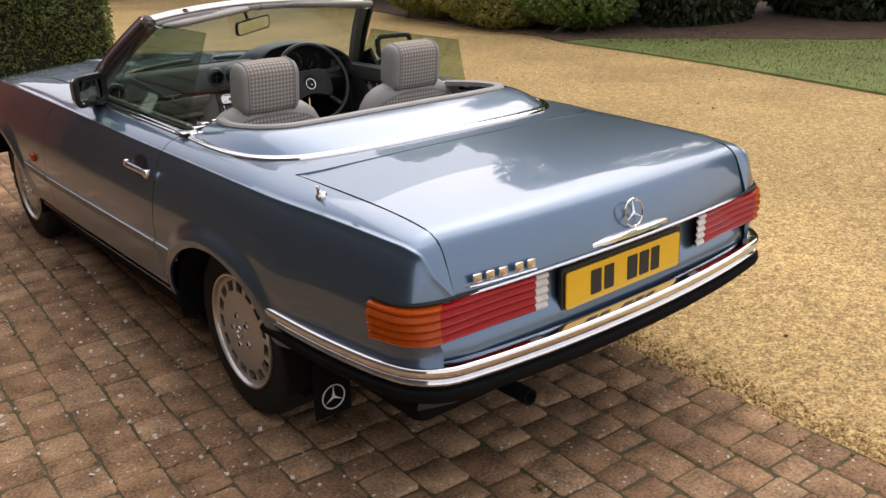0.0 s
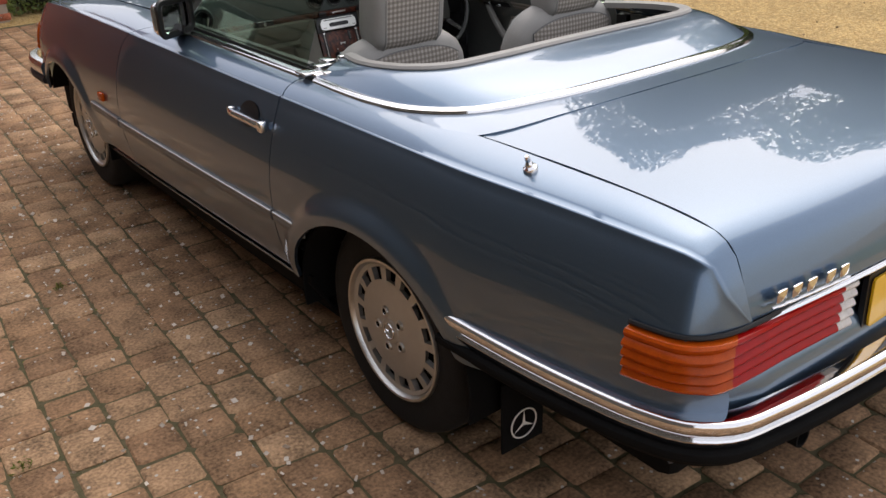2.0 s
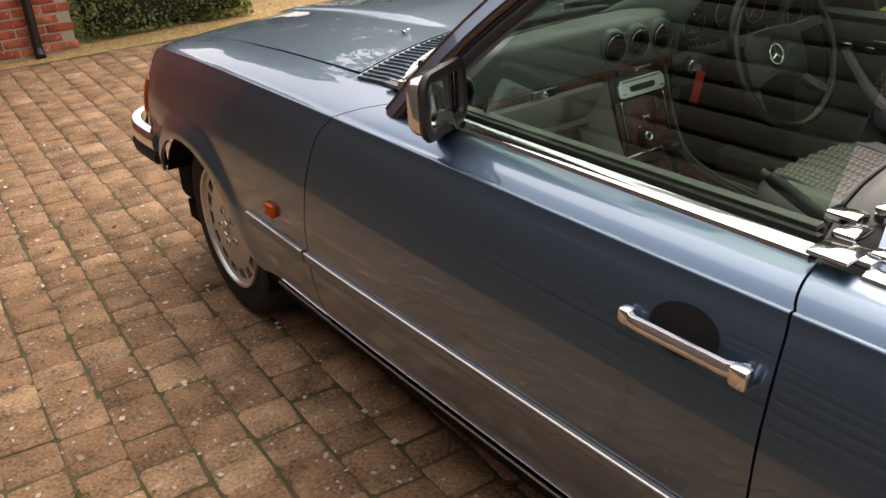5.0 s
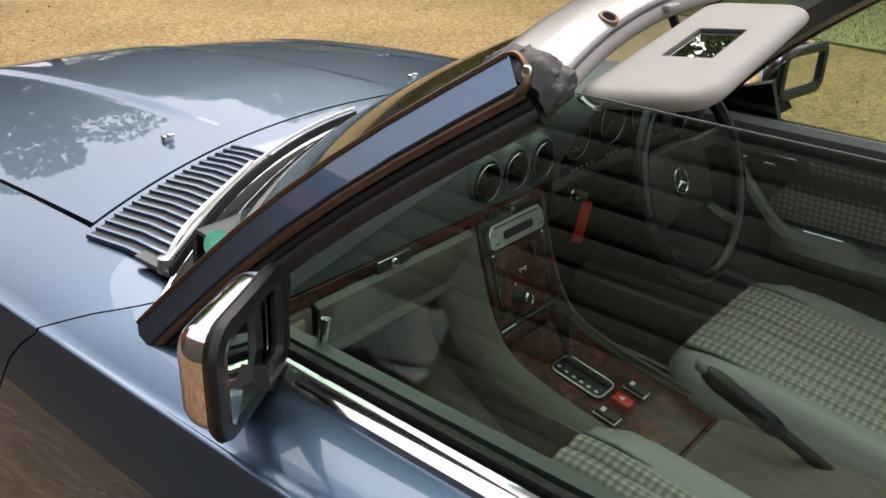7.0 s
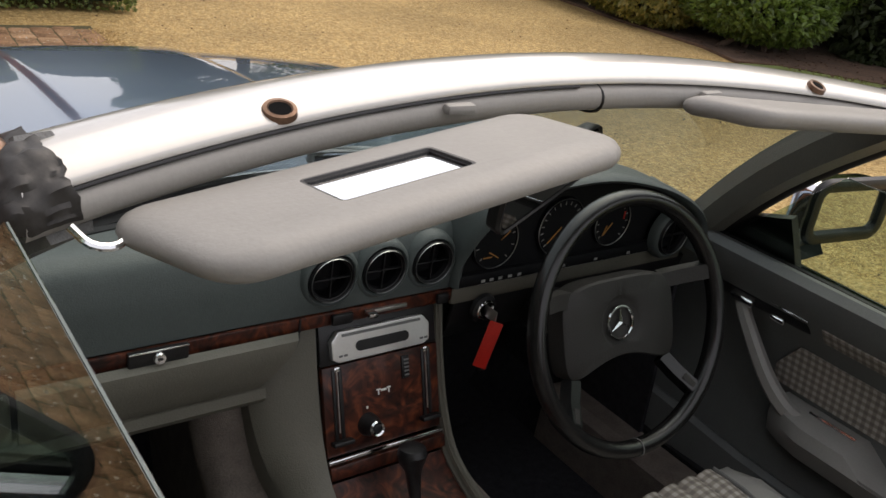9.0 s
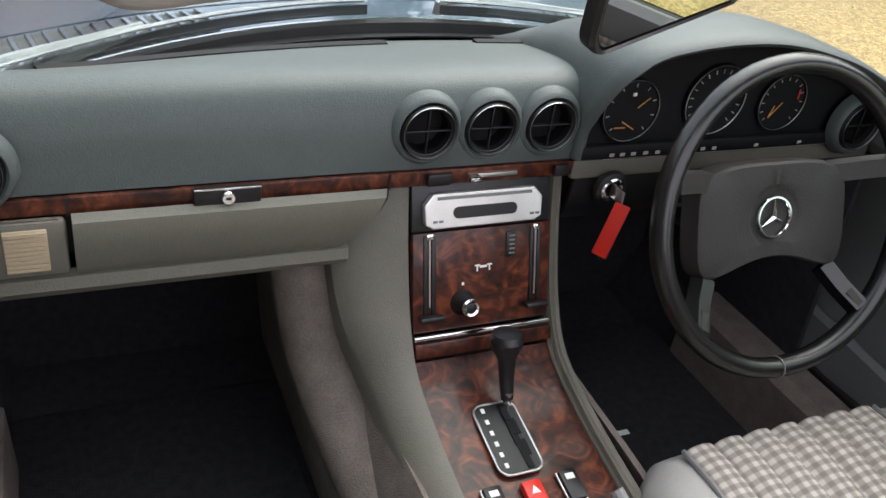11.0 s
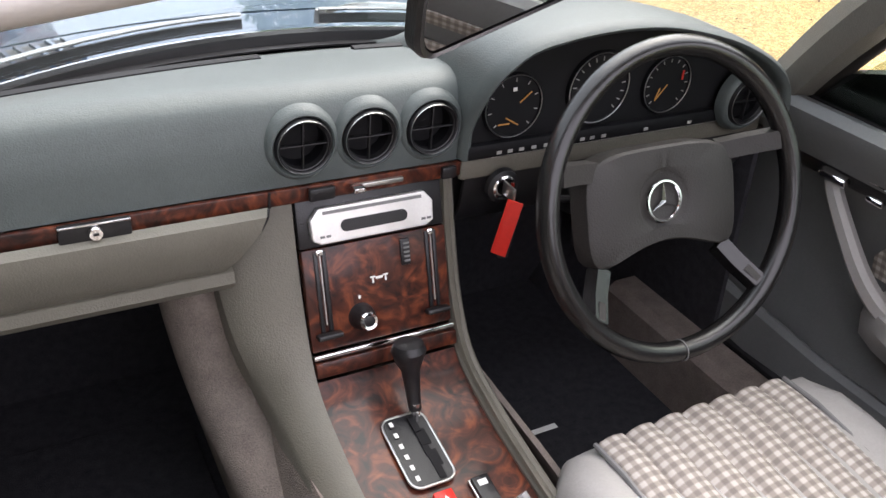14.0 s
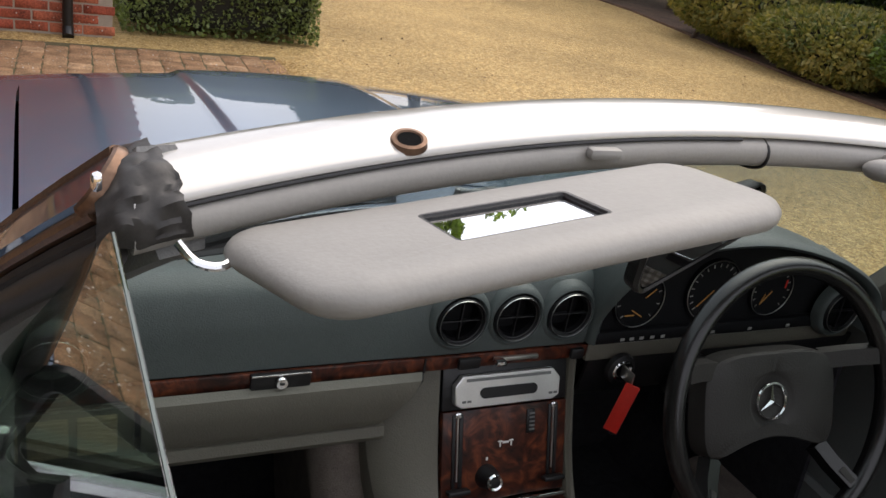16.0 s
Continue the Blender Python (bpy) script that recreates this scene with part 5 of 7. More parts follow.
# A-pillars: painted outer face between bronze trims, dark inner cover
for fl in (False, True):
    b, t = np.array((-0.748, 1.545, 0.876)), np.array((-0.566, 1.152, 1.242))
    path = np.array([b + (t - b) * u + np.array((-0.004, 0.016, 0.014)) * math.sin(math.pi * u) for u in np.linspace(0, 1, 9)])
    N = np.array((-0.83, 0.14, 0.54)) / np.linalg.norm((-0.83, 0.14, 0.54))
    A = (t - b) / np.linalg.norm(t - b)
    W = np.cross(A, N)
    W /= np.linalg.norm(W)
    outp = sweep(path, [(-0.020, -0.006), (-0.018, 0.004), (0.018, 0.004), (0.020, -0.006)], up=N)
    pil = new("windscreen_pillar")
    pil.parent = car
    g1 = sweep(path - W * 0.021 + N * 0.001, ring(0.0045, 8, 0.0065), up=N)
    g2 = sweep(path + W * 0.022 - N * 0.006, ring(0.0060, 10, 0.0060), up=N)
    g4 = sweep(path + W * 0.030 - N * 0.016, ring(0.0070, 8), up=N)
    g3 = sweep(path + W * 0.040 - N * 0.024, ring(0.0105, 12), up=N)
    inn = sweep(path + (0.040, -0.008, -0.010), [(-0.034, -0.022), (-0.034, 0.010), (0.0, 0.022), (0.034, 0.012), (0.036, -0.014), (0.0, -0.026)], up=(1, 0, 0.3))
    top = solid(*drape(), 0.003, 0)
    cap = sweep(curve([t - W * 0.021 - A * 0.02, t - W * 0.019 + A * 0.006, t + A * 0.013, t + W * 0.019 + A * 0.008, t + W * 0.024 - A * 0.006], 14), ring(0.0036, 8, 0.0060), up=N)
    capend = rbox(tuple(t + W * 0.012 + A * 0.013 + N * 0.005), (0.007, 0.010, 0.012), 0.003)
    hook = sweep(curve([t + (0.036, -0.050, -0.020), t + (0.046, -0.058, -0.030), t + (0.060, -0.060, -0.032), t + (0.074, -0.052, -0.026)], 10), ring(0.0030, 8))
    for nm, g, mt, lb in (("outer_face", outp, PAINT, ""), ("front_trim", g1, BROWN_CHROME, "weathered bronze-brown trim"), ("rear_trim", g2, BROWN_CHROME, "weathered bronze-brown trim"),
                          ("seal_groove", g4, RUBBER, ""), ("door_seal", g3, SEAL, "grey rubber tube seal"), ("cap_end", capend, CHROME, ""), ("inner_cover", inn, PILLAR_VINYL if fl else LEATHER_DARK, "padded vinyl pillar cover"), ("corner_seal", top, SEAL, "crumpled black rubber corner seal"), ("trim_cap", cap, BROWN_CHROME, ""), ("visor_hook", hook, CHROME, "")):
        part(nm, mirror(g) if fl else g, mt, pil, lb)

# wipers
for x0, x1, y0, y1 in ((-0.665, -0.06, 0.030, 0.020), (0.06, 0.60, 0.018, 0.030)):
    wp = new("wiper")
    wp.parent = car
    xs_ = np.linspace(x0, x1, 12)
    line = [np.array((x, screen_base(x) + 0.004 - 0.012 * math.sin(math.pi * k / 11), bonnet_z(min(0.64, abs(x)), screen_base(x)) + 0.026 + 0.004 * math.sin(math.pi * k / 11))) for k, x in enumerate(xs_)]
    part("blade", sweep(line, [(-0.003, -0.010), (0.003, -0.010), (0.002, 0.004), (-0.002, 0.004)]), RUBBER, wp)
    part("blade_frame", sweep([p + (0, 0.004, 0.010) for p in line], ring(0.0032, 6)), DULL_METAL, wp)
    arm = [np.array((x0 + 0.02, screen_base(x0) + 0.045, bonnet_z(min(0.64, abs(x0)), screen_base(x0)) + 0.012)), line[1] + (0, 0.016, 0.010), line[5] + (0, 0.008, 0.014)]
    part("arm", sweep(curve(arm, 10), [(-0.005, -0.002), (0.005, -0.002), (0.0035, 0.003), (-0.0035, 0.003)], scale=np.linspace(1.2, 0.7, 10)), DULL_METAL, wp)
    part("pivot", move(lathe([(0.0001, 0.022), (0.010, 0.020), (0.013, 0.0)], 16), Matrix.Translation(arm[0] + (0, 0, -0.008))), DULL_METAL, wp)
part("screen_sticker", move(panel(rounded(0.040, 0.040, 0.019, 6), 0.001, (1, 0, 0), (0, 1, 0), (0, 0, 0)), look((-0.636, 1.532, 0.966), (-0.75, 0.2, 1.75))), material("green_paper_sticker", (0.10, 0.45, 0.30), 0.6, vary=0.5, scale=60), car, "small round green paper sticker inside the glass", smooth=False)

# side windows, fully raised on the passenger door, half raised on the driver's
def side_glass(z_top, y_rear, y_front):
    P = []
    for z in np.linspace(0.875, z_top, 6):
        x = -0.674 + 0.31 * (z - 0.89)
        yf = float(np.interp(z, (0.87, 1.237), (1.48, 1.085)))
        yr = float(np.interp(z, (0.87, 1.237), (0.595, 0.548)))
        P.append([(x, yr + (min(yf, y_front) - yr) * u, z) for u in np.linspace(0, 1, 12)])
    return grid(P)


for fl, zt in ((False, 1.236), (True, 1.095)):
    g = side_glass(zt, 0.55, 1.5)
    w = part("window_glass", mirror(g) if fl else g, GLASS, doors[fl], "raised tinted door glass", thick=0.003, offset=0)
    w.visible_shadow = False
    zt2 = zt
    e = sweep([(-0.674 + 0.31 * (zt2 - 0.89), y, zt2) for y in np.linspace(0.55, 1.085 if not fl else 1.235, 8)], [(-0.0006, -0.001), (0.0006, -0.001), (0.0006, 0.0006), (-0.0006, 0.0006)])
    part("glass_edge", mirror(e) if fl else e, material("ground_glass_edge", (0.16, 0.19, 0.18), 0.6, vary=0.05, spec=0.15), doors[fl])

# door mirrors, the glass turned towards the driver's side
for fl in (False, True):
    mm = new("door_mirror")
    mm.parent = doors[fl]
    MW, MH, MD = (0.195, 0.105, 0.070) if fl else (0.166, 0.114, 0.046)
    MT = Matrix.Translation((-0.803, 1.312, 0.988)) @ Matrix.Rotation(radians(8), 4, "Z") if fl else Matrix.Translation((-0.760, 1.318, 0.962)) @ Matrix.Rotation(radians(28), 4, "Z")
    head = []
    for u in np.linspace(0, 1, 9):
        s_ = math.sqrt(max(0, 1 - (u * 0.93) ** 3.2))
        head.append([(a, MD * u, b) for a, b in rounded(MW * (0.55 + 0.45 * s_), MH * (0.55 + 0.45 * s_), 0.026 * (0.5 + 0.5 * s_), 5)])
    hg = grid(head, cv=True, flip=True)
    n = len(head[0])
    hg = move((hg[0], hg[1] + [tuple(range((len(head) - 1) * n, len(head) * n))]), MT)
    gl_ = move(panel(rounded(MW - 0.016, MH - 0.016, 0.020, 5), 0.003, (1, 0, 0), (0, 0, 1), (0, 0.004, 0)), MT @ Matrix.Rotation(radians(0 if fl else 9), 4, "Z"))
    rimg = move(sweep([(a, 0.0, b) for a, b in rounded(MW - 0.006, MH - 0.006, 0.024, 5)], ring(0.0135, 8, 0.010), up=(0, 1, 0), closed=True), MT)
    arm = sweep([(-0.765, 1.325, 0.925), (-0.745, 1.345, 0.908), (-0.715, 1.37, 0.895)], [(-0.026, -0.013), (0.026, -0.013), (0.022, 0.013), (-0.022, 0.013)])
    tri = panel([(1.30, 0.0), (1.47, 0.0), (1.395, 0.080), (1.325, 0.105)] if fl else [(1.38, 0.0), (1.46, 0.0), (1.41, 0.028), (1.385, 0.025)], 0.016, (0, 1, 0), (0.30, 0, 1), (-0.696, 0, 0.888))
    for nm, g, mt, lb in (("shell", hg, CHROME, "chromed mirror housing"), ("mirror_glass", gl_, MIRROR, "rectangular mirror glass"), ("mirror_rim", rimg, BLACK, ""), ("mirror_arm", arm, BLACK, ""), ("sail_panel", tri, BLACK, "black triangular mirror base")):
        part(nm, mirror(g) if fl else g, mt, mm, lb)

# ---- cabin: tub, floor, tunnel ----
tub = [(-0.72, 0.425), (-0.66, 0.33), (-0.62, 0.265), (-0.30, 0.262), (0.30, 0.262), (0.62, 0.265), (0.66, 0.33), (0.72, 0.425)]
part("cabin_floor", grid([[(x, y, z) for x, z in tub] for y in np.linspace(0.16, 2.02, 12)], flip=True), CARPET, car, "black carpeted cabin floor", thick=0.008)
both("quarter_trim", grid([[(-0.70 + 0.02 * (z - 0.42), y, z) for z in (0.42, 0.60, 0.86)] for y in (0.18, 0.40, 0.60)]), LEATHER_DARK, label="dark grey trim behind the door", thick=0.01)
part("bulkhead", rbox((0, 2.00, 0.56), (1.38, 0.03, 0.62), 0), CARPET, car, smooth=False)
part("rear_bulkhead", rbox((0, 0.17, 0.56), (1.36, 0.03, 0.62), 0), CARPET, car, smooth=False)
part("rear_shelf", rbox((0, 0.29, 0.74), (1.30, 0.24, 0.05), 0.02), LEATHER_DARK, car)
part("tunnel", grid([[(x, y, z + 0.05 * max(0, (y - 1.3))) for x, z in ((-0.165, 0.26), (-0.150, 0.40), (-0.125, 0.465), (-0.08, 0.482), (0.08, 0.482), (0.125, 0.465), (0.150, 0.40), (0.165, 0.26))] for y in np.linspace(0.18, 1.99, 14)], flip=True), VELOUR, car, "carpeted transmission tunnel", thick=0.006)
both("carpeted_sill", sweep([(-0.655, y, 0.375) for y in np.linspace(0.45, 1.72, 8)], [(-0.045, -0.10), (0.045, -0.10), (0.04, 0.03), (0.02, 0.045), (-0.035, 0.045)]), VELOUR, label="inner sill covered in brown-grey carpet")
both("sill_plate", rbox((-0.715, 1.10, 0.424), (0.045, 1.1, 0.008), 0.003), RUBBER)
both("kick_panel", grid([[(-0.69 + 0.03 * k, 1.50 + 0.11 * j, 0.30 + 0.5 * k) for j in range(5)] for k in np.linspace(0, 1, 4)], flip=True), CARPET, thick=0.01)
# knee rolls either side of the tunnel, seen beside the console
FS = []
for y in np.linspace(1.08, 1.97, 18):
    zt = float(ip(y, (1.08, 1.25, 1.40, 1.57, 1.69, 1.97), (0.485, 0.545, 0.55, 0.56, 0.62, 0.70)))
    FS.append([(-0.182 + 0.034 * v ** 2.2 - 0.020 * math.sin(math.pi * v) - 0.003 * math.sin(6 * v + 5 * y), y, 0.268 + (zt - 0.268) * v) for v in np.linspace(0, 1, 9)])
KR = curve([(-0.216, 1.605, 0.752), (-0.208, 1.590, 0.66), (-0.190, 1.555, 0.55), (-0.168, 1.46, 0.475), (-0.150, 1.32, 0.43), (-0.143, 1.15, 0.40)], 22)
part("knee_roll", sweep(KR, ring(0.046, 18, 0.052), up=(0.9, -0.2, 0.1)), VELOUR, car, label="rounded brown-grey carpeted roll beside the console")
both("footwell_side", grid(FS, flip=True), VELOUR, label="brown-grey carpet on the tunnel side", thick=0.008)
for sx in (-1, 1):
    part("floor_mat", rbox((sx * 0.41, 1.50, 0.276), (0.42, 0.66, 0.012), 0.005), CARPET, car, "black floor mat")
part("mat_print", rbox((0.332, 1.534, 0.2828), (0.108, 0.011, 0.001), 0), WHITE_MARK, car, smooth=False)

# ---- dashboard ----
VENT_X = (-0.0915, -0.0065, 0.0795)


def dash_front(x):
    return screen_base(x) - 0.020


def dash_row(x):
    """The padded top from the windscreen to the lower edge of the face."""
    yf = dash_front(x)
    k = 1 - 0.25 * (x / 0.66) ** 2
    pk = min(1.595, yf - 0.010)
    ym = pk + (yf - pk) * 0.55
    b = 0.006 * math.exp(-((x + 0.005) / 0.165) ** 6) + 0.002 * sum(math.exp(-((x - c) / 0.030) ** 2) for c in VENT_X)
    return [(x, yf, 0.914), (x, yf - 0.2 * (yf - pk), 0.922), (x, ym + 0.1 * (yf - pk), 0.937), (x, ym - 0.1 * (yf - pk), 0.949), (x, pk - 0.3 * b, 0.966), (x, min(1.565, pk - 0.012) - 0.6 * b, 0.965), (x, min(1.545, pk - 0.020) - 0.9 * b, 0.954), (x, 1.532 - b, 0.920), (x, 1.527 - b, 0.88), (x, 1.525 - 0.25 * b, 0.855)]


xs_d = np.concatenate([np.linspace(-0.628, -0.16, 24), np.linspace(-0.155, 0.159, 90), np.linspace(0.165, 0.628, 24)])
dash = new("dashboard")
dash.parent = car
dv, df = grid([[tuple(q) for q in curve(dash_row(x), 64)] for x in xs_d], flip=True)


def in_vent(q):
    c = dv[list(q)].mean(0)
    return c[1] < 1.56 and any(math.hypot(c[0] - x, c[2] - 0.907) < 0.0355 for x in VENT_X)


part("padded_top", (dv, [q for q in df if not in_vent(q)]), DASH, dash, "slate grey padded dash top", thick=0.006)
part("dash_core", rbox((0, 1.72, 0.80), (1.36, 0.34, 0.10), 0.01), BLACK, dash)
for x0, x1 in ((-0.515, -0.080), (0.055, 0.36)):
    pts = []
    for x in np.linspace(x0, x1, 24):
        y = 1.722 - 0.40 * x * x
        row = dash_row(x)[4::-1]
        pts.append((x, y, float(np.interp(y, [q[1] for q in row], [q[2] for q in row])) + 0.002))
    part("defroster_slot", sweep(pts, [(-0.0085, -0.003), (0.0085, -0.003), (0.007, 0.0018), (-0.007, 0.0018)]), DIAL, dash, "long narrow black demister slot")


part("front_strip", grid([[(x, dash_front(x) + o, z) for o, z in ((0.010, 0.9165), (-0.008, 0.9215), (-0.026, 0.9245), (-0.040, 0.9275))] for x in np.linspace(-0.60, 0.60, 41)], flip=True), DIAL, dash, "black strip along the foot of the windscreen", thick=0.002)


def round_vent(name, at, r=0.040, deep=True):
    """A round swivelling air vent that faces -y."""
    v = new(name)
    v.parent = dash
    m = Matrix.Translation(at) @ Euler((radians(90), 0, 0)).to_matrix().to_4x4()
    part("housing", move(lathe([(r * 1.42, -0.018), (r * 1.34, -0.007), (r * 1.24, -0.0015), (r * 1.15, 0.0), (r * 1.09, -0.002), (r * 1.04, -0.008), (r * 1.03, -0.014)], 40), m), DASH, v)
    part("bezel", move(lathe([(r * 0.84, -0.010), (r * 0.87, -0.001), (r * 0.90, -0.0005), (r * 0.91, -0.003), (r * 0.93, 0.002), (r * 0.97, 0.003), (r * 1.02, 0.001), (r * 1.06, -0.008)], 40), m), BLACK, v)
    part("bright_ring", move(lathe([(r * 0.970, 0.0028), (r * 0.980, 0.0038), (r * 0.990, 0.0028)], 40), m), DULL_METAL, v)
    part("throat", move(lathe([(0.0001, -0.030), (r * 0.82, -0.028), (r * 0.86, -0.006)], 32), m), DIAL, v)
    part("cross_bar", move(join(rbox((0, 0, -0.006), (0.0022, r * 1.74, 0.006), 0.0008), rbox((0, 0, -0.006), (r * 1.74, 0.0022, 0.006), 0.0008)), m), BLACK, v)
    return v


for x in VENT_X:
    round_vent("air_vent", (x, 1.5165, 0.907), 0.0340)
for x, y, z in ((-0.590, 1.500, 0.895), (0.606, 1.492, 0.890)):
    round_vent("air_vent", (x, y, z), 0.036)
part("wood_strip", rbox((-0.282, 1.5235, 0.8425), (0.82, 0.008, 0.0215), 0.003), BURL, dash, "polished burl walnut strip")
part("strip_seam", rbox((-0.135, 1.5190, 0.8425), (0.003, 0.002, 0.0215), 0), BLACK, dash, smooth=False)
part("strip_seam", rbox((-0.500, 1.5190, 0.8425), (0.003, 0.002, 0.0215), 0), BLACK, dash, smooth=False)
lk = new("glovebox_lock")
lk.parent = dash
part("lock_plate", rbox((-0.332, 1.5165, 0.8425), (0.076, 0.008, 0.024), 0.002), BLACK, lk)
for z in (0.8535, 0.8315):
    part("bright_edge", rbox((-0.332, 1.512, z), (0.076, 0.003, 0.0028), 0.001), CHROME, lk)
part("lock_barrel", move(lathe([(0.0001, 0.003), (0.007, 0.0035), (0.0085, 0.0)], 20), Matrix.Translation((-0.332, 1.511, 0.8425)) @ Euler((radians(90), 0, 0)).to_matrix().to_4x4()), CHROME, lk)
part("key_slot", rbox((-0.332, 1.5072, 0.8425), (0.006, 0.001, 0.0025), 0), INK, lk, smooth=False)
# glove box lid: rounded lower edge, slanted inner end
P = []
for u in np.linspace(0, 1, 18):
    row = []
    for v, (y, z) in zip(np.linspace(0, 1, 9), ((1.518, 0.830), (1.509, 0.826), (1.507, 0.812), (1.509, 0.797), (1.513, 0.778), (1.516, 0.766), (1.523, 0.759), (1.55, 0.757), (1.60, 0.758))):
        x0, x1 = -0.497, -0.139 - 0.055 * min(1, v * 1.6) ** 1.6
        row.append((x0 + (x1 - x0) * u, y, z))
    P.append(row)
# black strand drawn along the lid's end as the shade of its gap
part("lid_gap", tube([(r[-1][0] + 0.002, r[-1][1] + 0.001, r[-1][2]) for r in [[q] for q in P[-1][:7]]], 0.0026, 6, up=(1, 0, 0)), BLACK, dash)
part("glovebox_lid", grid(P), OLIVE, dash, "olive grey glovebox lid", thick=0.006)
P = []
for x in np.linspace(-0.69, -0.184, 14):
    P.append([(x, y, z) for y, z in ((1.526, 0.756), (1.516, 0.753), (1.514, 0.745), (1.520, 0.737), (1.535, 0.734), (1.70, 0.742))])
part("under_dash_panel", grid(P), OLIVE, dash, thick=0.006)
# black block added behind the lid to darken its gaps like shadow
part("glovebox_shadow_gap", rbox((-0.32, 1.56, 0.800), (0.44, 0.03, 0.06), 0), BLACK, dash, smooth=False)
part("side_speaker_panel", rbox((-0.597, 1.516, 0.797), (0.188, 0.014, 0.070), 0.006), OLIVE, dash)
for k in range(3):
    gr = new("demister_grille")
    gr.parent = dash
    part("frame", rbox((-0.648 + k * 0.052, 1.5085, 0.797), (0.043, 0.003, 0.052), 0.002), CREAM, gr)
    for j in range(9):
        part("louvre", rbox((-0.648 + k * 0.052, 1.5065, 0.775 + j * 0.0055), (0.041, 0.003, 0.0026), 0), CREAM, gr, smooth=False)
part("bright_line", rbox((-0.60, 1.512, 0.8305), (0.18, 0.003, 0.0025), 0), DULL_METAL, dash)

# instrument binnacle before the driver
ARCH_LINE = curve([(0.134, 0.858), (0.134, 0.915), (0.137, 0.958), (0.149, 0.989), (0.174, 1.008), (0.229, 1.021), (0.31, 1.028), (0.38, 1.025), (0.45, 1.012), (0.53, 0.988), (0.60, 0.953), (0.635, 0.922), (0.648, 0.890), (0.650, 0.860)], 56)
tang_ = np.gradient(ARCH_LINE, axis=0)
tang_ /= np.linalg.norm(tang_, axis=1)[:, None]
P = []
for (x, z), (tx_, tz_) in zip(ARCH_LINE, tang_):
    nx, nz = -tz_, tx_
    yb = dash_front(x) - 0.02
    zb = min(z, 0.925)
    back = (0.052 * min(1, max(0, (0.995 - z) / 0.10)) if x < 0.3 else 0.0)
    row = [(x, 1.520, z), (x, 1.470 + 0.8 * back, z), (x + 0.002 * nx, 1.459 + back, z + 0.002 * nz), (x + 0.007 * nx, 1.455 + back, z + 0.007 * nz), (x + 0.012 * nx, 1.460 + back, z + 0.012 * nz), (x + 0.014 * nx, 1.480 + 0.8 * back, z + 0.014 * nz), (x + 0.014 * nx, 1.54, z + 0.014 * nz), (x + 0.013 * nx, 1.58, z + 0.010 * nz)]
    row += [(x + 0.012 * nx, 1.58 + (yb - 1.58) * u, z + 0.010 * nz + (zb - z - 0.010 * nz) * u ** 1.6) for u in (0.25, 0.5, 0.75, 1.0)]
    P.append(row)
part("binnacle_hood", grid(P), DASH, dash, "arched padded hood over the instruments", thick=0.003, angle=60)
face = [(x, z) for x, z in ARCH_LINE]
part("instrument_panel", panel(list(reversed(face)), 0.006, (1, 0, 0), (0, 0, 1), (0, 1.525, 0)), DIAL, dash, smooth=False)
part("binnacle_face", rbox((0.382, 1.518, 0.866), (0.520, 0.018, 0.022), 0.006), DIAL, dash)


def gauge(at, r, needles, ticks):
    g = new("gauge")
    g.parent = dash
    m = Matrix.Translation(at) @ Euler((radians(90), 0, 0)).to_matrix().to_4x4()
    part("dial", move(lathe([(0.0001, 0.001), (r * 0.96, 0.001), (r, 0.004), (r * 1.04, 0.004), (r * 1.06, -0.004)], 36), m), DIAL, g)
    part("dial_rim", move(lathe([(r * 0.985, 0.004), (r * 1.0, 0.0052), (r * 1.015, 0.004)], 36), m), DULL_METAL, g)
    for k in range(ticks):
        a = radians(225 - 270 * k / (ticks - 1))
        part("tick", move(rbox((r * 0.84, 0, 0.0025), (r * 0.12, 0.0014, 0.0008), 0), m @ Matrix.Rotation(a, 4, "Z")), WHEEL_MARK, g, smooth=False)
    for (px_, py_), a, ln in needles:
        part("needle", move(rbox((ln * r * 0.5, 0, 0.0035), (ln * r, 0.0018, 0.001), 0), m @ Matrix.Translation((px_ * r, py_ * r, 0)) @ Matrix.Rotation(radians(a), 4, "Z")), AMBER_MARK, g, smooth=False)
    return g


gauge((0.195, 1.517, 0.924), 0.043, (((-0.25, -0.35), 330, 0.55), ((0.2, 0.1), 40, 0.5), ((-0.5, -0.55), 0, 0.4)), 9)
gauge((0.332, 1.517, 0.934), 0.050, (((0, 0), 225, 0.75),), 17)
gauge((0.455, 1.517, 0.926), 0.042, (((0, 0), 230, 0.7), ((-0.3, -0.1), 250, 0.4)), 13)
part("redline_mark", rbox((0.480, 1.5125, 0.938), (0.003, 0.001, 0.014), 0), RED_TAG, dash, smooth=False)
part("hour_mark", rbox((0.193, 1.5125, 0.948), (0.006, 0.001, 0.005), 0.001), WHITE_MARK, dash, smooth=False)
for x in (0.177, 0.194, 0.212, 0.232, 0.252, 0.313, 0.330, 0.350, 0.427, 0.510):
    part("warning_symbol", rbox((x, 1.5085, 0.863), (0.008, 0.001, 0.005), 0.001), WHEEL_MARK, dash, smooth=False)
part("driver_trim", rbox((0.40, 1.523, 0.839), (0.55, 0.012, 0.030), 0.006), OLIVE, dash, "olive grey lower dash trim")
part("driver_trim_line", rbox((0.42, 1.516, 0.8555), (0.50, 0.003, 0.003), 0), DULL_METAL, dash)
P = []
for x in np.linspace(0.135, 0.69, 14):
    P.append([(x, y, z) for y, z in ((1.526, 0.828), (1.530, 0.80), (1.534, 0.775), (1.545, 0.755), (1.60, 0.745), (1.70, 0.74))])
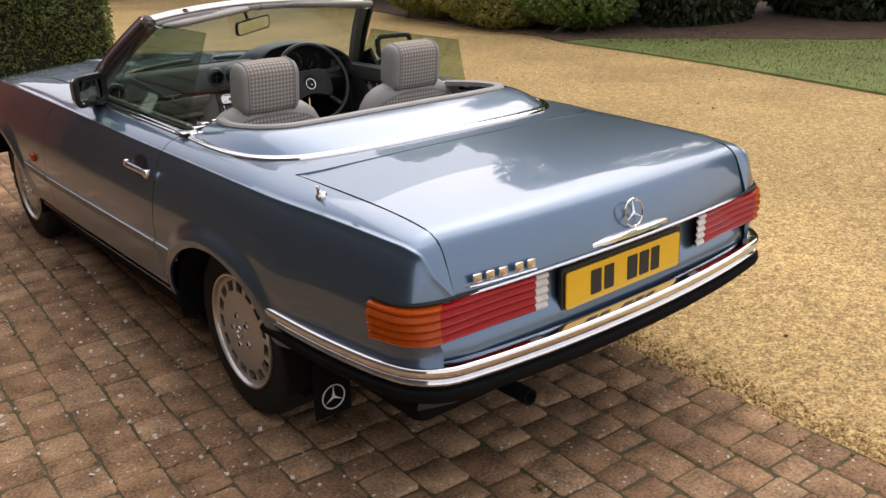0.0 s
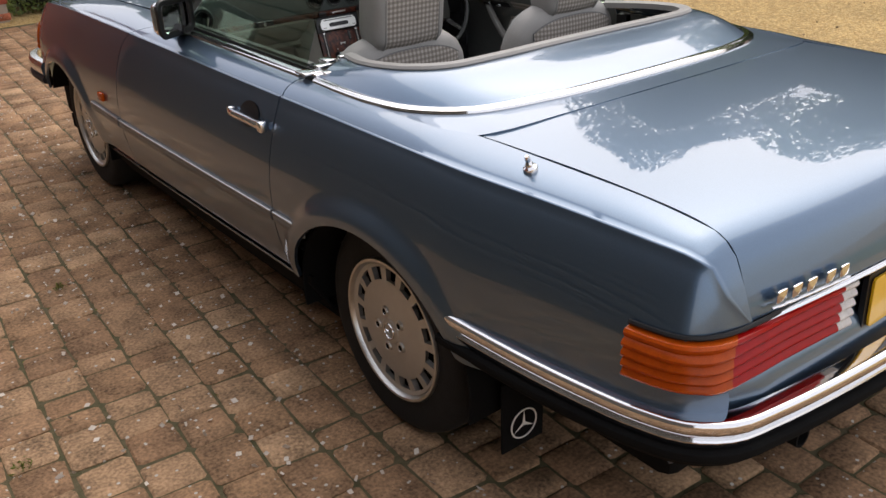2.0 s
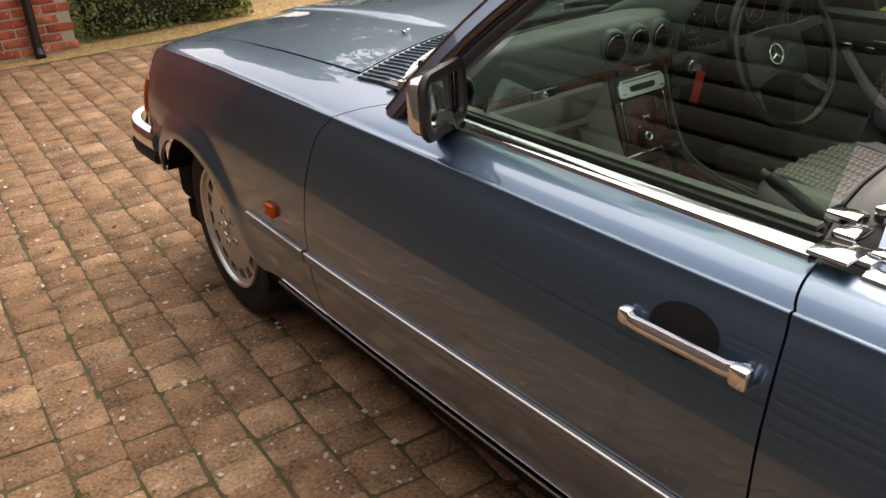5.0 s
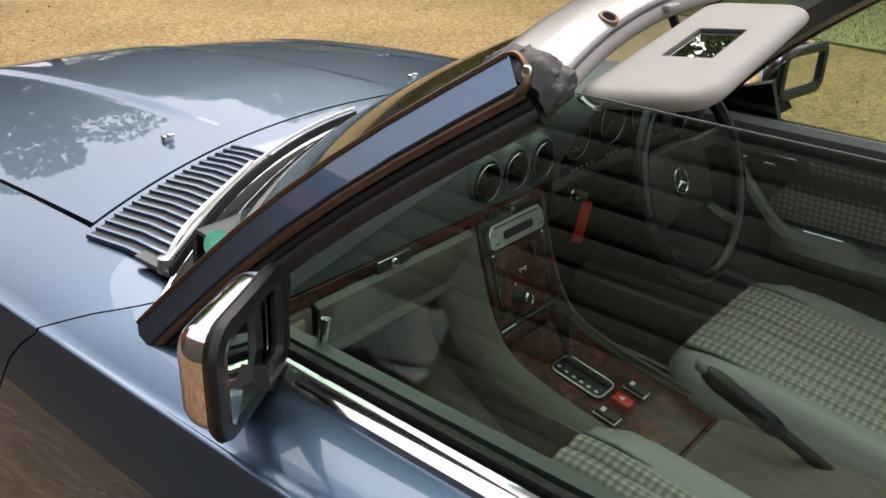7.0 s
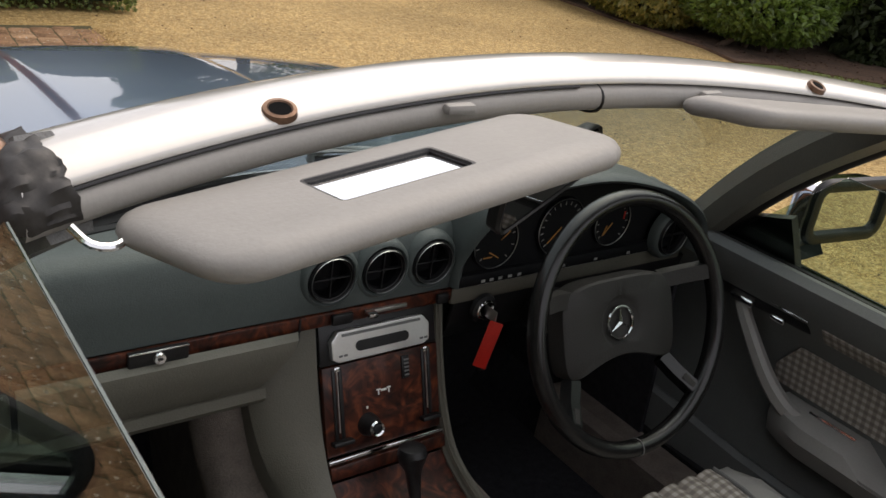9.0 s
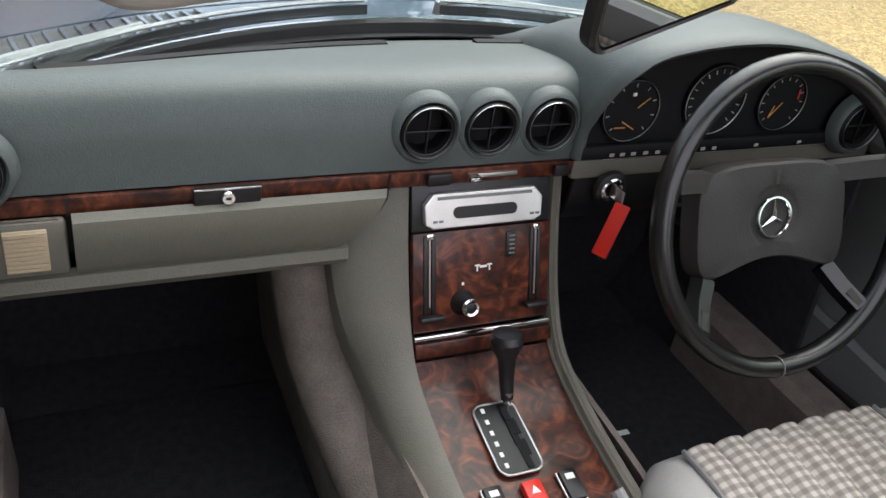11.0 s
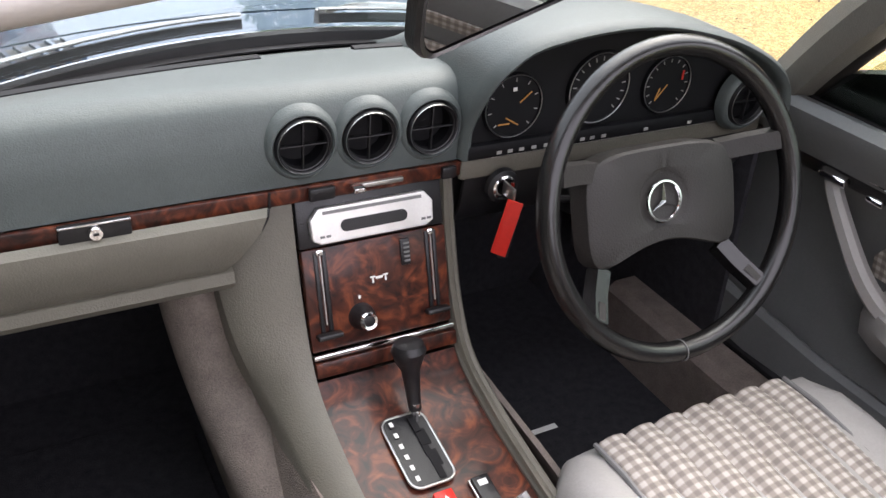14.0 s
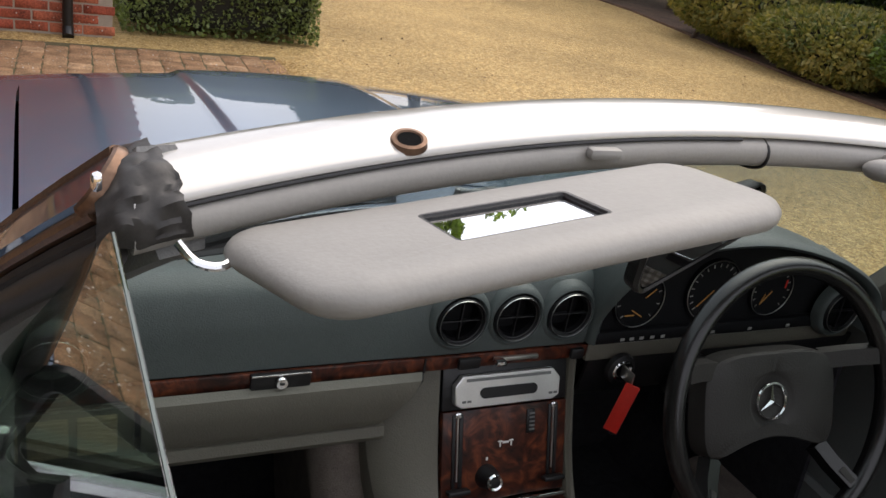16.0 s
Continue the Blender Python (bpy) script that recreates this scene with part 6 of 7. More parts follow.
part("driver_under_dash", grid(P), BLACK, dash, thick=0.006)
ig = new("ignition_lock")
ig.parent = dash
m = Matrix.Translation((0.188, 1.508, 0.812)) @ Euler((radians(90), 0, 0)).to_matrix().to_4x4()
part("lock_bezel", move(lathe([(0.010, 0.004), (0.018, 0.006), (0.024, 0.003), (0.026, -0.004)], 24) , m), BLACK, ig)
part("lock_ring", move(lathe([(0.011, 0.0055), (0.015, 0.0075), (0.018, 0.0055)], 24), m), CHROME, ig)
part("key", rbox((0.188, 1.490, 0.812), (0.003, 0.030, 0.020), 0.001), DULL_METAL, ig)
part("key_tag", rbox((0.183, 1.478, 0.762), (0.022, 0.003, 0.088), 0.003, turn=Euler((0, radians(10), radians(-42))).to_matrix()), RED_TAG, ig, "red plastic key tag")
part("key_fob", rbox((0.192, 1.484, 0.745), (0.016, 0.006, 0.07), 0.004, turn=Euler((0, radians(10), 0)).to_matrix()), BLACK, ig)

# ---- centre console ----
console = new("centre_console")
console.parent = car
SP = curve([(1.545, 0.835), (1.520, 0.74), (1.482, 0.645), (1.440, 0.592), (1.36, 0.560), (1.20, 0.528), (1.10, 0.512)], 30)
for sx in (-1, 1):
    part("side_rail", sweep([(sx * (0.113 + 0.004 * k / 29), y, z) for k, (y, z) in enumerate(SP)], [(-0.013, -0.05), (0.013, -0.05), (0.013, 0.003), (0.008, 0.009), (-0.008, 0.009), (-0.013, 0.003)], up=(0, -0.6, 0.8)), OLIVE, console, "olive grey console edge")
    P = []
    for y, z in SP:
        w = float(ip(z, (0.50, 0.56, 0.60, 0.645, 0.74, 0.80, 0.836), (0.024, 0.030, 0.044, 0.064, 0.076, 0.058, 0.030))) * (1 if sx < 0 else 0.15)
        row = [(sx * (0.104 + (w + 0.014) * f), y - 0.0065 + 0.008 * f + 0.020 * f ** 3, z + 0.009 - 0.020 * f * f * (1 if z < 0.62 else 0.3)) for f in (0, 0.12, 0.3, 0.5, 0.75, 0.92, 1.0)]
        P.append(row + [(row[-1][0] + sx * 0.004, y + 0.07, row[-1][2] - 0.02)])
    g = grid(P)
    part("side_cheek", g if sx < 0 else (g[0], [tuple(reversed(q)) for q in g[1]]), OLIVE, console, "smooth olive grey side fairing of the console", thick=0.006)
# upper panel: radio, sliders, switches
UP = (Vector((0, 1.467, 0.640)), Vector((0, 1.528, 0.830)))
ux, uy = Vector((1, 0, 0)), (UP[1] - UP[0]).normalized()
un = ux.cross(uy)


def on_panel(x, v, out=0.0):
    """A place on the console's upper panel: x across, v metres up from its lower edge."""
    return UP[0] + ux * x + uy * v + un * out


BASIS = Matrix((ux, uy, un)).transposed()


def pbox(x, v, w, h, out, d, bev=0.002):
    return rbox(tuple(on_panel(x, v, out)), (w, h, d), bev, turn=BASIS)


part("wood_panel", pbox(0, 0.068, 0.202, 0.136, -0.004, 0.012), BURL, console, "burl walnut heater panel")
part("radio_slot", pbox(0, 0.170, 0.202, 0.066, -0.006, 0.010), BLACK, console)
radio = new("radio_cover")
radio.parent = console
ol = [(-0.084, -0.018), (-0.073, -0.024), (0.073, -0.024), (0.084, -0.018), (0.085, 0.008), (0.073, 0.022), (-0.073, 0.022), (-0.085, 0.008)]
part("cover_plate", panel(ol, 0.012, ux, uy, on_panel(-0.003, 0.166, 0.000)), RADIO_METAL, radio, "brushed metal radio faceplate", smooth=False, bevel=0.002)
part("cover_slot", panel(rounded(0.092, 0.0155, 0.0076, 6), 0.0012, ux, uy, on_panel(-0.003, 0.162, 0.0124)), BLACK, radio, smooth=False)
part("top_groove", pbox(-0.003, 0.182, 0.136, 0.0040, 0.0128, 0.001, 0), LEATHER_DARK, radio, smooth=False)
for sx in (-1, 1):
    for j in range(2):
        part("etched_mark", pbox(sx * (0.066 + 0.008 * j), 0.152, 0.006, 0.003, 0.0125, 0.0008, 0), LEATHER_DARK, radio, smooth=False)
for sx in (-1, 1):
    sl = new("heater_slider")
    sl.parent = console
    for o in (-0.0055, 0.0055):
        part("track", pbox(sx * 0.078 + o, 0.078, 0.006, 0.108, 0.0025, 0.004), BLACK, sl)
    part("bright_guide", pbox(sx * 0.078, 0.085, 0.0016, 0.100, 0.0020, 0.004, 0), DULL_METAL, sl, smooth=False)
    part("slider_knob", pbox(sx * 0.078, 0.022, 0.034, 0.007, 0.010, 0.014), BLACK, sl)
    part("slider_stop", pbox(sx * 0.078, 0.131, 0.010, 0.008, 0.004, 0.004), CHROME, sl)
part("fan_dial", join(pbox(0.040, 0.110, 0.014, 0.036, 0.0025, 0.004)), BLACK, console)
for j in range(5):
    part("dial_ridge", pbox(0.041, 0.098 + j * 0.006, 0.008, 0.0022, 0.0055, 0.002, 0), LEATHER_DARK, console, smooth=False)
part("blower_symbol", join(pbox(0, 0.083, 0.010, 0.003, 0.0026, 0.001, 0), pbox(-0.009, 0.085, 0.007, 0.002, 0.0026, 0.001, 0), pbox(-0.009, 0.081, 0.002, 0.008, 0.0026, 0.001, 0), pbox(0.009, 0.085, 0.007, 0.002, 0.0026, 0.001, 0), pbox(0.009, 0.081, 0.002, 0.008, 0.0026, 0.001, 0)), WHITE_MARK, console, smooth=False)
part("fan_knob", move(lathe([(0.0001, 0.028), (0.008, 0.028), (0.012, 0.026), (0.013, 0.016), (0.016, 0.010), (0.018, 0.0)], 24), Matrix.Translation(on_panel(-0.030, 0.036, 0.002)) @ BASIS.to_4x4()), BLACK, console, "black rotary fan knob")
part("knob_ring", move(lathe([(0.0075, 0.0285), (0.0105, 0.0295), (0.0125, 0.0265)], 24), Matrix.Translation(on_panel(-0.030, 0.036, 0.002)) @ BASIS.to_4x4()), CHROME, console)
part("knob_mark", pbox(-0.030, 0.062, 0.003, 0.004, 0.0026, 0.001, 0), WHITE_MARK, console, smooth=False)
part("bright_strip", pbox(0, -0.006, 0.204, 0.007, 0.004, 0.010), CHROME, console, "bright strip below the heater panel")
part("lower_ledge", pbox(0, -0.022, 0.204, 0.020, 0.004, 0.018), BURL, console)
for x, w in ((-0.070, 0.034),):
    part("rocker_switch", rbox((x, 1.5155, 0.8425), (w, 0.008, 0.017), 0.003), BLACK, dash)
part("vent_lever_slot", rbox((0.005, 1.5175, 0.8435), (0.072, 0.006, 0.007), 0.002), DULL_METAL, dash)
part("vent_lever", rbox((-0.024, 1.510, 0.8435), (0.016, 0.014, 0.007), 0.002), CHROME, dash)
part("dimmer_switch", rbox((0.106, 1.5155, 0.8425), (0.022, 0.008, 0.017), 0.003), BLACK, dash)
# lower plate with selector gate
LOW = curve([(1.452, 0.602), (1.43, 0.585), (1.36, 0.558), (1.20, 0.526), (1.12, 0.512)], 16)
part("lower_wood", grid([[(x, y, z) for y, z in LOW] for x in np.linspace(-0.103, 0.103, 7)], flip=True), BURL, console, "burl walnut selector plate", thick=0.01)
part("wood_end_face", rbox((0, 1.112, 0.490), (0.206, 0.012, 0.045), 0.003), BURL, console)


def low_z_at(y):
    return float(np.interp(y, [q[0] for q in LOW][::-1], [q[1] for q in LOW][::-1]))


GT = Euler((radians(11.2), 0, 0)).to_matrix()


def gbox(x, y, w, l, h, up=0.0, bev=0.002):
    return rbox((x, y, low_z_at(y) + up), (w, l, h), bev, turn=GT)


gate = new("selector_gate")
gate.parent = console
g = panel(rounded(0.060, 0.107, 0.013), 0.005, GT @ Vector((1, 0, 0)), GT @ Vector((0, 1, 0)), (-0.011, 1.334, low_z_at(1.334) + 0.0025))
part("gate_plate", g, BLACK, gate, "black selector gate plate", smooth=False, bevel=0.0015)
part("gate_rim", sweep([tuple(Vector((-0.011, 1.334, low_z_at(1.334) + 0.006)) + GT @ Vector((a, b, 0))) for a, b in rounded(0.061, 0.108, 0.014)], ring(0.0020, 8), closed=True), DULL_METAL, gate)
for k, (xo, yo) in enumerate(((0.010, 0.036), (0.013, 0.016), (0.010, 0.0), (0.014, -0.016), (0.012, -0.034))):
    part("gate_slot", gbox(-0.011 + xo, 1.330 + yo, 0.009 + 0.005 * (k % 2), 0.024, 0.001, 0.009, 0), DIAL, gate, smooth=False)
for k in range(6):
    part("gear_mark", gbox(-0.030, 1.374 - 0.016 * k, 0.005, 0.007, 0.001, 0.0085, 0), WHITE_MARK, gate, smooth=False)
lever = new("gear_selector")
lever.parent = console
b = Vector((0.006, 1.376, low_z_at(1.376)))
part("chrome_shaft", tube([b, b + Vector((0.0, 0.002, 0.03))], 0.006, 10, up=(0, 1, 0)), CHROME, lever)
part("lever_grip", sweep([b + Vector((0, 0.002, 0.018)), b + Vector((0, 0.012, 0.042)), b + Vector((0, 0.022, 0.070)), b + Vector((-0.001, 0.026, 0.083)), b + Vector((-0.001, 0.029, 0.096)), b + Vector((-0.001, 0.031, 0.106)), b + Vector((-0.001, 0.031, 0.109))], ring(0.0135, 14), up=(0, 1, 0), scale=[0.62, 0.72, 0.92, 1.40, 1.70, 1.45, 0.8]), BLACK, lever, "black moulded selector grip")
hz = new("hazard_switch")
hz.parent = console
part("switch_cap", gbox(-0.011, 1.250, 0.026, 0.036, 0.012, 0.006), RED_TAG, hz, "red warning switch")
part("warning_triangle", panel([(-0.006, -0.005), (0.006, -0.005), (0, 0.006)], 0.001, GT @ Vector((1, 0, 0)), GT @ Vector((0, 1, 0)), (-0.011, 1.252, low_z_at(1.252) + 0.0125)), WHITE_MARK, hz, smooth=False)
for x in (-0.064, 0.042):
    sw = new("window_switch")
    sw.parent = console
    part("switch_frame", gbox(x, 1.250, 0.028, 0.046, 0.004, 0.004), DULL_METAL, sw)
    part("switch_rocker", gbox(x, 1.250, 0.024, 0.042, 0.012, 0.006), BLACK, sw)
    part("switch_symbol", gbox(x, 1.259, 0.012, 0.008, 0.001, 0.0125, 0), WHITE_MARK, sw, smooth=False)
part("console_pad", rbox((0, 0.86, 0.500), (0.20, 0.50, 0.06), 0.02), VELOUR, car, "carpeted rear of the tunnel")
hb = new("handbrake")
hb.parent = car
hp0, hp1 = Vector((0.085, 0.86, 0.49)), Vector((0.006, 1.120, 0.655))
hd_ = hp1 - hp0
part("lever_shaft", tube([hp0, hp0 + hd_ * 0.6], 0.011, 10), BLACK, hb)
part("lever_grip", tube([hp0 + hd_ * (0.50 + 0.5 * k / 11) for k in range(12)], 0.0165, 12, scale=[0.7, 1.0, 1.05, 1.0, 1.05, 1.0, 1.05, 1.0, 1.05, 1.05, 0.95, 0.7]), BLACK, hb, "black ribbed handbrake grip")
part("release_button", tube([hp1, hp1 + hd_ * 0.06], 0.008, 10), LEATHER_DARK, hb)
part("belt_buckle", rbox((0.16, 0.90, 0.52), (0.05, 0.07, 0.03), 0.008), BLACK, car)
part("buckle_button", rbox((0.16, 0.925, 0.537), (0.035, 0.018, 0.006), 0.002), RED_TAG, car)

# ---- steering wheel ----
sw = new("steering_wheel")
sw.parent = car
SC = Vector((0.330, 1.352, 0.842))
sz = Vector((-0.03, -0.93, 0.36)).normalized()  # towards the driver
sxv = Vector((1, 0, 0))
sxv = (sxv - sz * sxv.dot(sz)).normalized()
syv = sz.cross(sxv)
SM = Matrix.Translation(SC) @ Matrix((sxv, syv, sz)).transposed().to_4x4()
a = np.linspace(0, 2 * math.pi, 72, endpoint=False)
RW = 0.193
part("rim", move(sweep(np.stack([RW * np.cos(a), RW * np.sin(a), np.full(72, 0.030)], 1), ring(0.0135, 12, 0.0155), closed=True), SM), WHEEL_RIM, sw, "stitched black leather wheel rim")
for t in (268,):
    part("stitch_line", move(tube(np.stack([np.array(((RW + 0.0142 * math.cos(b)) * math.cos(radians(t)), (RW + 0.0142 * math.cos(b)) * math.sin(radians(t)), 0.030 + 0.0162 * math.sin(b))) for b in np.linspace(0, 2 * math.pi, 16, endpoint=False)]), 0.0009, 5, closed=True, up=(math.cos(radians(t + 90)), math.sin(radians(t + 90)), 0)), SM), LEATHER_DARK, sw)
boss = []
out_pad = []
for t in np.linspace(0, 2 * math.pi, 64, endpoint=False):
    c, s = math.cos(t), math.sin(t)
    w, h = 0.120, 0.072
    k = (abs(c / w) ** 4 + abs(s / h) ** 4) ** (-1 / 4)
    x, y = c * k, s * k
    if y < 0:
        y = y * (1.15 + 0.25 * (abs(x) / w) ** 2) + 0.030 * (1 - (x / w) ** 2) * (-y / h)
    out_pad.append((x, y))
for f, z in ((1.0, -0.030), (1.0, -0.004), (0.985, 0.003), (0.94, 0.006), (0.6, 0.006)):
    boss.append([(x * f, y * f, z) for x, y in out_pad])
for r, z in ((0.043, 0.0055), (0.039, 0.003), (0.035, 0.0005), (0.002, -0.001)):
    boss.append([(r * math.cos(t), r * math.sin(t), z) for t in np.linspace(0, 2 * math.pi, 64, endpoint=False)])
part("centre_pad", move(grid(boss, cv=True), SM), WHEEL_PAD, sw, "wide grey impact pad")
for a0, x0, y0, wd in ((18, 0.10, 0.050, 0.030), (162, -0.10, 0.050, 0.030), (-44, 0.098, -0.075, 0.026), (224, -0.098, -0.075, 0.026)):
    e = (0.184 * math.cos(radians(a0)), 0.188 * math.sin(radians(a0)))
    part("spoke", move(sweep([(x0, y0, -0.008), ((x0 + e[0]) / 2, (y0 + e[1]) / 2, 0.006), (e[0], e[1], 0.028)], [(-wd / 2, -0.010), (wd / 2, -0.010), (wd / 2 * 0.8, 0.010), (-wd / 2 * 0.8, 0.010)]), SM), WHEEL_PAD if a0 in (18, 162) else WHEEL_RIM, sw)
for a0, x0, y0 in ((-44, 0.098, -0.075), (224, -0.098, -0.075)):
    e = (0.184 * math.cos(radians(a0)), 0.188 * math.sin(radians(a0)))
    part("spoke_plate", move(sweep([(x0 + (e[0] - x0) * f, y0 + (e[1] - y0) * f, -0.008 + 0.036 * f + 0.009) for f in (0.58, 0.75, 0.92)], [(-0.006, -0.002), (0.006, -0.002), (0.005, 0.0018), (-0.005, 0.0018)]), SM), WHEEL_PAD, sw, "worn grey spoke plate")
part("wheel_badge", move(star(0.026, 0.0024, 0.004, 32), SM @ Matrix.Translation((0, 0.0, 0.004)) @ Euler((radians(-90), 0, 0)).to_matrix().to_4x4()), CHROME, sw, "chrome three-pointed ring badge")
part("column", tube([SC - sz * 0.02, SC - sz * 0.20], 0.040, 16), BLACK, sw)
for sx, z in ((1, -0.06), (-1, -0.055)):
    part("column_stalk", move(tube([(0.03 * sx, 0.0, z), (0.14 * sx, 0.02, z + 0.01)], 0.005, 8), SM), BLACK, sw)

# ---- sun visors, interior mirror ----
def visor(c, L, ax, ay, w, name_label, vanity):
    v = new("sun_visor")
    v.parent = car
    ax, ay = Vector(ax).normalized(), Vector(ay).normalized()
    az = ax.cross(ay).normalized()
    M = Matrix.Translation(c) @ Matrix((ax, ay, az)).transposed().to_4x4()
    HOLE = (-0.008, -0.002)

    def outline(d):
        o = rounded(L - 2 * d, w - 2 * d, 0.036 - d, 6)
        o = [(x - 0.030 * (y / w - 0.5) if x < 0 else x - 0.016 * max(0, y / w) - 0.010 * max(0, -y / w), y) for x, y in o]
        return o

    def soft(x, y, z):
        return (x, y, z + (0.0011 * math.sin(31 * x + 3 * math.sin(40 * y)) + 0.0008 * math.sin(57 * x - 35 * y)) * min(1, abs(z) / 0.011))

    rows = [(0.034, -0.0125), (0.022, -0.012), (0.010, -0.0102), (0.004, -0.0072), (0.001, -0.0036), (0.0, 0.0), (0.001, 0.0036), (0.004, 0.0072), (0.010, 0.0102), (0.020, 0.012), (0.030, 0.0125)]
    P = [[(x * 0.02, y * 0.02, -0.0125) for x, y in outline(0.034)]] + [[soft(x, y, z) for x, y in outline(d)] for d, z in rows]
    if vanity:
        hole = [(x + HOLE[0], y + HOLE[1]) for x, y in rounded(0.118, 0.056, 0.005, 6)]
        P += [[(x, y, 0.0128) for x, y in hole], [(HOLE[0] + (x - HOLE[0]) * 0.985, HOLE[1] + (y - HOLE[1]) * 0.97, 0.0118) for x, y in hole], [(HOLE[0] + (x - HOLE[0]) * 0.975, HOLE[1] + (y - HOLE[1]) * 0.96, 0.0080) for x, y in hole]]
        part("mirror_lip", move(sweep([(HOLE[0] + (x - HOLE[0]) * 0.98, HOLE[1] + (y - HOLE[1]) * 0.965, 0.0106) for x, y in hole], ring(0.0021, 6), up=(0, 0, 1), closed=True), M), BLACK, v, "dark lip round the sunken mirror")
        part("vanity_mirror", move(panel(rounded(0.116, 0.054, 0.004), 0.0012, (1, 0, 0), (0, 1, 0), (HOLE[0], HOLE[1], 0.0078)), M), MIRROR, v, "small vanity mirror sunk in the visor", smooth=False)
    else:
        P.append([(x * 0.02, y * 0.02, 0.0125) for x, y in outline(0.034)])
    part("visor_pad", move(grid(P, cv=True), M), HEADLINER, v, name_label)
    return v, M


va, vb, vc, vd = Vector((-0.502, 1.116, 1.210)), Vector((-0.502, 1.000, 1.224)), Vector((-0.110, 1.035, 1.264)), Vector((-0.130, 1.154, 1.253))
vax = ((vc + vd) - (va + vb)).normalized()
vay = ((va + vd) - (vb + vc))
vay = (vay - vax * vay.dot(vax)).normalized()
v1, _ = visor((va + vb + vc + vd) / 4 - vax * 0.004, 0.388, vax, vay, 0.134, "grey padded visor swung back into the cabin", True)
part("visor_clip", rbox(tuple(header(-0.183) + (0, -0.042, -0.008)), (0.032, 0.012, 0.010), 0.004), HEADLINER, v1)
v2, _ = visor(Vector((0.325, 1.118, 1.243)), 0.44, (1, -0.13, -0.055), (0.05, 0.97, -0.16), 0.100, "grey padded visor folded under the header rail", False)
part("visor_clip", rbox(tuple(header(0.17) + (0, -0.042, -0.008)), (0.032, 0.012, 0.010), 0.004), HEADLINER, v2)

im = new("interior_mirror")
im.parent = car
IC = Vector((-0.036, 1.200, 1.174))
iz = Vector((0.40, -0.90, -0.10)).normalized()
ixv = Vector((-0.07, -0.03, 1)).cross(iz).normalized()
iyv = iz.cross(ixv)
IM = Matrix.Translation(IC) @ Matrix((ixv, iyv, iz)).transposed().to_4x4()
o1 = rounded(0.235, 0.062, 0.020, 6)
P = [[(x * f, y * f, z) for x, y in o1] for f, z in ((0.93, 0.002), (0.985, 0.004), (1.0, 0.0), (0.97, -0.012), (0.75, -0.022), (0.02, -0.026))]
part("mirror_shell", move(grid(P, cv=True, flip=True), IM), BLACK, im, "black mirror housing")
part("mirror_glass", move(panel(rounded(0.221, 0.051, 0.017, 6), 0.001, (1, 0, 0), (0, 1, 0), (0, 0, 0.0018)), IM), MIRROR, im, "rectangular mirror glass", smooth=False)
part("mirror_stem", tube([IC - iz * 0.02, IC - iz * 0.03 + Vector((0, 0.02, 0.05)), tuple(header(0.0) + (0, 0.02, -0.02))], 0.007, 8, up=(1, 0, 0)), BLACK, im)

# ---- seats ----
def pillow(L, W, H, n=18, m=22, p=3.6, crown=0.012):
    """A soft rounded box: x across W, y along L, z up H, centred."""
    P = []
    for i in range(n + 1):
        t = -math.pi / 2 + math.pi * i / n
        row = []
        for j in range(m):
            a = 2 * math.pi * j / m
            c, s = math.cos(a), math.sin(a)
            k = (abs(c) ** p + abs(s) ** p) ** (-1 / p)
            cz, sz_ = math.cos(t), math.sin(t)
            q = (abs(cz) ** 2.6 + abs(sz_) ** 2.6) ** (-1 / 2.6)
            row.append((W / 2 * c * k * cz * q, L / 2 * s * k * cz * q, H / 2 * sz_ * q + crown * (cz * q) ** 2 * (1 if sz_ > 0 else -0.3)))
        P.append(row)
    return grid(P, cv=True, flip=False)


def fluted(w, l, n_fl, rise, z0, bulge):
    """A cloth panel with raised flutes that run along y; also its UV map in metres."""
    xs, ysn = np.linspace(-w / 2, w / 2, n_fl * 6 + 1), np.linspace(-l / 2, l / 2, 16)
    P = []
    for x in xs:
        f = abs(math.sin((x / w + 0.5) * n_fl * math.pi))
        P.append([(x, y, z0 + rise * f ** 0.6 + bulge * (1 - (2 * x / w) ** 2) * 0.6 - 0.030 * max(0, abs(2 * y / l) - 0.78) ** 1.5 * 3) for y in ysn])
    g = grid(P)
    uv = [(x, y) for x in xs for y in ysn]
    return g, uv


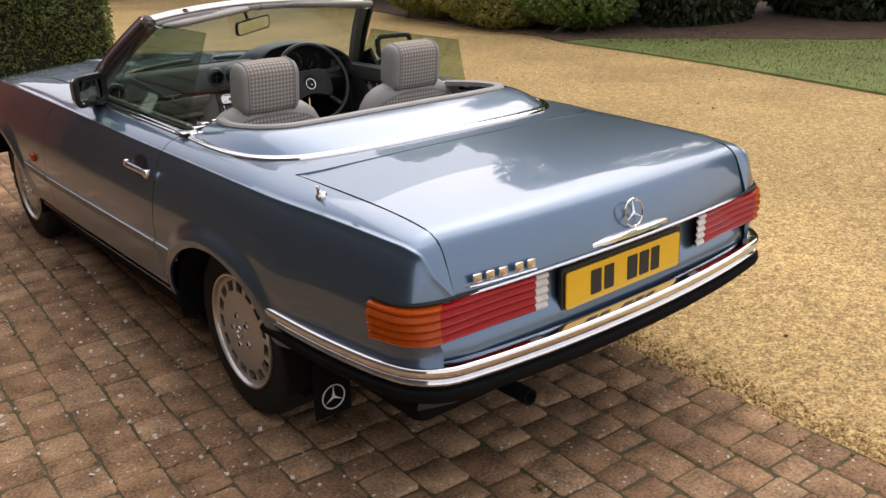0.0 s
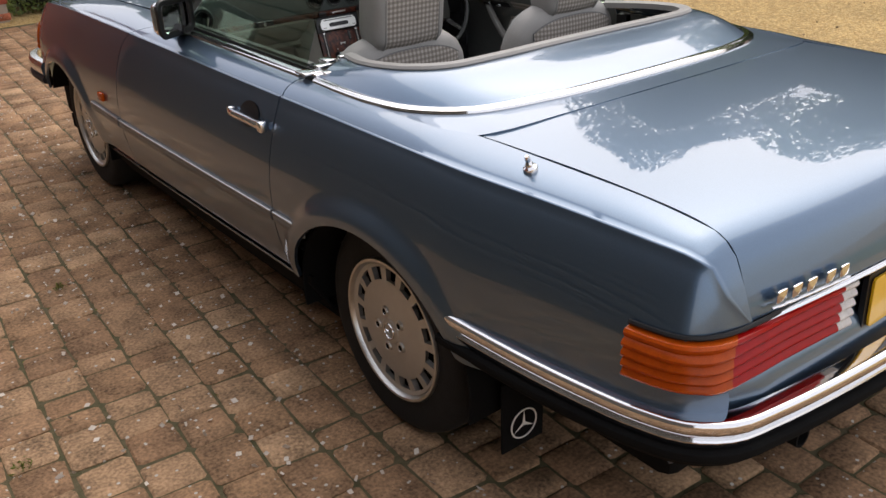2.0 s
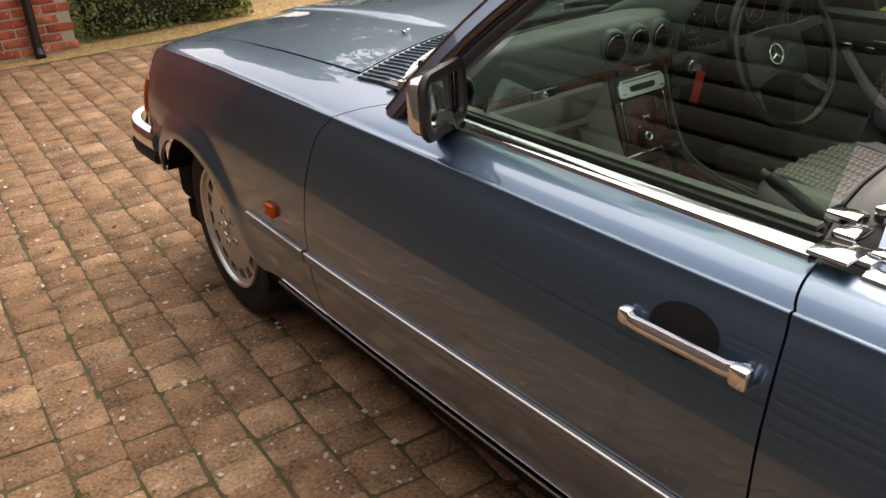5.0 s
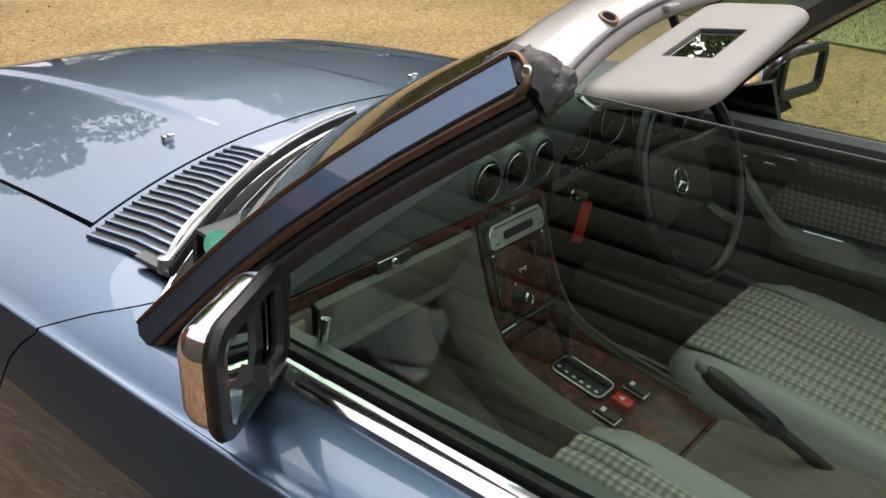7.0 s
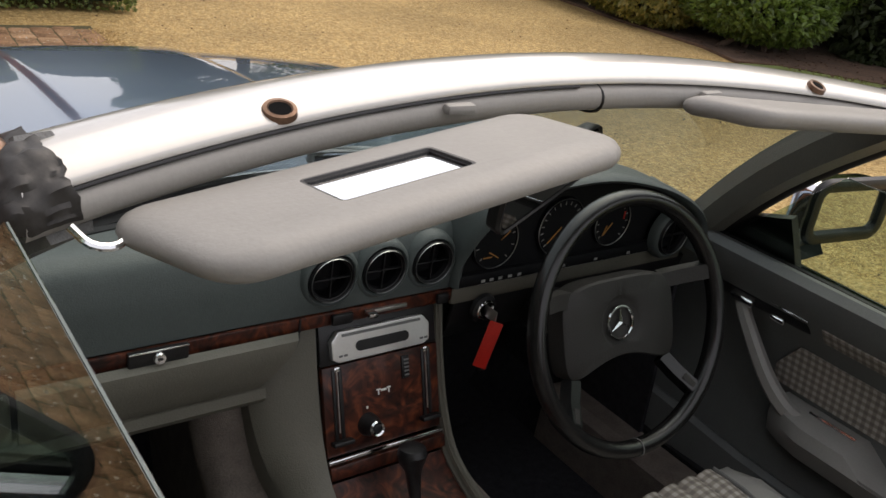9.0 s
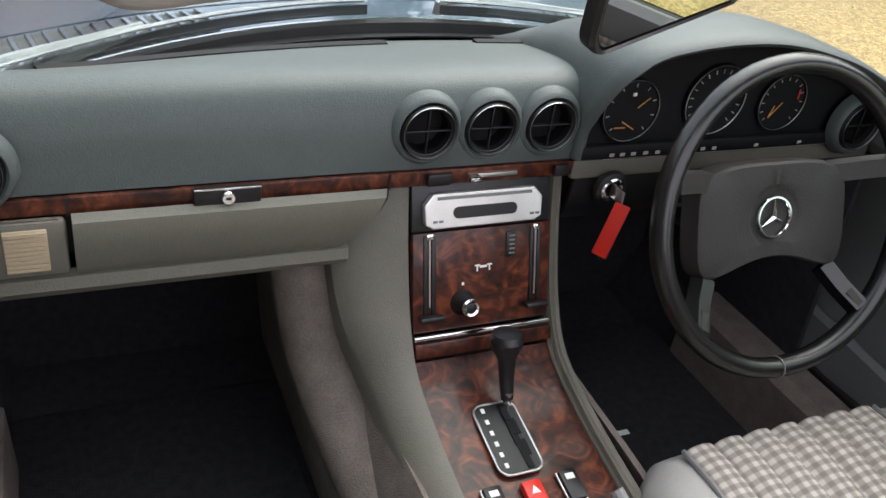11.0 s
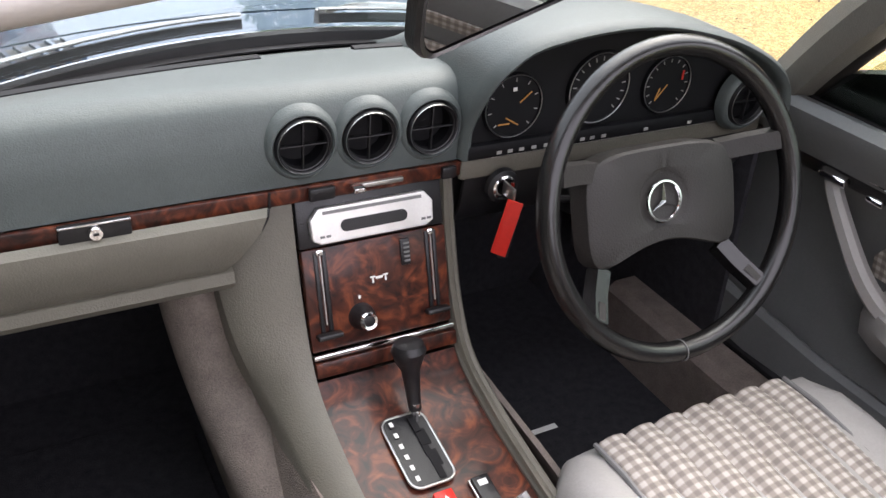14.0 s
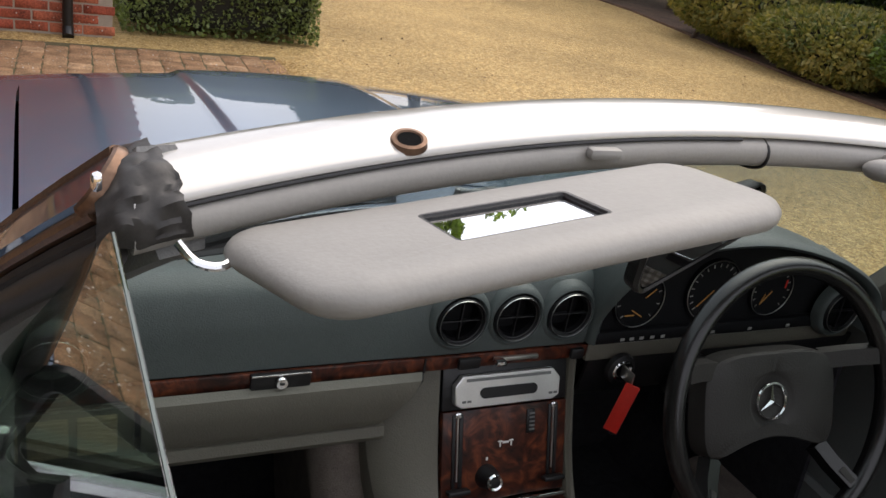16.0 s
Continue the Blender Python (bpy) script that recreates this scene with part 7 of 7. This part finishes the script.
def seat(x0):
    s = new("seat")
    s.parent = car
    s.location = (x0, 0, 0)
    CM = Matrix.Translation((0, 0.975, 0.478)) @ Euler((radians(7), 0, 0)).to_matrix().to_4x4()
    pv, pf = pillow(0.58, 0.52, 0.17, n=26, m=44, p=5.0)
    pv = np.array([(x, y, z + (0.026 * math.exp(-((abs(x) - 0.208) / 0.034) ** 2) if z > 0 else 0)) for x, y, z in pv])
    part("cushion", move((pv, pf), CM), LEATHER, s, "light grey vinyl seat cushion with raised side rolls", angle=80)
    g, uv = fluted(0.33, 0.53, 7, 0.0105, 0.077, 0.008)
    part("cushion_cloth", move(g, CM), CHECK, s, "fluted checked cloth seat centre", uv=uv, thick=0.006)
    for sx in (-1, 1):
        part("piping", tube([tuple(CM @ Vector((0.167 * sx, y, 0.082 - 0.09 * max(0, abs(y) / 0.265 - 0.78) ** 1.5))) for y in np.linspace(-0.265, 0.265, 10)], 0.0035, 6), LEATHER_DARK, s)
    BM = Matrix.Translation((0, 0.610, 0.700)) @ Euler((radians(101), 0, 0)).to_matrix().to_4x4()
    BL, BW, BH, BP = 0.52, 0.51, 0.17, 3.4
    part("backrest", move(pillow(BL, BW, BH, n=24, m=40, p=BP, crown=0.008), BM), LEATHER, s, "light grey vinyl backrest")

    def on_back(x, y, out):
        r = min(0.995, (abs(2 * x / BW) ** BP + abs(2 * y / BL) ** BP) ** (1 / BP))
        return BH / 2 * (1 - r ** 2.6) ** (1 / 2.6) + 0.008 * r * r + out

    for nm, lb, sgn in (("backrest_rear_cloth", "checked cloth over the back", 1), ("backrest_cloth", "checked cloth backrest centre", -1)):
        P, uv, edge = [], [], []
        for x in np.linspace(-0.186, 0.186, 22):
            top = 0.228 - 0.040 * abs(x / 0.186) ** 3
            row = []
            for y in np.linspace(-0.20, top, 18):
                row.append(tuple(BM @ Vector((x, y, sgn * on_back(x, y, 0.0015)))))
                uv.append((x, y))
            P.append(row)
            edge.append(row[-1])
        part(nm, grid(P, flip=sgn < 0), CHECK, s, lb, uv=uv, thick=0.004, offset=0)
        part("backrest_piping", tube([P[0][k] for k in range(18)] + edge[1:-1] + [P[-1][k] for k in range(17, -1, -1)], 0.0032, 6), LEATHER_DARK, s)
    HM = Matrix.Translation((0, 0.548, 1.016)) @ Euler((radians(97), 0, 0)).to_matrix().to_4x4()
    ho = rounded(0.200, 0.118, 0.046, 7)
    per = np.concatenate([[0], np.cumsum(np.linalg.norm(np.diff(np.array(ho + ho[:1]), axis=0), axis=1))])
    n_ = len(ho)
    P, uv = [], []
    for x in np.linspace(-0.098, 0.098, 15):
        swell = 1 + 0.03 * (1 - (x / 0.098) ** 2)
        row = [tuple(HM @ Vector((x, y * swell, z * swell))) for y, z in ho]
        P.append(row + row[:1])
        uv += [(x, q) for q in per]
    part("headrest_cloth", grid(P, flip=True), CHECK, s, "checked cloth headrest cover", uv=uv)
    for sx in (-1, 1):
        rows_ = []
        for f, o in ((1.0, 0.0), (0.985, 0.010), (0.93, 0.018), (0.80, 0.025), (0.5, 0.030), (0.02, 0.031)):
            rows_.append([tuple(HM @ Vector((sx * (0.097 + o), y * f, z * f))) for y, z in ho])
        part("headrest_side", grid(rows_, cv=True, flip=sx > 0), LEATHER, s, "grey vinyl side of the headrest")
        part("headrest_piping", tube([tuple(HM @ Vector((0.098 * sx, y * 1.012, z * 1.012))) for y, z in ho], 0.0032, 6, closed=True, up=(1, 0, 0)), LEATHER, s)
        part("headrest_post", tube([(0.05 * sx, 0.565, 0.88), (0.05 * sx, 0.556, 0.95)], 0.008, 8, up=(0, 1, 0)), BLACK, s)
    part("seat_base", rbox((0, 0.93, 0.34), (0.42, 0.48, 0.14), 0.02), BLACK, s)
    return s


for x in (-0.352, 0.352):
    seat(x)
for sx in (-1, 1):
    part("belt_anchor", rbox((sx * 0.60, 0.50, 0.80), (0.03, 0.05, 0.16), 0.008), BLACK, car)

# ---- door trims ----
for fl in (False, True):
    dt = new("door_trim")
    dt.parent = doors[fl]
    geo = []
    P = []
    for y in np.linspace(0.60, 1.70, 20):
        P.append([(x, y, z) for z, x in ((0.900, -0.655), (0.902, -0.640), (0.893, -0.630), (0.86, -0.640), (0.80, -0.690), (0.74, -0.725), (0.66, -0.745), (0.58, -0.745), (0.50, -0.735), (0.43, -0.715))])
    body = grid(P)
    geo.append(("trim_panel", body, DOOR_CARD, "dark grey vinyl door card", None, 0.008))
    for nm, y0, y1, za, zb in (("pocket_cloth", 0.66, 1.305, 0.655, 0.752), ("upper_cloth", 0.66, 1.215, 0.795, 0.825)):
        Q, uv = [], []
        for y in np.linspace(y0, y1, 16):
            zt = zb if nm == "upper_cloth" else min(zb, zb - 0.06 * max(0, (y - 1.27) / 0.035) ** 2)
            row = []
            for z in np.linspace(za, zt, 8):
                x = float(np.interp(z, (0.43, 0.50, 0.58, 0.66, 0.74, 0.80, 0.86), (-0.715, -0.735, -0.745, -0.745, -0.725, -0.690, -0.640)))
                row.append((x + 0.009, y, z))
                uv.append((y, z))
            Q.append(row)
        geo.append((nm, grid(Q), CHECK, "checked cloth inset", uv, 0.003))
    pull = sweep(curve([(-0.690, 1.398, 0.806), (-0.676, 1.380, 0.788), (-0.672, 1.335, 0.735), (-0.674, 1.280, 0.675), (-0.682, 1.235, 0.640), (-0.69, 1.20, 0.628)], 18), [(-0.015, -0.012), (0.015, -0.012), (0.016, 0.004), (0.008, 0.013), (-0.008, 0.013), (-0.016, 0.004)], up=(1, 0, 0.2), scale=np.linspace(0.72, 1.0, 18))
    geo.append(("pull_strap", pull, LEATHER, "grey vinyl pull handle", None, 0))
    Q = []
    for y, w in zip(np.linspace(0.66, 1.27, 16), [0.075] + [0.088] * 13 + [0.075, 0.05]):
        dip = 0.032 * max(0, 1 - abs((y - 1.02) / 0.085) ** 4)
        Q.append([(-0.745, y, 0.640 - dip), (-0.745 + w * 0.7, y, 0.645 - dip), (-0.745 + w, y, 0.638 - dip), (-0.745 + w * 1.05, y, 0.615), (-0.745 + w * 0.8, y, 0.575), (-0.740, y, 0.55)])
    geo.append(("armrest", grid(Q), LEATHER, "padded armrest with a finger dip", None, 0.006))
    for ya, yb in ((1.115, 1.205), (0.70, 0.945)):
        geo.append(("armrest_edge", sweep([(-0.705, y, 0.650) for y in np.linspace(ya, yb, 4)], ring(0.003, 6)), CHROME, "", None, 0))
    plate_ = rbox((-0.684, 1.352, 0.806), (0.010, 0.215, 0.040), 0.004, turn=Euler((radians(-3), radians(32), 0)).to_matrix())
    geo.append(("handle_plate", plate_, BLACK, "black inner handle plate with a bright edge", None, 0))
    geo.append(("plate_edge", sweep([(-0.668, y, 0.826 + 0.04 * (y - 1.35)) for y in np.linspace(1.245, 1.46, 4)], ring(0.0032, 6)), CHROME, "", None, 0))
    geo.append(("release_lever", rbox((-0.667, 1.375, 0.803), (0.016, 0.050, 0.018), 0.005, turn=Euler((0, radians(32), 0)).to_matrix()), CHROME, "chrome inner door release", None, 0))
    geo.append(("lock_slide", rbox((-0.668, 1.300, 0.799), (0.010, 0.030, 0.014), 0.004, turn=Euler((0, radians(32), 0)).to_matrix()), CHROME, "", None, 0))
    geo.append(("lock_pin", tube([(-0.700, 1.350, 0.885), (-0.684, 1.352, 0.968)] if fl else [(-0.642, 1.345, 0.89), (-0.634, 1.342, 0.935)], 0.006, 10, up=(0, 1, 0)), CHROME, "", None, 0))
    geo.append(("door_pocket", sweep([(-0.70, 1.70, 0.50), (-0.69, 1.45, 0.49), (-0.70, 1.30, 0.47), (-0.70, 1.0, 0.47), (-0.70, 0.7, 0.47)], [(-0.02, -0.06), (0.012, -0.06), (0.008, 0.02), (-0.004, 0.025), (-0.02, 0.02)]), DOOR_CARD, "dark grey door pocket", None, 0))
    for nm, g, mt, lb, uv, th in geo:
        if fl:
            g = mirror(g)
        part(nm, g, mt, dt, lb, uv=uv, thick=th, offset=0)

# ---- drainpipe on the house wall ----
pipe = thing("drainpipe", "black plastic drainpipe fixed to the brick wall", "drainpipe")
part("pipe", tube([(-0.325, 7.455, 0.02), (-0.325, 7.455, 1.5), (-0.325, 7.455, 3.1)], 0.036, 14, up=(0, 1, 0)), BLACK, pipe)
part("shoe", tube([(-0.325, 7.455, 0.06), (-0.325, 7.44, 0.02), (-0.325, 7.41, -0.005)], 0.040, 14, up=(1, 0, 0)), BLACK, pipe)
for z in (0.55, 1.9):
    part("bracket", join(rbox((-0.325, 7.47, z), (0.16, 0.05, 0.04), 0.01)), BLACK, pipe)

# ---- small weeds in the joints ----
c_, d_ = [], []
r5 = np.random.default_rng(77)
for wx, wy in ((-1.683, 0.54), (-0.377, -0.955), (-1.62, 0.02), (-1.95, 0.95), (-1.30, 1.55), (-1.06, -0.96), (-1.5, 1.9), (-2.1, 2.3)):
    for _ in range(26):
        c_.append((wx + r5.normal(0, 0.014), wy + r5.normal(0, 0.014), 0.008 + abs(r5.normal(0, 0.006))))
        d_.append((r5.normal(0, 1), r5.normal(0, 1), 0.9))
tagged(part("weeds", cards(np.array(c_), np.array(d_), 0.020, 0.35, 0.3, seed=9), BLADE, smooth=False), "tiny green weeds in the paving joints", "weeds", kind="stuff")
c_, d_ = [], []
for _ in range(2600):
    k = r5.integers(-26, 10)
    t = r5.uniform(-2.2, 6.5)
    p = ROW_SIDE * (k * 0.147 + 0.02) + ROW_DIR * t
    if p.x < -4.6 or p.x > edge_x(p.y) or noise.noise(Vector((p.x * 1.3, p.y * 1.3, 3.0))) < 0.05:
        continue
    c_.append((p.x + r5.normal(0, 0.004), p.y, -0.004)), d_.append((r5.normal(0, 1), r5.normal(0, 1), 0.5))
tagged(part("joint_moss", cards(np.array(c_), np.array(d_), 0.011, 0.6, 0.3, seed=10), BLADE, smooth=False), "green moss along the paving joints", "moss", kind="stuff")


# ---- paving blocks ----
def block_mesh(w, l, h, r, seed, name, mat, wear=0.0016):
    """A tumbled block with worn top edges: 12 to 40 triangles."""
    g = np.random.default_rng(seed)
    ol = []
    for cx, cy in ((1, 1), (-1, 1), (-1, -1), (1, -1)):
        x, y = cx * w / 2, cy * l / 2
        k = r * g.uniform(0.6, 1.5)
        if cx * cy > 0:
            ol += [(x, y - cy * k), (x - cx * k, y)]
        else:
            ol += [(x - cx * k, y), (x, y - cy * k)]
    ol = np.array(ol) + g.normal(0, wear, (8, 2))
    v = [(x, y, -h) for x, y in ol] + [(x, y, -0.006) for x, y in ol] + [(x * (1 - 2 * 0.007 / w), y * (1 - 2 * 0.007 / l), g.normal(0, 0.0008)) for x, y in ol]
    f = [(i, (i + 1) % 8, 8 + (i + 1) % 8, 8 + i) for i in range(8)] + [(8 + i, 8 + (i + 1) % 8, 16 + (i + 1) % 8, 16 + i) for i in range(8)] + [tuple(range(16, 24))]
    me = bpy.data.meshes.new(name)
    me.from_pydata(v, [], f)
    me.shade_smooth()
    me.set_sharp_from_angle(angle=radians(40))
    me.materials.append(mat)
    return me, (np.array(v), f)


PITCH = 0.147
LENGTHS = (0.105, 0.147, 0.147, 0.190)
variants = {}
for i, ln in enumerate(sorted(set(LENGTHS))):
    variants[ln] = [block_mesh(PITCH - 0.0065, ln - 0.0065, 0.02, 0.0105, 100 * i + k, "paver", PAVER, 0.0026) for k in range(8)]
rp = np.random.default_rng(11)
far, near = [], 0
for k in range(-38, 12):
    t = -6.9 + rp.uniform(0, 0.15)
    while t < 7.4:
        ln = LENGTHS[rp.integers(0, 4)]
        p = ROW_SIDE * (k * PITCH - 0.063) + ROW_DIR * (t + ln / 2)
        t += ln
        if not (-2.96 < p.x < edge_x(p.y) - 0.045 and PAVE_Y[0] + 0.1 < p.y < PAVE_Y[1] - 0.08):
            continue
        me, geo = variants[ln][rp.integers(0, 8)]
        m = Matrix.Translation((p.x, p.y, rp.normal(0, 0.0016))) @ Euler((rp.normal(0, 0.010), rp.normal(0, 0.010), -math.atan2(ROW_DIR.x, ROW_DIR.y) + rp.normal(0, 0.008) + (math.pi if rp.random() < 0.5 else 0))).to_matrix().to_4x4()
        if near < 300 and ((-1.95 < p.x < -0.86 and -0.6 < p.y < 2.6) or (-0.9 < p.x < 0.6 and -1.75 < p.y < -0.95)):
            ob = new("paver", me)
            ob.matrix_basis = m
            ob.parent = pavement
            near += 1
        else:
            far.append(move(geo, m))
rest = part("paver_field", join(*far), PAVER_FAR, pavement, angle=40)
tagged(rest, kind="stuff")

# ---- bricks of the house wall ----
brick_v = [block_mesh(0.214, 0.064, 0.02, 0.004, 900 + k, "brick", BRICK) for k in range(5)]
FACE = Euler((radians(90), 0, 0)).to_matrix().to_4x4()
far, near = [], 0
for row in range(41):
    for col in range(27):
        x = -0.112 - 0.224 * col + (0.112 if row % 2 else 0)
        if x > -0.10 or x < -3.1:
            continue
        me, geo = brick_v[rp.integers(0, 5)]
        m = Matrix.Translation((x, 7.503 + rp.normal(0, 0.0008), 0.037 + 0.075 * row)) @ FACE
        if near < 300 and x > -2.4 and row < 28:
            ob = new("brick", me)
            ob.matrix_basis = m
            ob.parent = wall_north
            near += 1
        else:
            far.append(move(geo, m))
rest = part("brick_field", join(*far), BRICK_FAR, wall_north, angle=40)
tagged(rest, kind="stuff")
